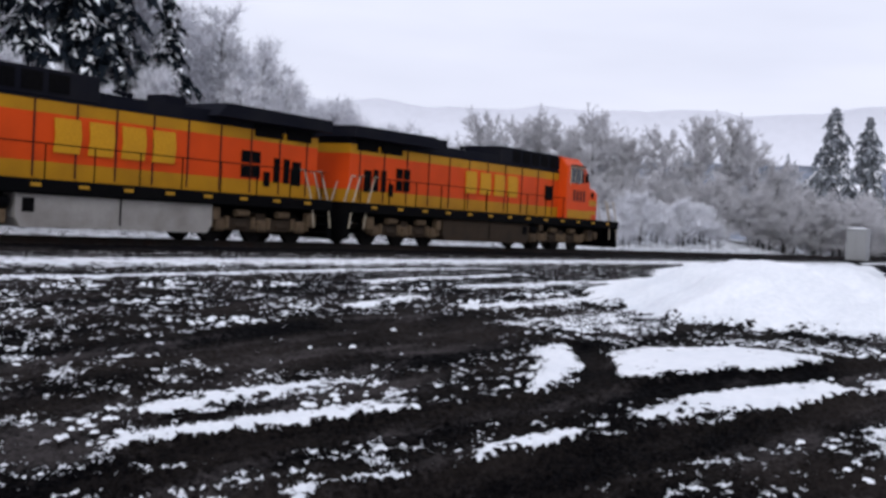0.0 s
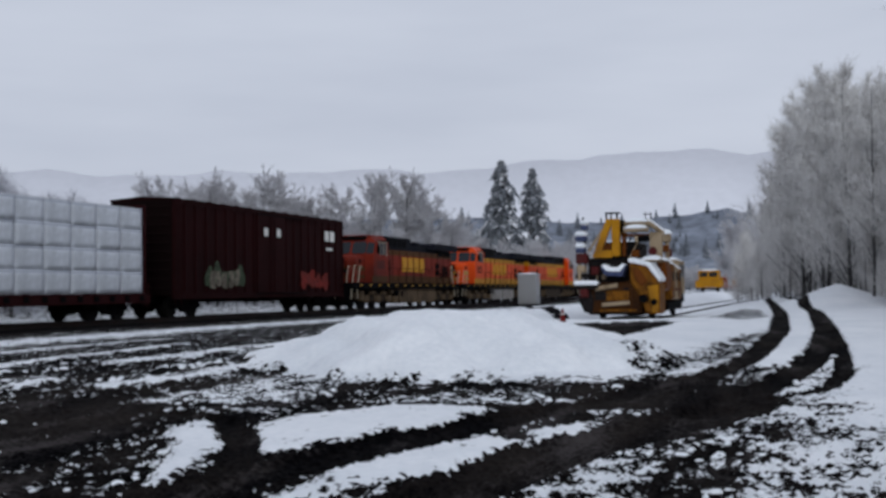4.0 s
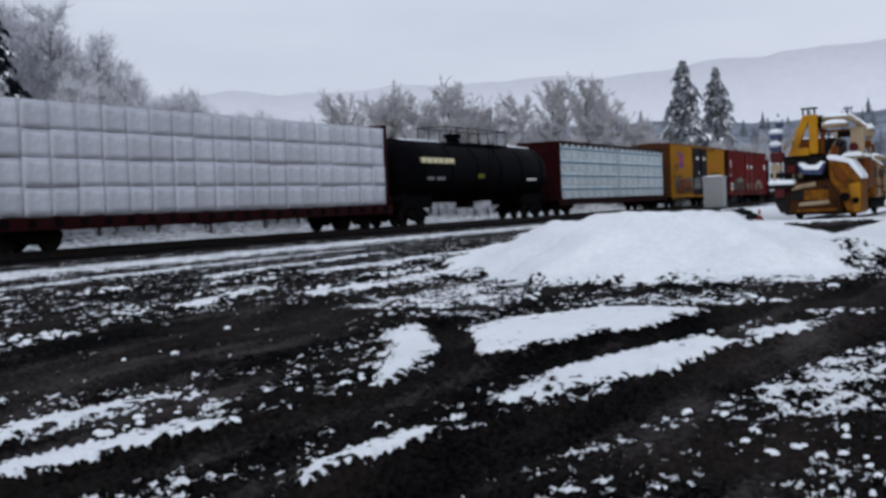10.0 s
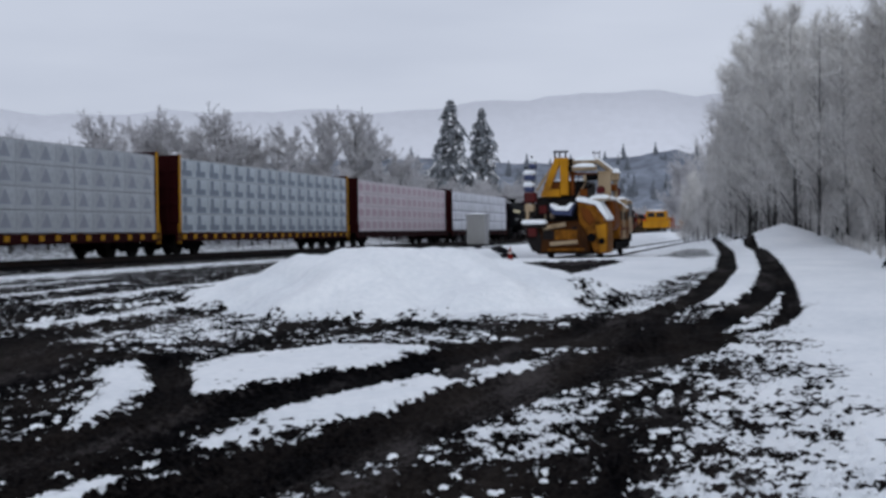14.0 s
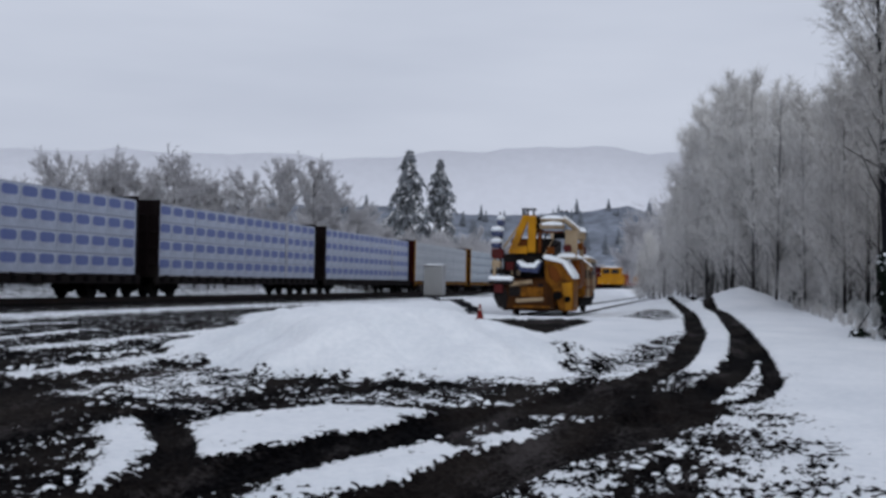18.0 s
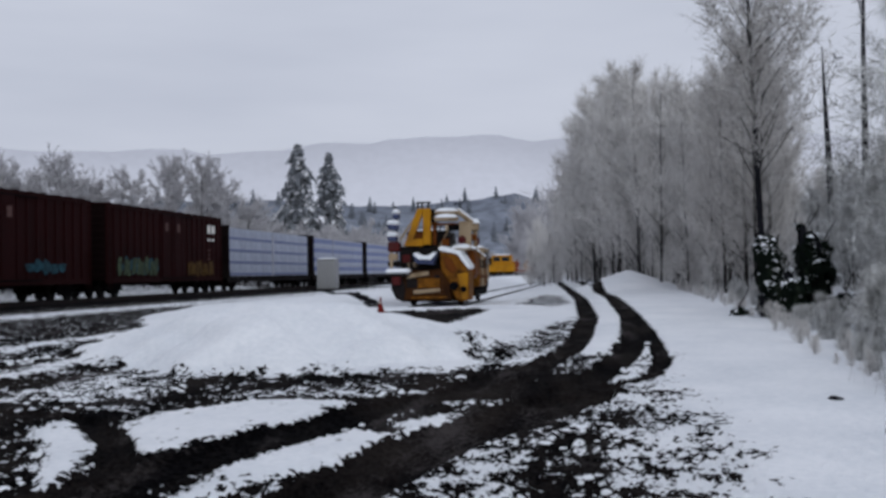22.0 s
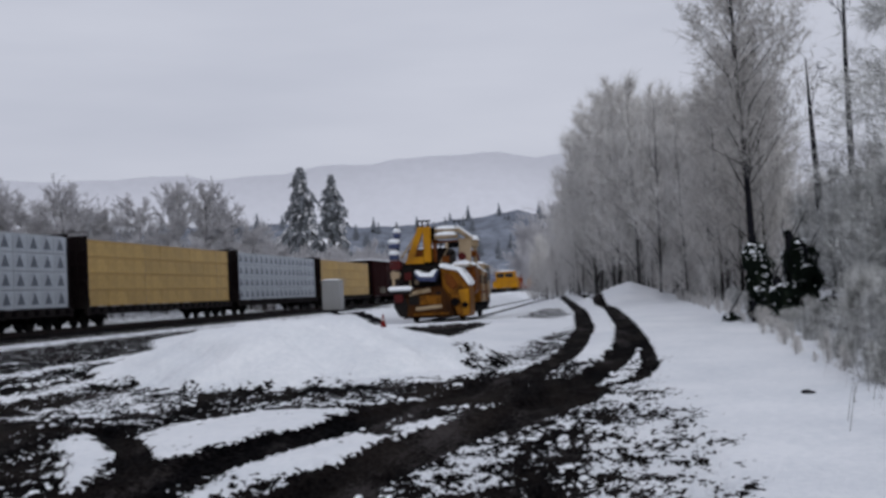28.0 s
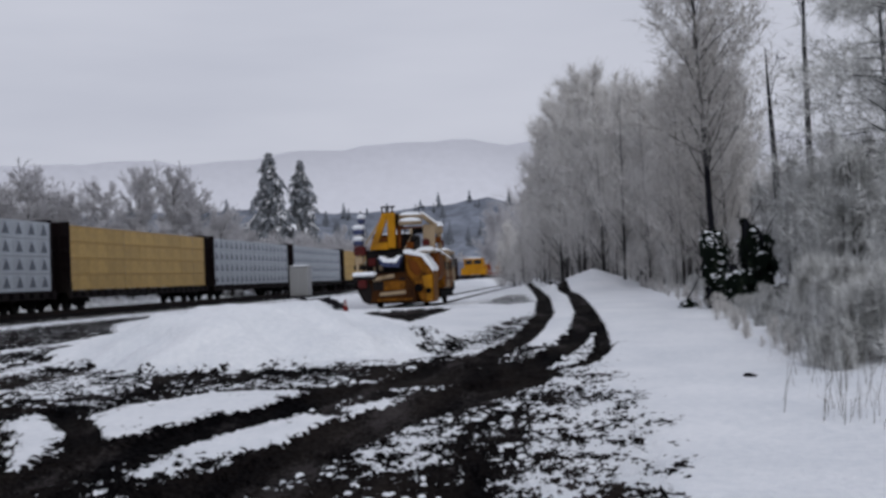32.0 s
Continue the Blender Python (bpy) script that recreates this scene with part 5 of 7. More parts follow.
    c = boxcar("yellow boxcar with black doors, red badge and bright spray paint", L[6], 5.45, CARYEL, mat("black_door_paint", (0.004, 0.004, 0.007), 0.6, dirt=(0.008, 0.008, 0.01), spec=0.04), mat("rusty_brown_roof", (0.10, 0.045, 0.025), 0.8, scale=2, vary=0.3, soil=0.5), ribs=9, door_half=2.4)
    for k, (p, q) in enumerate((((-7.0, 4.65), (-5.7, 3.3)), ((-7.0, 3.3), (-5.7, 4.65)))):
        part("badge_stroke", prism(B(), [(p[0] - 0.16, p[1]), (p[0] + 0.16, p[1]), (q[0] + 0.16, q[1]), (q[0] - 0.16, q[1])], 1.602 + 0.003 * k, 1.606 + 0.003 * k), BLUEP, c, "blue crossed stroke of the badge")
    for d in (-1, 1):
        part("badge_chevron", prism(B(), [(-6.35 + d * 0.88, 4.5), (-6.35 + d * 0.62, 4.5), (-6.35 + d * 0.2, 4.0), (-6.35 + d * 0.62, 3.5), (-6.35 + d * 0.88, 3.5), (-6.35 + d * 0.5, 4.0)], 1.60, 1.601), REDP, c, "red chevron of the badge")
    worn_teal = mat("worn_teal_spray", (0.03, 0.10, 0.12), 0.7, grain=4, vary=0.5, dirt=(0.05, 0.03, 0.01), soil=0.7)
    door_grey = mat("thin_grey_spray", (0.20, 0.20, 0.20), 0.7, grain=4, vary=0.5, dirt=(0.02, 0.02, 0.02), soil=0.8)
    scrawl(c, "spray_ground", worn_teal, 1.60, -8.2, -2.3, 1.1, 2.75, 9, 11), scrawl(c, "spray_ground", worn_teal, 1.60, 2.5, 7.6, 1.15, 2.5, 9, 12)
    scrawl(c, "spray_ground", DARKP, 1.608, -8.0, -2.5, 1.1, 2.0, 9, 113), strokes(c, "spray_paint", RUSTY_ORANGE, 1.618, -7.8, -2.7, 1.2, 2.4, 13, 13, 0.1), scrawl(c, "spray_ground", FADED_GOLD, 1.632, -6.6, -3.2, 1.2, 1.8, 5, 114), strokes(c, "spray_paint", FADED_CREAM, 1.636, -3.4, -2.5, 1.5, 2.6, 3, 115, 0.1)
    strokes(c, "spray_paint", door_grey, 1.63, -2.2, 2.2, 1.45, 2.55, 9, 14, 0.1), scrawl(c, "spray_ground", DARKP, 1.607, 2.6, 7.3, 1.15, 2.3, 7, 116)
    strokes(c, "spray_paint", mat("dirty_white_spray", (0.48, 0.45, 0.36), 0.7, grain=4, vary=0.35, dirt=(0.12, 0.09, 0.04), soil=0.6), 1.614, 2.8, 7.1, 1.3, 2.6, 9, 15, 0.1)
    bars(c, "badge", REDP, 1.6, [(4.6, 5.0, 3.55, 3.65), (5.0, 5.1, 3.3, 3.75), (5.1, 5.5, 3.55, 3.65), (5.6, 5.7, 3.3, 3.65), (5.9, 6.0, 3.2, 3.65)]), bars(c, "lettering", DARKP, 1.6, [(3.3, 4.4, 2.85, 3.0), (4.7, 5.6, 2.85, 3.0), (5.9, 7.0, 2.85, 3.0), (-8.2, -7.5, 3.4, 3.55), (-8.2, -7.5, 3.1, 3.25), (-8.6, -7.9, 2.5, 2.65), (-7.2, -6.2, 2.5, 2.65)])
    bars(c, "door_mark", WHITEP, 1.66, [(-1.5, -0.7, 4.1, 4.35), (0.9, 1.6, 4.1, 4.35), (-0.75, -0.5, 2.85, 3.0)])
    T.append(c)
    T.append(centerbeam("red centerbeam flatcar stacked with white lumber bundles in teal straps", L[7], BEAMRED, W_TEAL, 16, lip=True, straps=1, gap_col=8, seed=7))
    T.append(tank_car("black tank car with a railed walkway and snowy top", L[8]))
    T.append(centerbeam("red centerbeam flatcar stacked with grey-white wrapped lumber", L[9], BEAMRED, W_GREY, 20, seed=9, puff=0.016))
    T.append(centerbeam("red centerbeam flatcar stacked with pink-printed lumber wraps", L[10], BEAMRED, W_PINK, 16, seed=10))
    T.append(centerbeam("yellow centerbeam flatcar stacked with grey block-printed wraps", L[11], BEAMYEL, W_ELL, 16, seed=11, sill_mat=BEAMRED, pocket=BEAMYEL))
    T.append(centerbeam("yellow centerbeam flatcar stacked with faintly printed grey wraps", L[12], BEAMYEL, W_TRI, 18, seed=12, sill_mat=BEAMRED, pocket=BEAMYEL))
    for i, g in ((13, 13), (14, 13), (15, 6)):
        T.append(centerbeam("dark centerbeam flatcar stacked with blue-printed lumber wraps", L[i], BEAMDK, W_BLUE, 17, gap_col=g, seed=i))
    T.append(centerbeam("dark centerbeam flatcar stacked with blue-striped lumber wraps", L[16], BEAMDK, W_STRIPE, 8, gap_col=4, seed=16))
    for i in range(3):
        c = boxcar("dark red boxcar with a white badge and spray paint", L[17 + i], 5.2, BOXDARK, BOXDARK, SNOWM if i == 2 else BOXDARK)
        side = 1 if i != 1 else -1
        y0 = 6.4 if side > 0 else -8.2
        bars(c, "badge", WHITEP, 1.6, [(y0, y0 + 0.6, 3.95, 4.5), (y0 + 0.8, y0 + 1.45, 3.95, 4.5), (y0, y0 + 0.5, 3.45, 3.6), (y0 + 0.8, y0 + 1.3, 3.45, 3.6)])
        bars(c, "door_mark", MARKPINK, 1.66, [(-1.2, -0.75, 3.85, 4.35), (0.75, 1.2, 3.85, 4.35)])
        bars(c, "stencil", MARKPINK, 1.6, [(y0 + 0.1, y0 + 0.5, 2.2 + 0.28 * q, 2.32 + 0.28 * q) for q in range(3)])
        if i == 1:
            scrawl(c, "spray_paint", RUSTY_ORANGE, 1.6, -8.4, -4.4, 1.1, 2.0, 6, 21), strokes(c, "spray_paint", FADED_TEAL, 1.606, -8.4, -4.6, 1.7, 2.4, 6, 22, 0.1), scrawl(c, "spray_paint", FADED_TEAL, 1.6, 2.6, 6.4, 1.2, 2.1, 5, 23)
        elif i == 0:
            strokes(c, "spray_paint", FADED_GOLD, 1.6, 2.6, 7.6, 1.1, 2.1, 9, 24, 0.1), scrawl(c, "spray_ground", FADED_TEAL, 1.6, -8.0, -2.2, 1.1, 2.3, 7, 25), strokes(c, "spray_paint", FADED_GREEN, 1.608, -8.0, -2.4, 1.2, 2.2, 9, 26, 0.1)
        else:
            strokes(c, "spray_paint", FADED_CREAM, 1.6, -5.6, -2.2, 1.1, 2.0, 5, 27, 0.1), bars(c, "small_lettering", FADED_CREAM, 1.6, [(3.0, 3.12, 1.5, 1.9), (-0.6, -0.48, 1.5, 2.2)])
        T.append(c)
    for i, (w, nm) in enumerate(((W_WOOD, "bare yellow lumber"), (W_TREE, "grey printed lumber wraps"), (W_WOOD, "bare yellow lumber"), (W_TREE, "grey printed lumber wraps"), (W_TREE, "grey printed lumber wraps"), (W_WOOD, "bare yellow lumber"), (W_TREE, "grey printed lumber wraps"))):
        T.append(centerbeam("dark centerbeam flatcar stacked with " + nm, L[20 + i], BEAMDK, w, 9 if w is W_WOOD else 17, seed=30 + i))


build_train()
# ---- things beside the line ----
MYEL = mat("machine_yellow", (0.40, 0.185, 0.008), 0.5, scale=2.5, vary=0.15, dirt=(0.12, 0.05, 0.015), soil=0.85, bump=0.1)
MBROWN = mat("machine_rusty_yellow", (0.05, 0.018, 0.004), 0.6, scale=4.5, vary=0.5, dirt=(0.012, 0.006, 0.004), soil=1.0, bump=0.2)
MRED = mat("machine_red", (0.25, 0.03, 0.02), 0.5, scale=2.5, vary=0.2, soil=0.4)
GREYBOX = mat("relay_grey", (0.29, 0.29, 0.295), 0.6, scale=1.5, vary=0.1, dirt=(0.2, 0.2, 0.2), soil=0.4)
CONEO = mat("cone_orange", (0.16, 0.015, 0.012), 0.5, grain=20)
RUST = mat("rust_red", (0.22, 0.06, 0.03), 0.8, scale=3, vary=0.3, soil=0.5)
LAMPBLUE = mat("blue_grey_housing", (0.05, 0.06, 0.12), 0.5, grain=10)


def snow_lump(bm, x0, x1, y0, y1, z, h, seed=0):
    """A rounded cap of snow on a flat top."""
    rng = random.Random(seed)
    nx, ny = 6, 6
    g = [[bm.verts.new((x0 + (x1 - x0) * i / nx, y0 + (y1 - y0) * j / ny, z + (h * (max(0.0, math.sin(math.pi * i / nx) * math.sin(math.pi * j / ny)) ** 0.4) * rng.uniform(0.8, 1.1) if 0 < i < nx and 0 < j < ny else -0.02))) for j in range(ny + 1)] for i in range(nx + 1)]
    for i in range(nx):
        for j in range(ny):
            bm.faces.new((g[i][j], g[i + 1][j], g[i + 1][j + 1], g[i][j + 1]))
    return bm


def ballast_regulator():
    """The snow-covered track machine on the siding; its near end at y = 0, rail top at z = 0."""
    t = thing("ballast_regulator", "yellow rail ballast machine capped with snow on the siding", "track machine")
    dark = mat("dark_engine", (0.012, 0.010, 0.010), 0.6, grain=12, vary=0.5)
    gold = mat("machine_dull_gold", (0.17, 0.066, 0.006), 0.55, scale=9, vary=0.4, dirt=(0.015, 0.006, 0.003), soil=1.0)
    rusty = mat("machine_orange_brown", (0.12, 0.036, 0.006), 0.55, scale=5, vary=0.3, dirt=(0.02, 0.008, 0.004), soil=0.85)
    grimy = mat("machine_grimy_cream", (0.34, 0.26, 0.17), 0.6, scale=5, vary=0.2, dirt=(0.10, 0.055, 0.02), soil=0.8)
    maroon = mat("machine_maroon", (0.075, 0.014, 0.014), 0.6, scale=5, vary=0.3, soil=0.5)

    def across(outline, y0, y1, bevel=0.03):
        """An outline in x and z, drawn out along the machine."""
        b = B()
        lo, hi = [b.verts.new((x, y0, z)) for x, z in outline], [b.verts.new((x, y1, z)) for x, z in outline]
        b.faces.new(lo), b.faces.new(hi[::-1])
        k = len(outline)
        for q in range(k):
            b.faces.new((lo[q], hi[q], hi[(q + 1) % k], lo[(q + 1) % k]))
        bmesh.ops.recalc_face_normals(b, faces=b.faces[:])
        if bevel:
            bmesh.ops.bevel(b, geom=b.edges[:], offset=bevel, segments=1, affect="EDGES")
        return b

    def bx(name, mt, *args, label=""):
        part(name, box(B(), *args), mt, t, label)

    def rd(name, mt, a, c, r, r2=None, n=10, label=""):
        part(name, rod(B(), a, c, r, r2, n), mt, t, label)

    def cap(x0, x1, y0, y1, z, h, seed, name="snow_cap"):
        part(name, snow_lump(B(), x0, x1, y0, y1, z, h, seed), SNOWM, t)

    # running gear
    bx("chassis", BLACK, -1.0, 1.0, 0.3, 8.0, 0.42, 0.72, 0.03)
    # Black boxes added to stand for the shade under the machine.
    bx("skirt", BLACK, -1.0, 1.05, 0.0, 1.4, 0.14, 0.45, 0.05)
    bx("skirt", BLACK, -1.05, 1.12, 2.2, 6.2, 0.24, 0.5, 0.05)
    for y in (1.2, 6.4):
        bm = B()
        for q in (-1, 1):
            rod(bm, (q * 0.69, 0, 0.38), (q * 0.83, 0, 0.38), 0.38, n=20)
        rod(bm, (-0.7, 0, 0.38), (0.7, 0, 0.38), 0.08, n=8)
        part("wheelset", bm, STEELW, t, "", pose(0, y, 0))
    # broom housing: dark and rounded on one side, yellow wing on the other
    part("broom_housing", across([(-1.02, 0.20), (-1.20, 0.55), (-1.14, 0.98), (-0.85, 1.10), (0.2, 1.12), (0.5, 1.2), (0.62, 0.9), (0.66, 0.18)], -0.2, 1.3, 0.05), MBROWN, t, "rusty brown broom housing streaked black")
    # A darker plate over one end of the housing.
    part("housing_cheek", across([(-1.06, 0.22), (-1.23, 0.55), (-1.17, 0.9), (-0.9, 0.92), (-0.78, 0.6), (-0.82, 0.2)], -0.24, -0.18, 0.01), dark, t, "dark end plate of the housing")
    part("wing", across([(0.30, 1.70), (0.84, 1.58), (1.20, 1.08), (1.20, 0.16), (0.80, 0.16), (0.60, 0.72), (0.34, 1.10)], -0.34, 0.9, 0.05), gold, t, "dull gold plough wing slanting down")
    part("wing_plate", across([(0.42, 1.52), (0.66, 1.46), (0.84, 1.14), (0.70, 0.98), (0.50, 1.16)], -0.40, -0.33, 0.02), rusty, t)
    part("wing_blade", across([(0.84, 0.98), (1.16, 1.02), (1.17, 0.2), (0.98, 0.2)], -0.39, -0.33, 0.02), MYEL, t)
    part("snow_on_wing", across([(0.28, 1.70), (0.84, 1.58), (1.19, 1.10), (1.24, 1.22), (0.94, 1.68), (0.40, 1.84), (0.27, 1.80)], -0.36, 0.9, 0.03), SNOWM, t, "thick snow lying along the wing")
    rd("wing_roller", BLACK, (0.74, -0.5, 0.62), (0.74, -0.3, 0.62), 0.13, n=12)
    rd("wing_roller", BLACK, (1.04, -0.5, 0.52), (1.04, -0.3, 0.52), 0.09, n=12)
    bx("housing_rib", MBROWN, 0.3, 0.38, -0.26, -0.19, 0.22, 1.05)
    bx("housing_plate", gold, -0.45, 0.28, -0.235, -0.19, 0.56, 0.86, 0.01)
    bx("housing_opening", dark, -0.74, -0.40, -0.245, -0.17, 0.58, 0.84)
    bx("housing_opening", dark, 0.12, 0.28, -0.225, -0.17, 0.5, 0.95)
    rd("broom_bar", grimy, (-0.52, -0.26, 0.44), (0.30, -0.26, 0.50), 0.06)
    rd("broom_bar", grimy, (-0.72, -0.28, 0.92), (-0.05, -0.28, 1.02), 0.07)
    rd("broom_bar", gold, (-0.6, -0.25, 0.27), (0.5, -0.25, 0.27), 0.04)
    # arm with snow at one corner
    bx("arm_tray", dark, -1.33, -0.62, -0.5, -0.15, 0.92, 1.03, 0.03)
    bx("snow_on_arm", SNOWM, -1.35, -0.60, -0.52, -0.13, 1.02, 1.17, 0.06)
    bx("marker", maroon, -1.17, -0.90, -0.46, -0.25, 0.66, 0.95, 0.04, label="dark red marker box")
    rd("arm_strut", grimy, (-1.22, -0.2, 1.0), (-1.30, 0.4, 1.85), 0.05)
    # bucket and its snow
    part("bucket", across([(-0.52, 1.58), (-0.40, 1.32), (0.12, 1.28), (0.24, 1.62), (0.16, 1.62), (0.06, 1.40), (-0.34, 1.42), (-0.44, 1.60)], -0.45, 0.2, 0.0), LAMPBLUE, t, "dark blue trough heaped with snow")
    part("snow_in_bucket", across([(-0.50, 1.60), (-0.34, 1.44), (0.06, 1.42), (0.22, 1.63), (0.12, 1.66), (0.0, 1.56), (-0.28, 1.56), (-0.42, 1.66)], -0.47, 0.18, 0.02), SNOWM, t)
    # engine and hydraulics behind
    bx("engine_housing", dark, -1.05, 0.62, 0.35, 3.2, 0.72, 1.86, 0.05)
    bx("engine_cover", dark, -0.85, 0.45, 0.6, 2.6, 1.86, 2.35, 0.05)
    cap(-0.8, 0.4, 0.8, 2.6, 2.34, 0.12, 7)
    bx("valve_block", maroon, -0.95, -0.70, 0.26, 0.4, 1.35, 1.6, 0.02)
    bx("valve_block", grimy, -0.62, -0.50, 0.28, 0.4, 1.2, 1.36, 0.02)
    bx("valve_block", rusty, 0.30, 0.52, 0.28, 0.45, 1.86, 2.08, 0.02)
    for k, (x, z, u, w) in enumerate(((-0.2, 1.9, 0.15, 2.6), (0.05, 1.75, 0.25, 2.5), (0.2, 1.8, 0.5, 2.4), (0.35, 1.9, 0.62, 2.2), (-0.9, 1.3, -0.6, 1.9), (-0.75, 1.2, -0.85, 1.9), (0.1, 1.62, 0.45, 2.05), (-0.35, 2.1, 0.1, 2.75))):
        rd("hydraulic_hose", (BLACK, dark, grimy)[k % 3], (x, 0.3, z), (u, 0.55, w), 0.025, n=6)
    # yellow A-shaped boom
    part("boom", across([(-0.26, 1.90), (-0.02, 1.90), (-0.02, 3.02), (-0.26, 3.02)], 0.05, 0.28, 0.015), MYEL, t, "bright yellow A-shaped boom")
    part("boom_foot", across([(-0.84, 1.86), (-0.27, 1.86), (-0.27, 2.08), (-0.72, 2.08)], 0.06, 0.27, 0.01), MYEL, t)
    part("boom_brace", across([(-0.86, 1.88), (-0.64, 1.88), (-0.27, 2.86), (-0.27, 3.02), (-0.42, 3.02)], 0.07, 0.26, 0.01), MYEL, t)
    rd("boom_stay", grimy, (-1.02, 0.3, 2.05), (-0.55, 0.2, 2.72), 0.035)
    bx("boom_web", rusty, -0.6, -0.3, 0.2, 0.24, 2.08, 2.3)
    for x in (-0.42, -0.28, -0.10):
        rd("boom_hook", BLACK, (x, 0.15, 3.02), (x, 0.15, 3.22), 0.03, n=6)
    bx("boom_cap", BLACK, -0.46, -0.02, 0.1, 0.22, 3.18, 3.23)
    # pipes over the top, snow lying on them
    for z, y, q in ((2.90, 0.35, 5), (2.70, 0.25, 6)):
        rd("top_pipe", grimy, (0.05, y, z), (0.82, y, z), 0.085, n=12)
        rd("pipe_end", BLACK, (-0.04, y, z), (0.08, y, z), 0.10, n=12)
        cap(0.10, 0.82, y - 0.12, y + 0.14, z + 0.05, 0.10, q, "snow_on_pipe")
    rd("top_pipe", grimy, (0.80, 0.35, 2.92), (1.20, 0.7, 2.58), 0.075, n=12)
    part("snow_on_pipe", rod(B(), (0.80, 0.36, 2.98), (1.20, 0.70, 2.65), 0.07, n=8), SNOWM, t)
    bx("pipe_shelf", rusty, 0.0, 0.8, 0.3, 0.7, 2.50, 2.56)
    bx("pipe_bracket", rusty, 0.02, 0.12, 0.3, 0.5, 1.9, 2.62)
    rd("work_lamp", BLACK, (0.52, 0.10, 2.40), (0.86, 0.16, 2.42), 0.095, n=12)
    rd("lamp_lens", grimy, (0.44, 0.09, 2.40), (0.53, 0.10, 2.40), 0.09, n=12)
    for x in (0.72, 0.88):
        rd("antenna", BLACK, (x, 0.4, 2.95), (x, 0.4, 3.22), 0.012, n=5)
    bx("antenna_bar", BLACK, 0.66, 0.92, 0.39, 0.41, 3.14, 3.17)
    # cream panels on the side
    bx("side_panel", grimy, 0.80, 1.18, 0.55, 0.70, 1.80, 2.62, 0.02, label="grimy cream panel")
    rd("panel_gauge", maroon, (0.90, 0.50, 2.04), (0.90, 0.57, 2.04), 0.13, n=14)
    bx("panel_step", grimy, 0.58, 1.20, 0.2, 0.9, 1.72, 1.80, 0.02)
    cap(0.56, 1.22, 0.15, 0.9, 1.79, 0.13, 12, "snow_on_step")
    part("side_drum", across([(0.86, 0.86), (0.80, 1.3), (0.90, 1.68), (1.06, 1.80), (1.20, 1.76), (1.26, 1.4), (1.24, 0.92), (1.10, 0.80)], 0.95, 2.3, 0.06), rusty, t, "orange-brown rounded side drum")
    cap(0.92, 1.24, 1.0, 2.3, 1.78, 0.10, 9)
    rd("column", grimy, (1.16, 2.0, 1.2), (1.16, 2.0, 2.62), 0.07, n=10)
    bx("column_head", grimy, 1.02, 1.28, 1.85, 2.15, 2.36, 2.64, 0.04)
    cap(0.98, 1.32, 1.8, 2.2, 2.63, 0.14, 11)
    bx("column_box", rusty, 1.04, 1.24, 1.7, 1.85, 2.05, 2.25, 0.02)
    bx("column_box", maroon, 1.12, 1.26, 2.2, 2.4, 1.9, 2.15, 0.02)
    for k, y in enumerate((2.55, 3.45, 4.35)):
        bx("side_locker", (gold, grimy, gold)[k], 0.62, 1.22, y, y + 0.82, 0.55, 1.72 - 0.06 * k, 0.05, label="yellow side locker")
        bx("locker_opening", dark, 1.20, 1.235, y + 0.14, y + 0.62, 1.16, 1.44)
        bx("locker_rail", rusty, 1.20, 1.25, y + 0.05, y + 0.77, 0.84, 0.92)
        cap(0.6, 1.24, y, y + 0.82, 1.71 - 0.06 * k, 0.12, 20 + k)
    bx("rear_body", gold, -1.1, 0.58, 3.2, 7.6, 0.72, 1.65, 0.06)
    cap(-1.1, 0.58, 3.2, 7.6, 1.64, 0.15, 30)
    bx("rear_cab", grimy, -0.3, 1.1, 5.6, 7.4, 0.72, 1.9, 0.05)
    bx("rear_window", GLASSY, 1.09, 1.115, 5.8, 7.2, 1.3, 1.75)
    cap(-0.3, 1.1, 5.6, 7.4, 1.89, 0.14, 31)
    # mast with three snowy lamps
    rd("lamp_mast", BLACK, (-1.10, 0.3, 0.9), (-1.14, 0.3, 2.95), 0.035)
    rd("mast_tip", BLACK, (-1.13, 0.3, 2.95), (-1.16, 0.3, 3.12), 0.02)
    for k, (x, z, w) in enumerate(((-1.12, 2.72, 0.12), (-1.22, 2.38, 0.19), (-1.24, 2.02, 0.17))):
        bx("mast_lamp", LAMPBLUE, x - w + 0.02, x + w - 0.02, 0.12, 0.44, z, z + 0.15, 0.04)
        bx("snow_on_lamp", SNOWM, x - w, x + w, 0.10, 0.46, z + 0.14, z + 0.30, 0.07)
    bx("mast_box", maroon, -1.38, -1.02, 0.1, 0.5, 1.70, 2.0, 0.03)
    bx("mast_box", grimy, -1.36, -1.08, 0.1, 0.4, 1.42, 1.64, 0.03)
    bx("mast_box", dark, -1.40, -1.0, 0.15, 0.5, 1.24, 1.4, 0.03)
    t.matrix_basis = pose(SIDING_X - 0.06, 34.3, SIDING_Z)
    return t


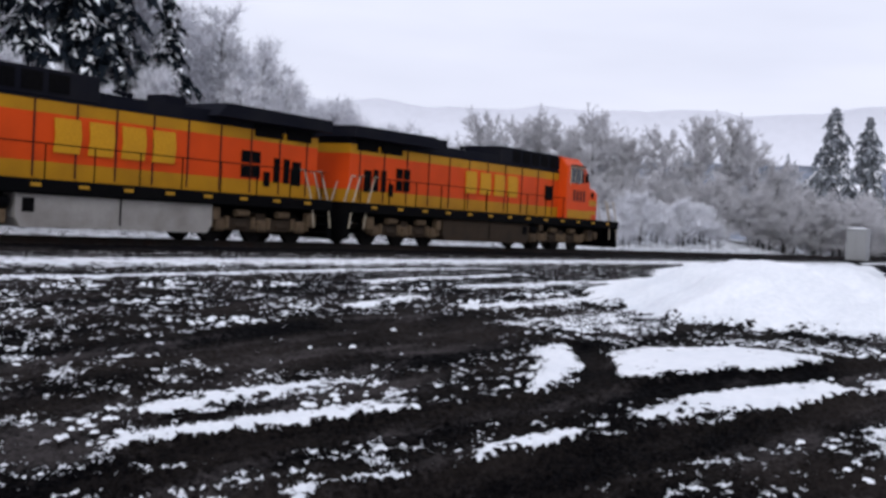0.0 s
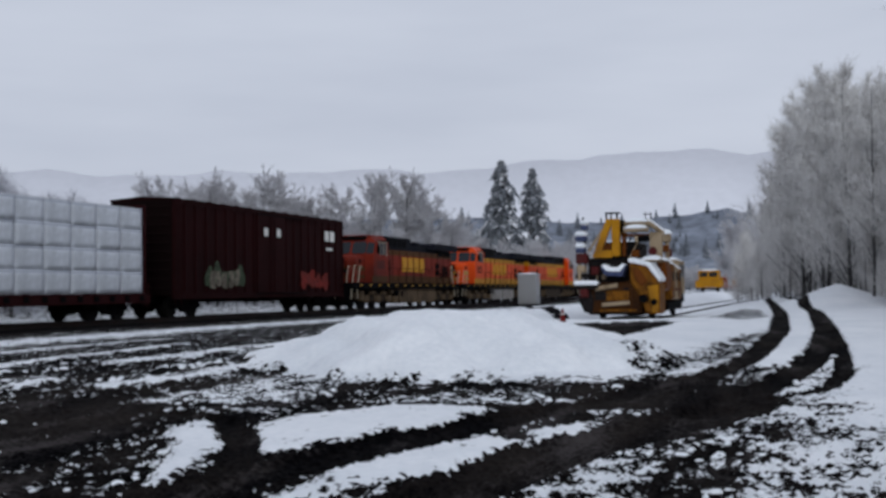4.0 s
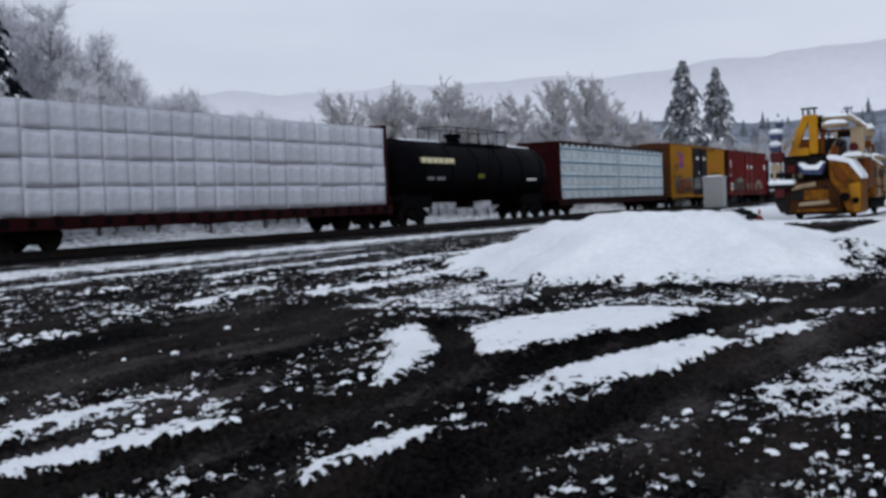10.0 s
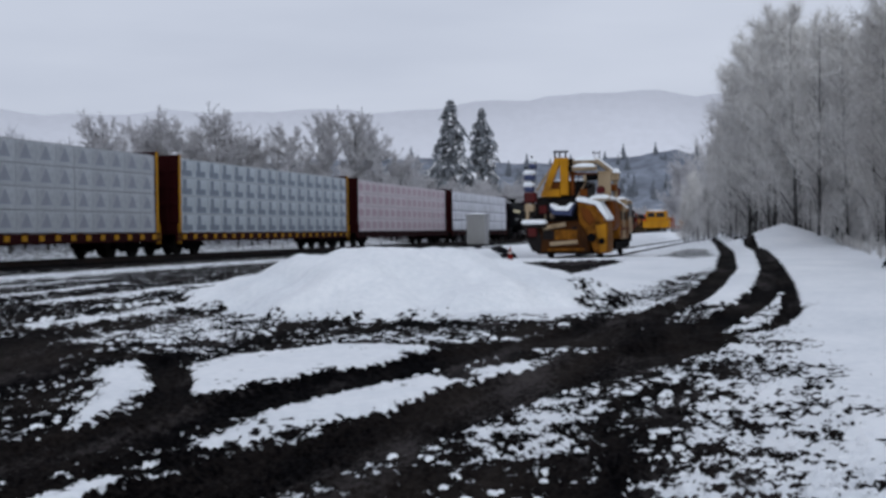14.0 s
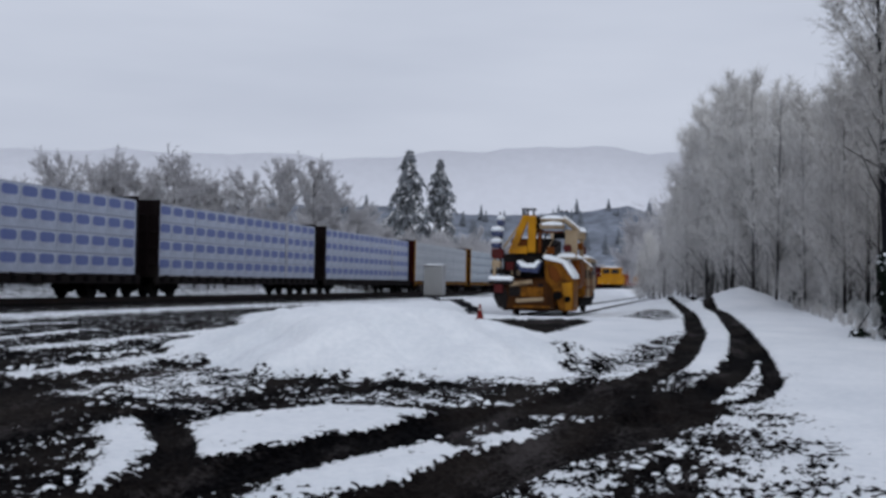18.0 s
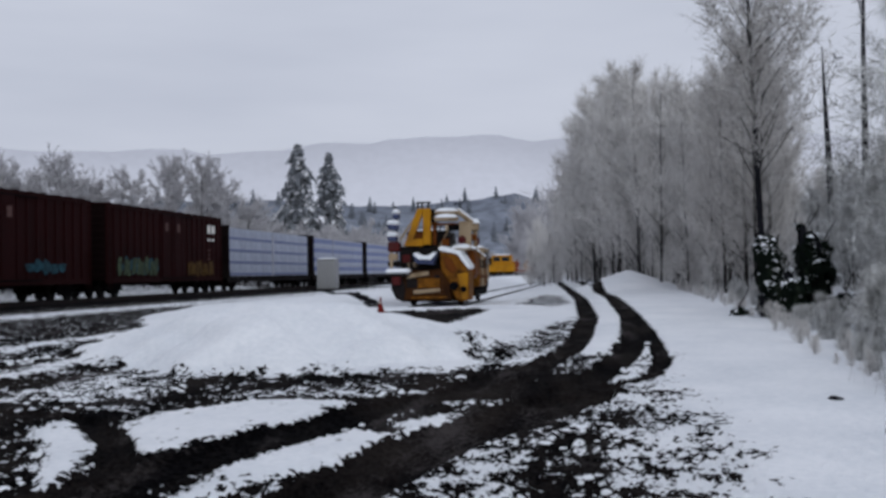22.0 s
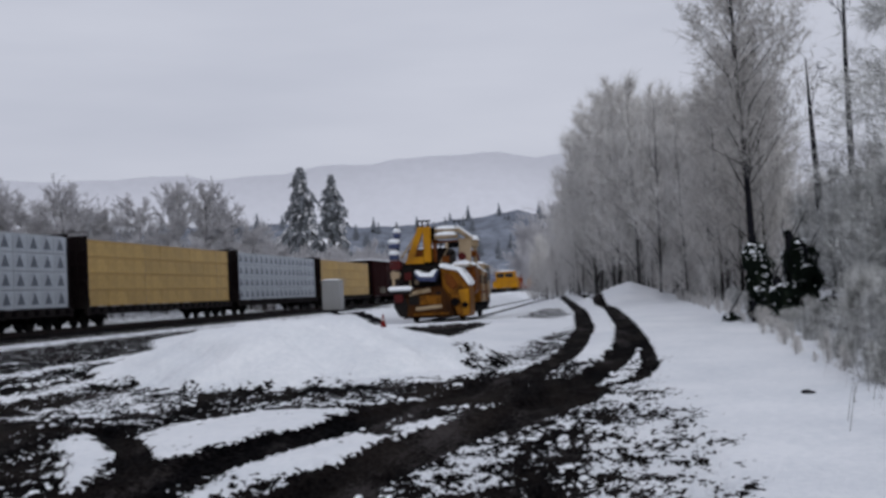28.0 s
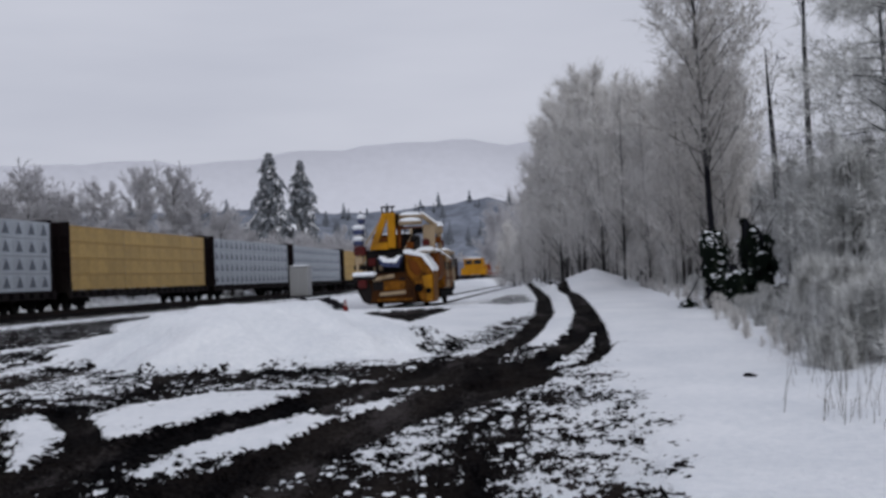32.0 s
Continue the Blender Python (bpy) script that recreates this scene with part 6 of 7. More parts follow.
def far_machine():
    t = thing("rail_speeder", "small yellow rail work machine with dark cab windows", "track machine")
    z = float(ground_z(-10.0, 118))
    for nm, mt, args in (("body", MYEL, [(-1.3, 1.3, 0, 4.2, 0.5, 1.25)]), ("cab", MYEL, [(-1.0, 1.05, 0.4, 2.6, 1.25, 2.25)]), ("cab_window", GLASSY, [(-0.85, -0.1, 0.37, 0.42, 1.6, 2.05), (0.05, 0.85, 0.37, 0.42, 1.6, 2.05)]), ("bonnet", MYEL, [(-0.9, 1.2, 2.6, 4.2, 1.25, 1.6)])):
        bm = B()
        for a in args:
            box(bm, *a, 0.03)
        part(nm, bm, mt, t)
    bm = B()
    snow_lump(bm, -1.05, 1.1, 0.35, 2.65, 2.25, 0.12, 3)
    part("snow_on_cab", bm, SNOWM, t)
    for y in (0.9, 3.3):
        bm = B()
        for s in (-1, 1):
            rod(bm, (s * 0.69, y, 0.35), (s * 0.83, y, 0.35), 0.35, n=16)
        rod(bm, (-0.7, y, 0.35), (0.7, y, 0.35), 0.08)
        part("wheelset", bm, STEELW, t)
    t.matrix_basis = pose(-10.0, 118, z)
    r = thing("push_cart", "rust-red rail cart piled with parts", "rail cart")
    bm = B()
    box(bm, -1.2, 1.2, 0, 3.4, 0.55, 0.75, 0.02)
    part("deck", bm, RUST, r)
    for x, y, w, h, mt in ((-0.7, 0.6, 0.5, 0.9, RUST), (0.3, 1.4, 0.6, 0.7, MYEL), (0.7, 2.4, 0.5, 1.1, MRED)):
        bm = B()
        box(bm, x - w / 2, x + w / 2, y - 0.4, y + 0.4, 0.75, 0.75 + h, 0.03)
        rod(bm, (x, y, 0.75 + h), (x + 0.1, y, 1.1 + h), 0.06)
        part("crate", bm, mt, r)
    for y in (0.6, 2.8):
        bm = B()
        for s in (-1, 1):
            rod(bm, (s * 0.69, y, 0.3), (s * 0.8, y, 0.3), 0.3, n=14)
        rod(bm, (-0.7, y, 0.3), (0.7, y, 0.3), 0.07)
        part("wheelset", bm, STEELW, r)
    r.matrix_basis = pose(-7.9, 121, float(ground_z(-7.9, 121)))


def relay_cabinet():
    t = thing("relay_cabinet", "plain grey steel signal cabinet beside the main line", "cabinet")
    bm = B()
    box(bm, -0.8, 0.8, -0.7, 0.7, 0, 2.45, 0.03)
    part("housing", bm, GREYBOX, t)
    bm = B()
    box(bm, -0.88, 0.88, -0.78, 0.78, 2.45, 2.55, 0.02)
    part("lid", bm, GREYBOX, t)
    bm = B()
    snow_lump(bm, -0.85, 0.85, -0.75, 0.75, 2.55, 0.1, 2)
    part("snow_on_lid", bm, SNOWM, t)
    for s in (-1, 1):
        bm = B()
        box(bm, s * 0.38 - 0.35, s * 0.38 + 0.35, -0.73, -0.70, 0.15, 2.3, 0.01)
        rod(bm, (s * 0.08, -0.75, 1.1), (s * 0.08, -0.75, 1.3), 0.02)
        part("door", bm, GREYBOX, t)
    t.matrix_basis = pose(-22.8, 94.0, float(ground_z(-22.8, 94.0)) + 0.1)
    bm = B()
    box(bm, -1.1, 1.1, -1.0, 1.0, -0.5, 0.0)
    part("footing", bm, MATS["ballast"], t)


def traffic_cone():
    t = thing("traffic_cone", "small orange traffic cone standing in the snow", "traffic cone")
    bm = B()
    rod(bm, (0, 0, 0.04), (0, 0, 0.72), 0.16, 0.03, n=16)
    part("cone_body", bm, CONEO, t)
    bm = B()
    box(bm, -0.2, 0.2, -0.2, 0.2, 0, 0.05, 0.01)
    part("base_plate", bm, CONEO, t)
    bm = B()
    rod(bm, (0, 0, 0.44), (0, 0, 0.50), 0.093, 0.079, n=16)
    part("white_band", bm, WHITEP, t)
    t.matrix_basis = pose(-5.45, 26.9, float(ground_z(-5.45, 26.9)) + 0.03) @ Matrix.Diagonal((0.55, 0.55, 0.52, 1))


def dark_shoulder():
    """The bare black ballast edge where the siding leaves the main line."""
    rng = np.random.default_rng(8)
    pts = np.array([(-6.6, 32.8), (-8.6, 40), (-13.2, 58), (-18.2, 76), (-22.5, 91)])
    s = np.linspace(0, 1, 90)
    px, py = np.interp(s, np.linspace(0, 1, len(pts)), pts[:, 0]), np.interp(s, np.linspace(0, 1, len(pts)), pts[:, 1])
    v, f = [], []
    for i in range(len(s)):
        for k, (o, h) in enumerate(((-0.5, -0.10), (-0.22, 0.06), (0.16, 0.07), (0.45, -0.10))):
            x = px[i] + o + rng.uniform(-0.12, 0.12)
            v.append((x, py[i] + rng.uniform(-0.1, 0.1), float(ground_z(x, py[i])) + h + rng.uniform(-0.06, 0.06) - 0.12 * (i < 3)))
    for i in range(len(s) - 1):
        for k in range(3):
            a = 4 * i + k
            f.append((a, a + 1, a + 5, a + 4))
    tagged(new("ballast_shoulder", raw_mesh("ballast_shoulder", v, f, MATS["ballast"])), "low bare ridge of black wet ballast", "ballast", kind="structure")


ballast_regulator()
far_machine()
relay_cabinet()
traffic_cone()
dark_shoulder()


# ---- trees: bare and frosted, conifers, brush ----
def bark_mat(name, dark, pale, frost):
    m, n, l, b = nodes_of(name)
    co, a = n.new("ShaderNodeTexCoord"), n.new("ShaderNodeTexNoise")
    a.inputs["Scale"].default_value, a.inputs["Detail"].default_value = 3.0, 6.0
    mp = n.new("ShaderNodeMapping")
    mp.inputs["Scale"].default_value = (2, 2, 0.5)
    l.new(co.outputs["Object"], mp.inputs["Vector"]), l.new(mp.outputs["Vector"], a.inputs["Vector"])
    r = n.new("ShaderNodeValToRGB")
    r.color_ramp.elements[0].position, r.color_ramp.elements[0].color = 0.62 - frost, (*dark, 1)
    r.color_ramp.elements[1].position, r.color_ramp.elements[1].color = 0.85 - frost, (*pale, 1)
    l.new(a.outputs["Fac"], r.inputs["Fac"]), l.new(r.outputs["Color"], b.inputs["Base Color"])
    b.inputs["Roughness"].default_value, b.inputs["Specular IOR Level"].default_value = 0.9, 0.1
    return m


BARK = bark_mat("dark_bark_with_frost", (0.022, 0.02, 0.02), (0.16, 0.16, 0.165), 0.05)
BARK_WET = bark_mat("wet_black_bark", (0.012, 0.012, 0.016), (0.05, 0.05, 0.06), 0.0)
BARK_MID = bark_mat("grey_bark", (0.05, 0.048, 0.048), (0.24, 0.24, 0.245), 0.12)
TWIG = bark_mat("frosted_twigs", (0.33, 0.31, 0.292), (0.59, 0.575, 0.56), 0.24)
# Frosted twigs made paler, mainly as haze on the farther trees.
TWIG_PALE = bark_mat("pale_frosted_twigs", (0.48, 0.46, 0.44), (0.71, 0.695, 0.68), 0.28)
# Rimed twigs beyond the railway, distance haze put into the tone.
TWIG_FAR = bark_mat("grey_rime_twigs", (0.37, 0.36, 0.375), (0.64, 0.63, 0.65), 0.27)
TWIG_DIM = bark_mat("dim_frosted_twigs", (0.32, 0.32, 0.31), (0.80, 0.80, 0.79), 0.22)
TWIG_RIME = bark_mat("bright_rime_twigs", (0.42, 0.42, 0.45), (0.86, 0.86, 0.90), 0.26)
TWIG_WHITE = bark_mat("white_frosted_twigs", (0.50, 0.50, 0.52), (0.90, 0.90, 0.93), 0.30)
NEEDLE = bark_mat("dark_needles", (0.008, 0.012, 0.018), (0.03, 0.038, 0.046), 0.1)
# Frosted needles, lightened further for the haze in front of them.
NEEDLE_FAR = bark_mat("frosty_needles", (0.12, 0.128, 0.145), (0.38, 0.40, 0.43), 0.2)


IVY = bark_mat("dark_ivy_leaves", (0.006, 0.010, 0.007), (0.035, 0.045, 0.03), 0.05)
# Hillside fir needles: haze put into a pale blue-grey tone.
NEEDLE_HAZED = bark_mat("misty_needles", (0.13, 0.145, 0.17), (0.28, 0.30, 0.34), 0.2)


class Soup:
    def __init__(self):
        self.v, self.f = [], []

    def tube(self, a, b, ra, rb, n=3):
        d = (b - a).normalized()
        u = d.orthogonal().normalized()
        w = d.cross(u)
        k = len(self.v)
        for p, r in ((a, ra), (b, rb)):
            for i in range(n):
                t = 2 * math.pi * i / n
                self.v.append(tuple(p + r * (math.cos(t) * u + math.sin(t) * w)))
        for i in range(n):
            self.f.append((k + i, k + (i + 1) % n, k + n + (i + 1) % n, k + n + i))

    def blade(self, a, b, w, side):
        k = len(self.v)
        self.v += [tuple(a - side * w), tuple(a + side * w), tuple(b)]
        self.f.append((k, k + 1, k + 2))

    def mesh(self, name, material):
        return raw_mesh(name, self.v, self.f, material)


def rand_dir(rng):
    while True:
        v = Vector((rng.uniform(-1, 1), rng.uniform(-1, 1), rng.uniform(-1, 1)))
        if 0.1 < v.length < 1:
            return v.normalized()


def frost_tree(seed, h, r, spread, base, limbs, twig_w=0.02, twig_l=0.55, subs=7, twigs=11, rise_deg=(38, 68), bend=0.25, lean=0.03, up=0.1, loose=1.1, dome=False):
    """A bare tree with rime: a tapered trunk, limbs that climb, and many fine twigs."""
    rng = random.Random(seed)
    trunk, crown = Soup(), Soup()
    pts, p = [Vector((0, 0, -0.3))], Vector((0, 0, -0.3))
    lx, ly = rng.uniform(-lean, lean), rng.uniform(-lean, lean)
    seg = 9
    for i in range(seg):
        p = p + Vector((lx + rng.uniform(-0.02, 0.02), ly + rng.uniform(-0.02, 0.02), 1)) * (h + 0.3) / seg
        pts.append(p.copy())
    for i in range(seg):
        trunk.tube(pts[i], pts[i + 1], r * (1 - i / seg) ** 0.8 + 0.012, r * (1 - (i + 1) / seg) ** 0.8 + 0.012, 7)
    for k in range(limbs):
        t = base + (0.97 - base) * (k + rng.random()) / limbs
        f = t * seg
        i = min(int(f), seg - 1)
        a = pts[i].lerp(pts[i + 1], f - i)
        az = rng.uniform(0, 2 * math.pi)
        el = radians(rng.uniform(*rise_deg))
        u = max(0, (t - base) / (1 - base))
        length = spread * ((0.40 + 0.65 * math.sin(math.pi * (0.22 + 0.68 * u))) if dome else (1.05 - 0.75 * u ** 1.3)) * rng.uniform(0.7, 1.15)
        d = Vector((math.cos(az) * math.cos(el), math.sin(az) * math.cos(el), math.sin(el)))
        q, path = a.copy(), [a.copy()]
        for s in range(4):
            d = (d + Vector((rng.uniform(-0.14, 0.14), rng.uniform(-0.14, 0.14), bend * 0.3))).normalized()
            q = q + d * length / 4
            path.append(q.copy())
        rl = max(0.012, r * 0.32 * (1 - 0.6 * t))
        for s in range(4):
            (trunk if s < 2 else crown).tube(path[s], path[s + 1], rl * (1 - s / 4.4), rl * (1 - (s + 1) / 4.4), 3)
        for j in range(subs):
            g = 0.6 + 3.35 * (j + rng.random()) / subs
            gi = min(int(g), 3)
            b = path[gi].lerp(path[gi + 1], g - gi)
            dd = ((path[gi + 1] - path[gi]).normalized() + 0.82 * loose * rand_dir(rng) + Vector((0, 0, up))).normalized()
            sl = length * rng.uniform(0.22, 0.42)
            e = b + dd * sl
            crown.blade(b, e, twig_w * 0.9, dd.orthogonal().normalized())
            for _ in range(twigs):
                u = b.lerp(e, rng.uniform(0.1, 1.0))
                td = (dd + loose * rand_dir(rng) + Vector((0, 0, up * 0.6))).normalized()
                crown.blade(u, u + td * twig_l * rng.uniform(0.5, 1.2), twig_w * rng.uniform(0.6, 1.3), rand_dir(rng))
    return trunk, crown


def fir_tree(seed, h, spread, levels=26, per=9, clump=1.0, snow=0.33, blunt=0.72):
    """A conifer: trunk, drooping layered boughs of hanging needle sprays, snow caught on them."""
    rng = random.Random(seed)
    trunk, green, white = Soup(), Soup(), Soup()
    trunk.tube(Vector((0, 0, -0.3)), Vector((0, 0, h * 0.97)), h * 0.017 + 0.03, 0.02, 7)
    for k in range(levels):
        t = (k + 0.3) / levels
        z0 = h * (0.08 + 0.92 * t)
        reach = spread * ((1 - t) ** blunt) * rng.uniform(0.45, 1.2) * (1 + 0.22 * math.sin(9 * t + seed)) + 0.05 * spread
        for j in range(per):
            az = 2 * math.pi * (j + rng.random()) / per
            ln = reach * rng.uniform(0.35, 1.3) * (1 + 0.25 * math.sin(2 * az + seed + 5 * t))
            if rng.random() < 0.22:
                continue
            z = z0 + rng.uniform(-0.5, 0.5) * h / levels
            out = Vector((math.cos(az), math.sin(az), 0))
            side = Vector((-out.y, out.x, 0))
            nb = 5
            droop = rng.uniform(0.35, 0.75)
            for m in range(nb):
                u0, u1 = m / nb, (m + 1.5) / nb
                p0 = Vector((0, 0, z)) + out * ln * u0 + Vector((0, 0, -droop * ln * u0 * u0))
                p1 = Vector((0, 0, z)) + out * ln * u1 + Vector((0, 0, -droop * ln * u1 * u1))
                w = (ln * 0.20 + 0.05 * spread) * (1 - 0.45 * u0) * clump
                for s in (-1, 1):
                    e = p1 + side * s * w * rng.uniform(0.6, 1.5) + Vector((0, 0, rng.uniform(-0.5, 0.05) * w))
                    green.blade(p0, e, w * 0.45, (out + Vector((0, 0, rng.uniform(-1, 1)))).normalized())
                    hang = p0.lerp(p1, rng.random()) + side * s * w * rng.uniform(0, 0.8)
                    green.blade(hang, hang + Vector((rng.uniform(-0.3, 0.3) * w, rng.uniform(-0.3, 0.3) * w, -w * rng.uniform(0.7, 1.5))), w * 0.4, rand_dir(rng))
                    if rng.random() < snow and m > 0:
                        up = Vector((0, 0, 0.05 + 0.02 * spread))
                        white.blade(p0.lerp(e, 0.35) + up, e + up, w * 0.40, (side + out).normalized())
                        if rng.random() < 0.5:
                            white.blade(hang + up, hang.lerp(p1, 0.6) + up, w * 0.35, Vector((0, 0, 1)))
    return trunk, green, white


def ivy_stump(seed, h, r):
    """A snag hung with ivy: ragged curtains of drooping leaves in folds, a little snow, a few bare shoots."""
    rng = random.Random(seed)
    trunk, leaf, white, shoot = Soup(), Soup(), Soup(), Soup()
    trunk.tube(Vector((0, 0, -0.2)), Vector((rng.uniform(-0.05, 0.05), 0, h * 0.96)), r * 0.42, r * 0.16, 8)
    ph = [rng.uniform(0, 6.28) for _ in range(4)]
    folds = [(rng.uniform(0, 2 * math.pi), rng.uniform(0.72, 1.0), rng.uniform(0.7, 1.1), rng.uniform(0.0, 0.3)) for _ in range(11)]
    for az0, top, out_r, low in folds:
        for _ in range(int(170 * (h + 0.4) * (r + 0.25) * (top - low + 0.2))):
            t = low + (top - low) * rng.random()
            az = az0 + rng.gauss(0, 0.32)
            rad = r * out_r * (0.82 + 0.30 * math.sin(2.6 * t / top + az0) - 0.30 * (t / top) ** 6) * rng.uniform(0.5, 1.05) + 0.05 * math.sin(19 * t + ph[1] + az)
            out = Vector((math.cos(az), math.sin(az), 0))
            p = out * rad + Vector((0.07 * math.sin(3 * t + ph[3]), 0, h * t))
            d = (out * rng.uniform(0.0, 0.5) + Vector((rng.uniform(-0.35, 0.35), rng.uniform(-0.35, 0.35), -rng.uniform(0.7, 1.2)))).normalized()
            size = rng.uniform(0.07, 0.17)
            side = d.cross(out + Vector((0, 0, 0.3))).normalized()
            leaf.blade(p, p + d * size, size * 0.36, side)
            leaf.blade(p + d * size * 0.5, p - d * size * 0.35, size * 0.34, side)
            if rng.random() < 0.035 + 0.10 * (t > 0.9 * top):
                q = p + out * 0.03 + Vector((0, 0, 0.03))
                white.blade(q, q + (out + Vector((rng.uniform(-0.6, 0.6), rng.uniform(-0.6, 0.6), -0.5))) * size * 0.8, size * 0.4, side)
    for _ in range(3 if h > 1 else 1):
        a = Vector((rng.uniform(-0.1, 0.1), rng.uniform(-0.1, 0.1), h * 0.85))
        b = a + Vector((rng.uniform(-0.16, 0.2), 0, rng.uniform(0.2, 0.38)))
        shoot.tube(a, b, 0.016, 0.012, 5)
        shoot.tube(b, b + Vector((rng.uniform(-0.05, 0.18), 0, rng.uniform(0.14, 0.3))), 0.012, 0.006, 5)
    return trunk, leaf, white, shoot


def plant(name, label, category, parts, group=""):
    t = thing(name, label, category, group)
    for nm, soup, mt in parts:
        ob = new(nm, soup.mesh(nm, mt))
        ob.parent = t
        if nm == "snow":
            tagged(ob, kind="stuff")
    return t


def stand(models, spots, seed, scale=(0.85, 1.15)):
    """Sets copies of the models on the ground at the spots; the first of each is the model itself."""
    rng = random.Random(seed)
    used = set()
    for x, y, *rest in spots:
        i = rng.randrange(len(models)) if len(rest) < 2 else rest[1]
        s = rest[0] if rest and rest[0] else rng.uniform(*scale)
        m = pose(x, y, float(ground_z(x, y)), 0, 0, rng.uniform(0, 360))
        if i in used:
            o = copy_thing(models[i], m)
        else:
            used.add(i)
            o = models[i]
            o.matrix_basis = m
        o.scale = (s, s, s)
    for i, o in enumerate(models):
        if i not in used:
            for c in list(o.children):
                bpy.data.objects.remove(c)
            bpy.data.objects.remove(o)


def along(pts, n, rng, jitter):
    pts = np.array(pts, float)
    seg = np.r_[0, np.cumsum(np.hypot(*np.diff(pts, axis=0).T))]
    for k in range(n):
        s = seg[-1] * (k + rng.random()) / n
        yield np.interp(s, seg, pts[:, 0]) + rng.uniform(-jitter, jitter), np.interp(s, seg, pts[:, 1]) + rng.uniform(-jitter, jitter)


def build_woods():
    rng = random.Random(77)
    # the alder and birch wood by the lane
    # Farther models get paler bark and twigs: haze put into the colour.
    tall = [plant("alder_tree", "tall bare frosted alder at the wood's edge", "tree", [("trunk", a, BARK_MID if s > 5 else BARK), ("crown", b, TWIG_PALE if s > 5 else TWIG)], "trees beside the lane")
            for s, (a, b) in ((s, frost_tree(s, h, 0.08, sp, ba, n, 0.010 if s < 6 else 0.014, 0.62, 9, 16, (30, 68), up=0.3, loose=1.0)) for s, h, sp, ba, n in ((1, 10.2, 3.2, 0.04, 50), (2, 9.6, 2.9, 0.08, 46), (3, 10.3, 3.0, 0.05, 50), (6, 9.6, 3.2, 0.06, 50), (7, 10.0, 3.0, 0.10, 48), (8, 9.2, 3.2, 0.04, 50)))]
    spots = [(x, y, float(np.interp(y, [34, 45, 62, 70, 80], [0.75, 0.86, 1.04, 0.92, 0.62])) * rng.uniform(0.9, 1.08)) for x, y in along([(-2.0, 79), (-0.5, 68), (1.6, 56), (3.4, 46), (4.6, 39), (5.6, 34)], 30, rng, 0.8)]
    spots += [(x + rng.uniform(1.5, 12), y + rng.uniform(-2, 6)) for x, y in along([(-1, 78), (0.5, 70), (3, 56), (5.5, 46), (8, 38), (10, 32)], 60, rng, 1.2)]
    spots = [(x, y, s[0] if s else rng.uniform(0.72, 1.0) * float(np.interp(y, [60, 80], [1.0, 0.75])), rng.choice((3, 4, 5)) if y > 43 else rng.choice((0, 1, 2))) for x, y, *s in spots]
    spots = [(x, y, s if x < 0.19 * y - 0.8 else min(s, 0.44), i) for x, y, s, i in spots]
    spots += [(x, y, 0.3 + 0.25 * rng.random(), 3) for x, y in along([(-5.0, 92), (-3.6, 86), (-2.6, 81)], 8, rng, 0.8)]
    stand(tall, spots, 5, (0.75, 0.98))
    a, b = frost_tree(21, 10.2, 0.085, 2.9, 0.30, 70, 0.010, 0.42, 12, 18, (30, 62), lean=0.01)
    t = plant("birch_tree", "tall dark-trunked birch with a frosted spreading crown", "tree", [("trunk", a, BARK_WET), ("crown", b, TWIG)], "trees beside the lane")
    t.matrix_basis = pose(3.95, 28.9, float(ground_z(3.95, 28.9)), 0, -3.0, 40)
    for x, y, h, n, s, r, ln, lab in ((5.6, 28.6, 5.9, 2, 22, 0.125, -3.0, "broken bare trunk without a crown"), (6.25, 28.5, 8.6, 9, 23, 0.105, 0.5, "thin dark dead tree with few forked limbs")):
        a, b = frost_tree(s, h, r, 1.3, 0.72, n, 0.012, 0.3, 4, 3, (40, 70), lean=0.006)
        t = plant("dead_tree", lab, "tree", [("trunk", a, BARK_WET), ("crown", b, BARK_WET)], "dead trees beside the lane")
        t.matrix_basis = pose(x, y, float(ground_z(x, y)), 0, ln, 0)
    # brush along the verge
    brush = [plant("frosted_bush", "leafless bush white with frost in the snow", "bush", [("stem", a, BARK), ("crown", b, TWIG_PALE if s == 34 else TWIG_DIM)], "bushes along the verge")
             for s, (a, b) in ((s, frost_tree(s, h, 0.03, sp, 0.03, 28, 0.008, 0.34, 8, 13, (25, 75))) for s, h, sp in ((31, 1.9, 1.15), (32, 2.6, 1.3), (33, 1.0, 0.75), (34, 2.4, 1.3)))]
    spots = [(x, y, None, rng.choice((0, 1, 2))) for x, y in along([(5.4, 18), (5.5, 22), (5.6, 25), (5.7, 30)], 16, rng, 0.4)] + [(x + rng.uniform(0.8, 4.5), y + rng.uniform(-1, 3), None, rng.choice((0, 1, 2))) for x, y in along([(5.0, 15.5), (5.4, 20), (5.8, 26), (5.8, 34)], 46, rng, 0.7)]
    spots += [(x, y, 0.25 + 0.2 * rng.random(), 2) for x, y in along([(3.7, 17.5), (3.8, 20), (3.7, 26), (4.2, 36), (4.4, 50), (5.0, 68)], 34, rng, 0.25)]
    spots += [(x, y, 0.4 + 0.35 * rng.random(), 2) for x, y in along([(3.3, 11.0), (3.5, 12.4), (3.9, 14), (4.0, 17), (4.3, 19)], 26, rng, 0.3)]
    spots += [(x, y, 0.06 + 0.09 * rng.random(), 3) for x, y in along([(3.2, 47), (3.2, 36), (3.05, 27), (2.95, 22.5), (2.8, 18), (2.6, 14.8), (2.9, 13), (2.9, 11.9)], 70, rng, 0.22)]
    spots += [(x, y, 0.7 + 0.5 * rng.random(), 3) for x, y in along([(-4.5, 88), (-2.4, 78), (0, 66), (2.2, 55), (4.0, 45), (5.2, 37)], 40, rng, 0.8)]
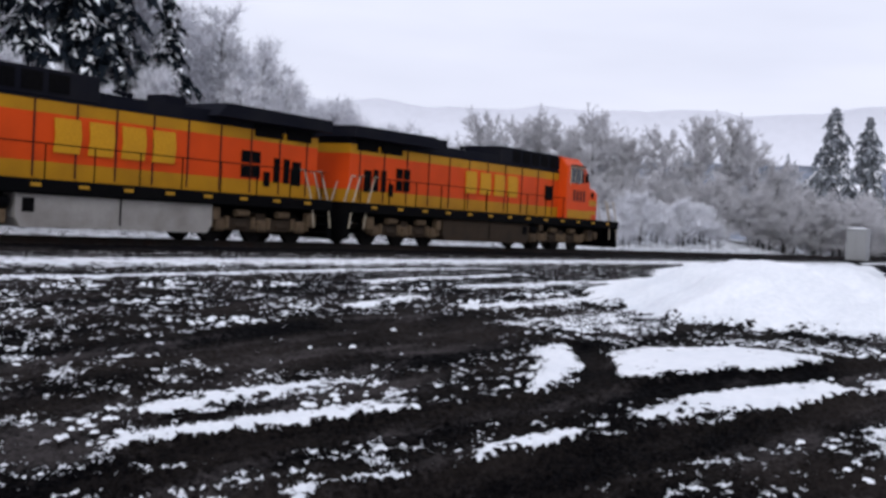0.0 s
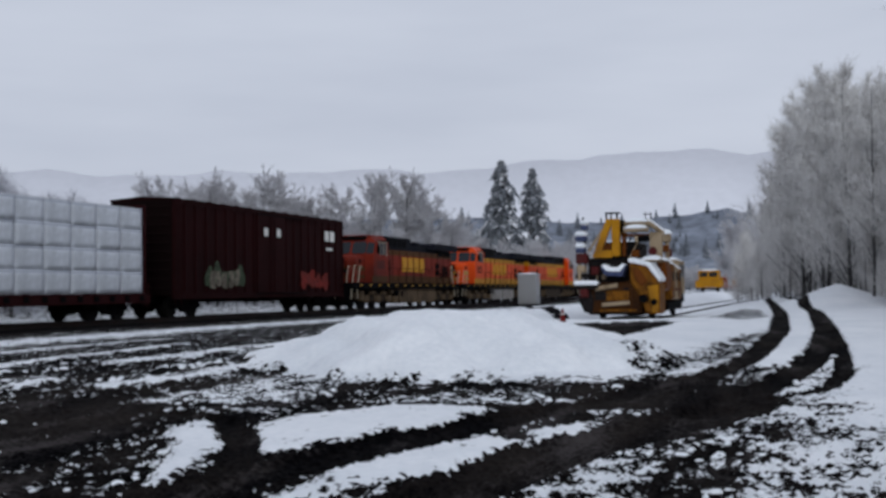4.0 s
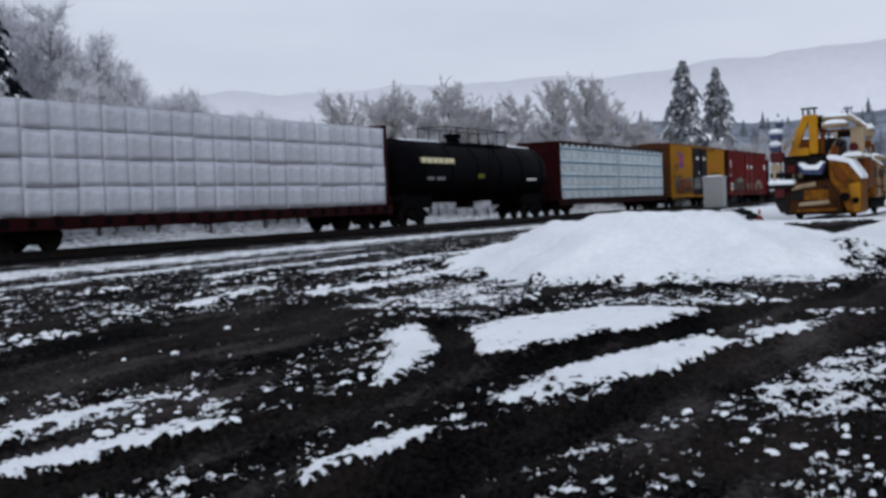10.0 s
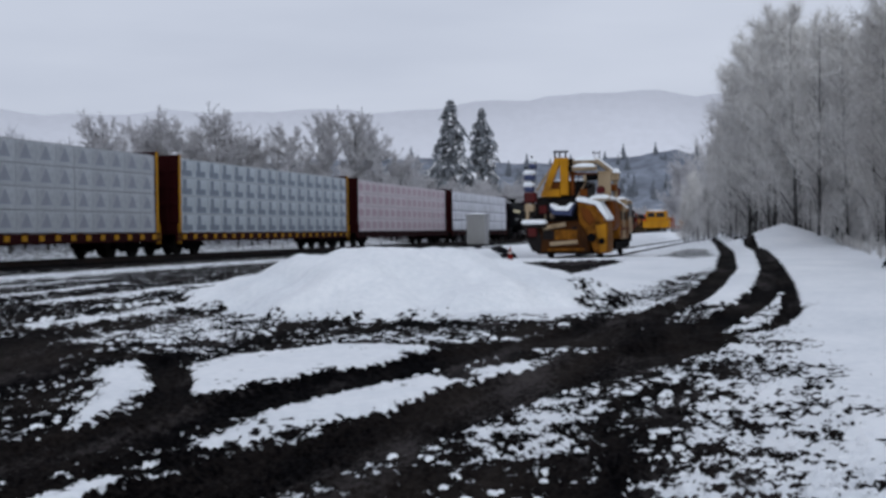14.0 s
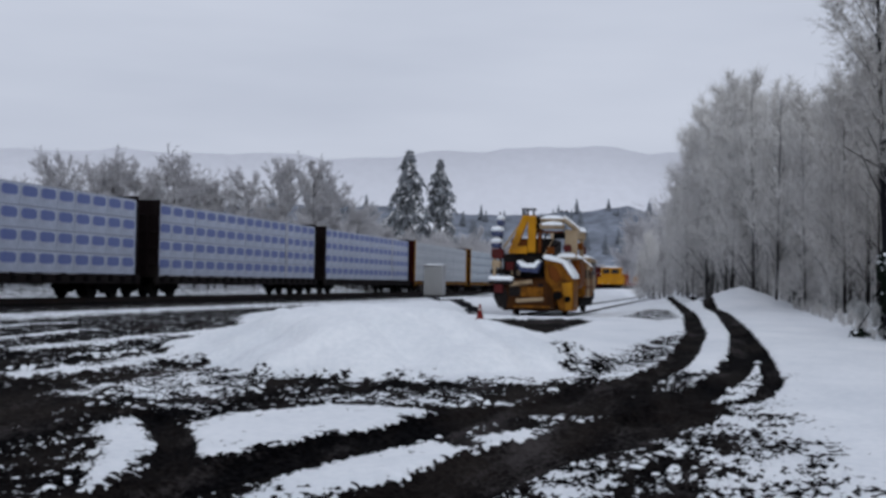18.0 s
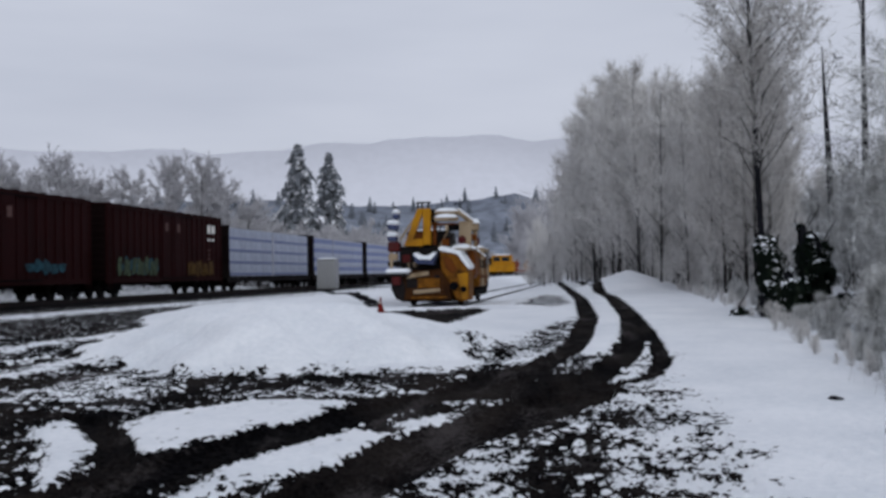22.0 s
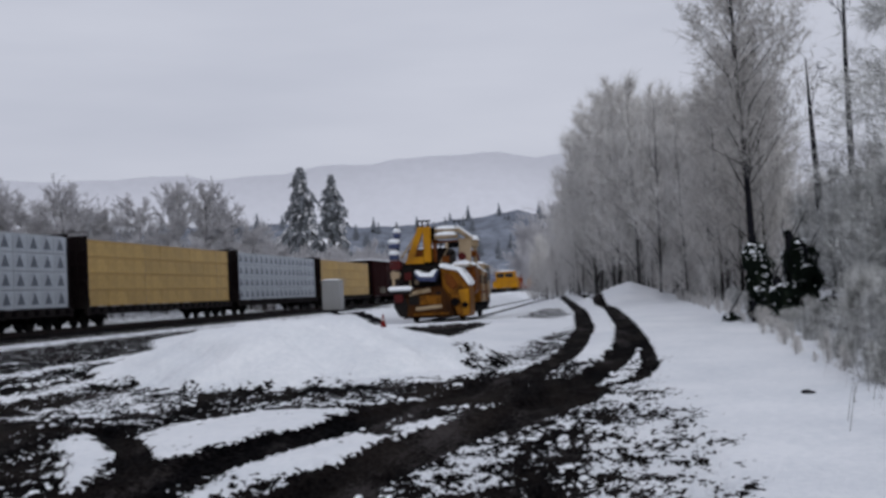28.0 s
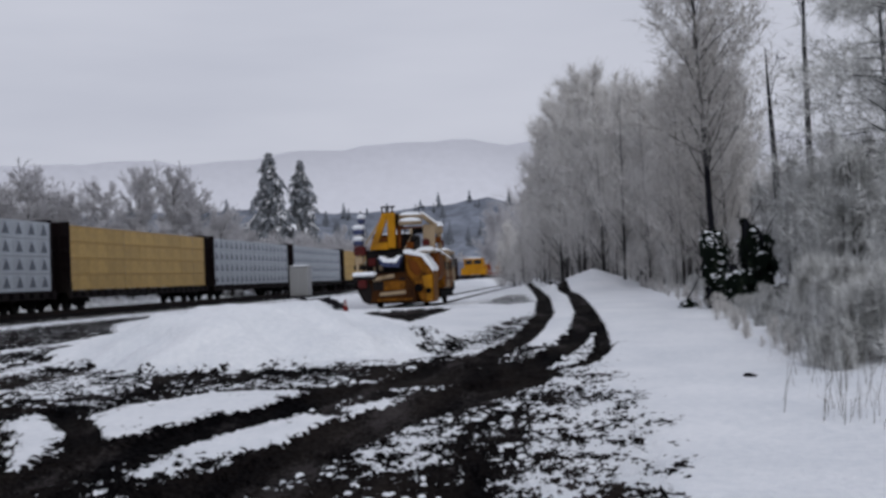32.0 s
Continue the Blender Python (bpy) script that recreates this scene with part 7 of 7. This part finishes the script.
    spots += [(x, y, 0.14 + 0.2 * rng.random(), 2) for x, y in along([(2.9, 11.2), (3.2, 14), (3.4, 17), (3.5, 21), (3.3, 23)], 34, rng, 0.3)]
    spots += [(x + rng.uniform(0.5, 5), y, 0.8 + 0.6 * rng.random(), 3) for x, y in along([(0.5, 70), (2.8, 56), (4.6, 46), (6.0, 38), (6.6, 31)], 44, rng, 1.0)]
    stand(brush, spots, 9, (0.8, 1.2))
    for s, x, y, h in ((41, 6.9, 22.6, 6.8), (42, 8.0, 20.5, 6.2), (43, 7.6, 25.5, 7.2)):
        a, b = frost_tree(s, h, 0.09, 2.9, 0.06, 64, 0.009, 0.42, 11, 18, (5, 50), bend=-0.4)
        t = plant("drooping_tree", "frost-laden tree with drooping branches", "tree", [("trunk", a, BARK_WET), ("crown", b, TWIG_DIM)], "trees beside the lane")
        t.matrix_basis = pose(x, y, float(ground_z(x, y)))
    # broken stumps smothered in ivy
    for sd, x, y, h, r, lab in ((51, 3.13, 23.3, 1.8, 0.36, "broken stump smothered in dark ivy, snow on its leaves"), (52, 3.78, 23.1, 2.0, 0.34, "taller broken stump smothered in dark ivy"), (53, 3.46, 22.8, 1.05, 0.60, "low stump under a mound of dark snowy ivy"), (54, 4.05, 22.9, 1.6, 0.24, "leaning ivy-covered stump with snow"), (55, 2.55, 23.8, 0.32, 0.18, "small dark tuft of ivy in the snow"), (56, 4.3, 22.0, 0.5, 0.60, "low tangle of dark ivy and bramble")):
        tr, g, w, st = ivy_stump(sd, h, r)
        t = plant("ivy_stump", lab, "tree stump", [("trunk", tr, BARK_WET), ("ivy_leaves", g, IVY), ("snow", w, SNOWM), ("bare_shoot", st, BARK_WET)], "ivy-covered stumps on the verge")
        t.matrix_basis = pose(x + 0.02, y, float(ground_z(x + 0.02, y)) - 0.1)
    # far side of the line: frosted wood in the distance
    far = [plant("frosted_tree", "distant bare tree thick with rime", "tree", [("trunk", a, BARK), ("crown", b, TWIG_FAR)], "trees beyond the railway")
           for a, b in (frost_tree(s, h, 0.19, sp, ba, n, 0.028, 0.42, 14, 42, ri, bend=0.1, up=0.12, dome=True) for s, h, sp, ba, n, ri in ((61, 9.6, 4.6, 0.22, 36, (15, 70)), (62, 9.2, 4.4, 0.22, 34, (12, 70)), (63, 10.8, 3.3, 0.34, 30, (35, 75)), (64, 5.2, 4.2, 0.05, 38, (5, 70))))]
    spots = [(-43.5, 110.6, 1.03, 2), (-46.5, 109.5, 0.95, 0), (-40.3, 112, 1.03, 2), (-49.5, 108, 0.8, 2), (-52.7, 105.2, 1.06, 0), (-55.3, 104, 0.98, 1), (-58.7, 101.2, 1.06, 1), (-61.5, 99, 1.0, 0), (-64, 98, 0.8, 1), (-38, 113.5, 0.9, 0), (-50.8, 107, 0.95, 1), (-56.8, 103, 1.0, 0), (-36, 114, 0.75, 0)]
    spots += [(x, y, 0.5 + 0.35 * rng.random(), 3) for x, y in along([(-68, 86), (-58, 96), (-50, 102), (-42, 106), (-34, 112), (-31, 118), (-31, 135), (-31, 160)], 80, rng, 2.0)]
    spots += [(x, y, 0.8 + 0.35 * rng.random(), 3) for x, y in along([(-37, 125), (-36, 150), (-36, 190), (-36, 260), (-38, 400)], 26, rng, 2.0)]
    spots += [(x, y, 0.8 + 0.7 * rng.random(), rng.choice((1, 3))) for x, y in along([(-20, 420), (-18, 330), (-15, 270), (-10.5, 225), (-5, 195), (0, 170), (3, 150)], 54, rng, 2.5)]
    stand(far, spots, 12)
    # the wood on the slope beside the train
    slope = [plant("rime_tree", "bare tree on the slope white with rime", "tree", [("trunk", a, BARK_MID), ("crown", b, TWIG_RIME)], "trees on the slope")
             for a, b in (frost_tree(s, h, 0.14, sp, ba, n, 0.034, 0.8, 8, 12, (20, 70)) for s, h, sp, ba, n in ((71, 10.5, 4.0, 0.10, 48), (72, 9.0, 3.8, 0.08, 46), (73, 5.0, 3.2, 0.03, 40)))]
    spots = []
    for row_x, n_row in ((-48, 34), (-52, 34), (-57, 26)):
        for x, y in along([(row_x, 14), (row_x, 88)], n_row, rng, 1.6):
            crest = float(np.interp(y, [14, 40, 46, 52, 58, 64, 72, 90], [17.5, 16.0, 14.0, 11.9, 10.2, 8.8, 7.2, 5.0]))
            top = crest * (0.9 if row_x > -50 else 1.0) * rng.uniform(0.86, 1.03) - float(ground_z(x, y))
            i = 0 if top > 9.5 else (1 if top > 6 else 2)
            spots.append((x, y, top / (10.5, 9.0, 5.0)[i], i))
    for x, y in along([(-43.5, 16), (-43.5, 50)], 20, rng, 0.6):
        spots.append((x, y, rng.uniform(0.5, 0.8), 1))
    spots += [(x, y, 0.3 + 0.4 * rng.random(), 2) for x, y in along([(-36, 0), (-36, 30), (-36.5, 60), (-37, 100)], 110, rng, 1.2)]
    stand(slope, spots, 14)
    firs = [(71, -46.0, 37.2, 15.4, 2.7), (72, -46.2, 34.9, 14.6, 2.6), (73, -46.0, 40.8, 12.8, 2.2), (74, -46.4, 32.2, 15.6, 2.8), (75, -46.5, 28.6, 15.0, 3.2), (76, -46.5, 24.0, 15.0, 3.2)]
    for s, x, y, h, sp in firs:
        tr, g, w = fir_tree(s, h, sp, 34, 11, 1.5, 0.34)
        t = plant("fir_tree", "tall dark fir laden with snow on the slope", "conifer", [("trunk", tr, BARK), ("foliage", g, NEEDLE), ("snow", w, SNOWM)], "firs on the slope")
        t.matrix_basis = pose(x, y, float(ground_z(x, y)))
    for s, x, y, h, sp in ((81, -37.6, 140.0, 17.2, 4.3), (82, -35.9, 150.0, 17.6, 3.9)):
        tr, g, w = fir_tree(s, h, sp, 40, 14, 1.7, 0.30)
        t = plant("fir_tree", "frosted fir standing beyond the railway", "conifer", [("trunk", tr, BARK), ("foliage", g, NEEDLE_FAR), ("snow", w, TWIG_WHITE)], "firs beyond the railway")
        t.matrix_basis = pose(x, y, float(ground_z(x, y)))


def build_hills():
    """Wooded hills far behind everything, with the mist painted into their base colours."""
    def ridge(name, dist, a0, a1, high, tone, seed, label):
        rng = np.random.default_rng(seed)
        n = 160
        az = np.radians(np.linspace(a0, a1, n))
        ph = rng.uniform(0, 6.28, 5)
        prof = sum(np.sin(az * k + p) / (j + 1.5) for j, (k, p) in enumerate(zip((5, 11, 23, 47, 90), ph)))
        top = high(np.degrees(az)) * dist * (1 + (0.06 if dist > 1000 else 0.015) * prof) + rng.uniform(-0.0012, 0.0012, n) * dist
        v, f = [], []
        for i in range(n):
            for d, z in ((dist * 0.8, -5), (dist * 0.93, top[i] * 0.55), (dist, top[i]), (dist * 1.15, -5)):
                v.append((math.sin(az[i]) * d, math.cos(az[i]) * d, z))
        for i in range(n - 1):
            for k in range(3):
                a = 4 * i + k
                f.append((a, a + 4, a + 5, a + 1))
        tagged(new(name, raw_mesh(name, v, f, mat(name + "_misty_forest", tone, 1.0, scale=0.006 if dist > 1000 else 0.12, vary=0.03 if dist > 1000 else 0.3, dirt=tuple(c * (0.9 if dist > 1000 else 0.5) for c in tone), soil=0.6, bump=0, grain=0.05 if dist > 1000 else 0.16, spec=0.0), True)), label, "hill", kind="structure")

    # The far ridge is toned almost to sky: mist put into its colour.
    ridge("backdrop_far_hill", 2600, -75, 70, lambda a: np.interp(a, [-75, -30, -20, -10, 0, 12, 70], [0.10, 0.108, 0.112, 0.115, 0.112, 0.112, 0.10]), (0.75, 0.75, 0.79), 2, "distant hill, pale with haze put into its colour")
    # The nearer ridge carries its haze as a grey-blue base colour.
    ridge("backdrop_near_hill", 700, -60, 30, lambda a: np.interp(a, [-60, -30, -22, -16, -12, -9, -5.5, -4, -2.7, -1.6, 4, 30], [0.03, 0.055, 0.068, 0.069, 0.063, 0.062, 0.068, 0.072, 0.066, 0.061, 0.045, 0.02]), (0.23, 0.25, 0.295), 4, "grey wooded hill dusted with snow, haze in its colour")


def build_far_firs():
    rng = random.Random(15)
    s = Soup()
    for _ in range(170):
        a = radians(rng.uniform(-24, 3))
        d = rng.uniform(620, 699)
        x, y = math.sin(a) * d, math.cos(a) * d
        crest = 700 * float(np.interp(math.degrees(a), [-24, -16, -12, -9, -5.5, -4, -2.7, -1.6, 4], [0.068, 0.069, 0.063, 0.062, 0.068, 0.072, 0.066, 0.061, 0.045]))
        z = float(np.interp(d, [560, 651, 700], [-5, crest * 0.55, crest])) - 1.5
        h = rng.uniform(4, 10)
        for k in range(6):
            zz, r = z + h * (0.1 + 0.15 * k), h * 0.3 * (1 - k / 6.5)
            for j in range(6):
                t = 2 * math.pi * (j + rng.random()) / 6
                o = Vector((math.cos(t), math.sin(t), 0))
                s.blade(Vector((x, y, zz + h * 0.16)), Vector((x, y, zz)) + o * r, r * 0.6, o.orthogonal())
    tagged(new("far_firs", s.mesh("far_firs", NEEDLE_HAZED)), "scattered grey firs on the distant hillside", "conifers", kind="stuff")


def build_verge():
    # dry stalks poking through the snow
    rng = random.Random(6)
    stalk = mat("dry_stalk", (0.09, 0.08, 0.065), 0.9, grain=30, vary=0.3)
    s = Soup()
    for cx, cy, n, rad in ((2.35, 8.4, 40, 0.35), (2.7, 10.0, 40, 0.5), (3.0, 11.5, 50, 0.6)):
        for _ in range(n):
            x, y = cx + rng.gauss(0, rad * 0.5), cy + rng.gauss(0, rad)
            a = Vector((x, y, float(ground_z(x, y))))
            d = Vector((rng.uniform(-0.25, 0.25), rng.uniform(-0.25, 0.25), 1)).normalized()
            e = a + d * rng.uniform(0.15, 0.55)
            s.blade(a, e, 0.004, rand_dir(rng))
            if rng.random() < 0.5:
                s.blade(a.lerp(e, 0.6), e + rand_dir(rng) * 0.12, 0.003, rand_dir(rng))
    tagged(new("dry_weeds", s.mesh("dry_weeds", stalk)), "thin dry weed stalks poking through snow", "weeds", kind="stuff")
    # small dark clods on the snow
    for x, y, r in ((1.96, 11.0, 0.08),):
        bm = B()
        bmesh.ops.create_icosphere(bm, subdivisions=2, radius=r)
        for v in bm.verts:
            v.co *= rng.uniform(0.75, 1.2)
            v.co.z *= 0.6
        ob = new("dirt_clod", mesh_of("dirt_clod", bm, MATS["ballast"]))
        ob.matrix_basis = pose(x, y, float(ground_z(x, y)) + r * 0.3)
        tagged(ob, "small dark clod of dirt on the snow", "clod", "clods on the snow")


build_woods()
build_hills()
build_far_firs()
build_verge()


# ---- the train on its way: it rolls steadily past, away along the line ----
FRONT = [(0, 53.71), (1, 72.73), (2.5, 101.51), (5, 149.24), (6, 168.23), (7, 187.07), (8, 205.97), (9, 225.06), (10, 244.4), (11, 263.4), (12, 282.07), (13, 300.61), (15.5, 347.13), (16, 356.54), (17, 375.58), (19, 413.76),
         (21, 451.89), (22, 470.67), (23, 489.29), (24.5, 517.1), (25.5, 535.66), (28, 581.92), (31, 638.25), (32, 656.96)]


def motions():
    behind = 0.0
    for car, length in zip(TRAIN, LENGTHS):
        mid = behind + length / 2
        walk(car, [(t, pose(TRACK_X, y + 2.33 - mid, RAIL_Z)) for t, y in FRONT])
        behind += length


motions()
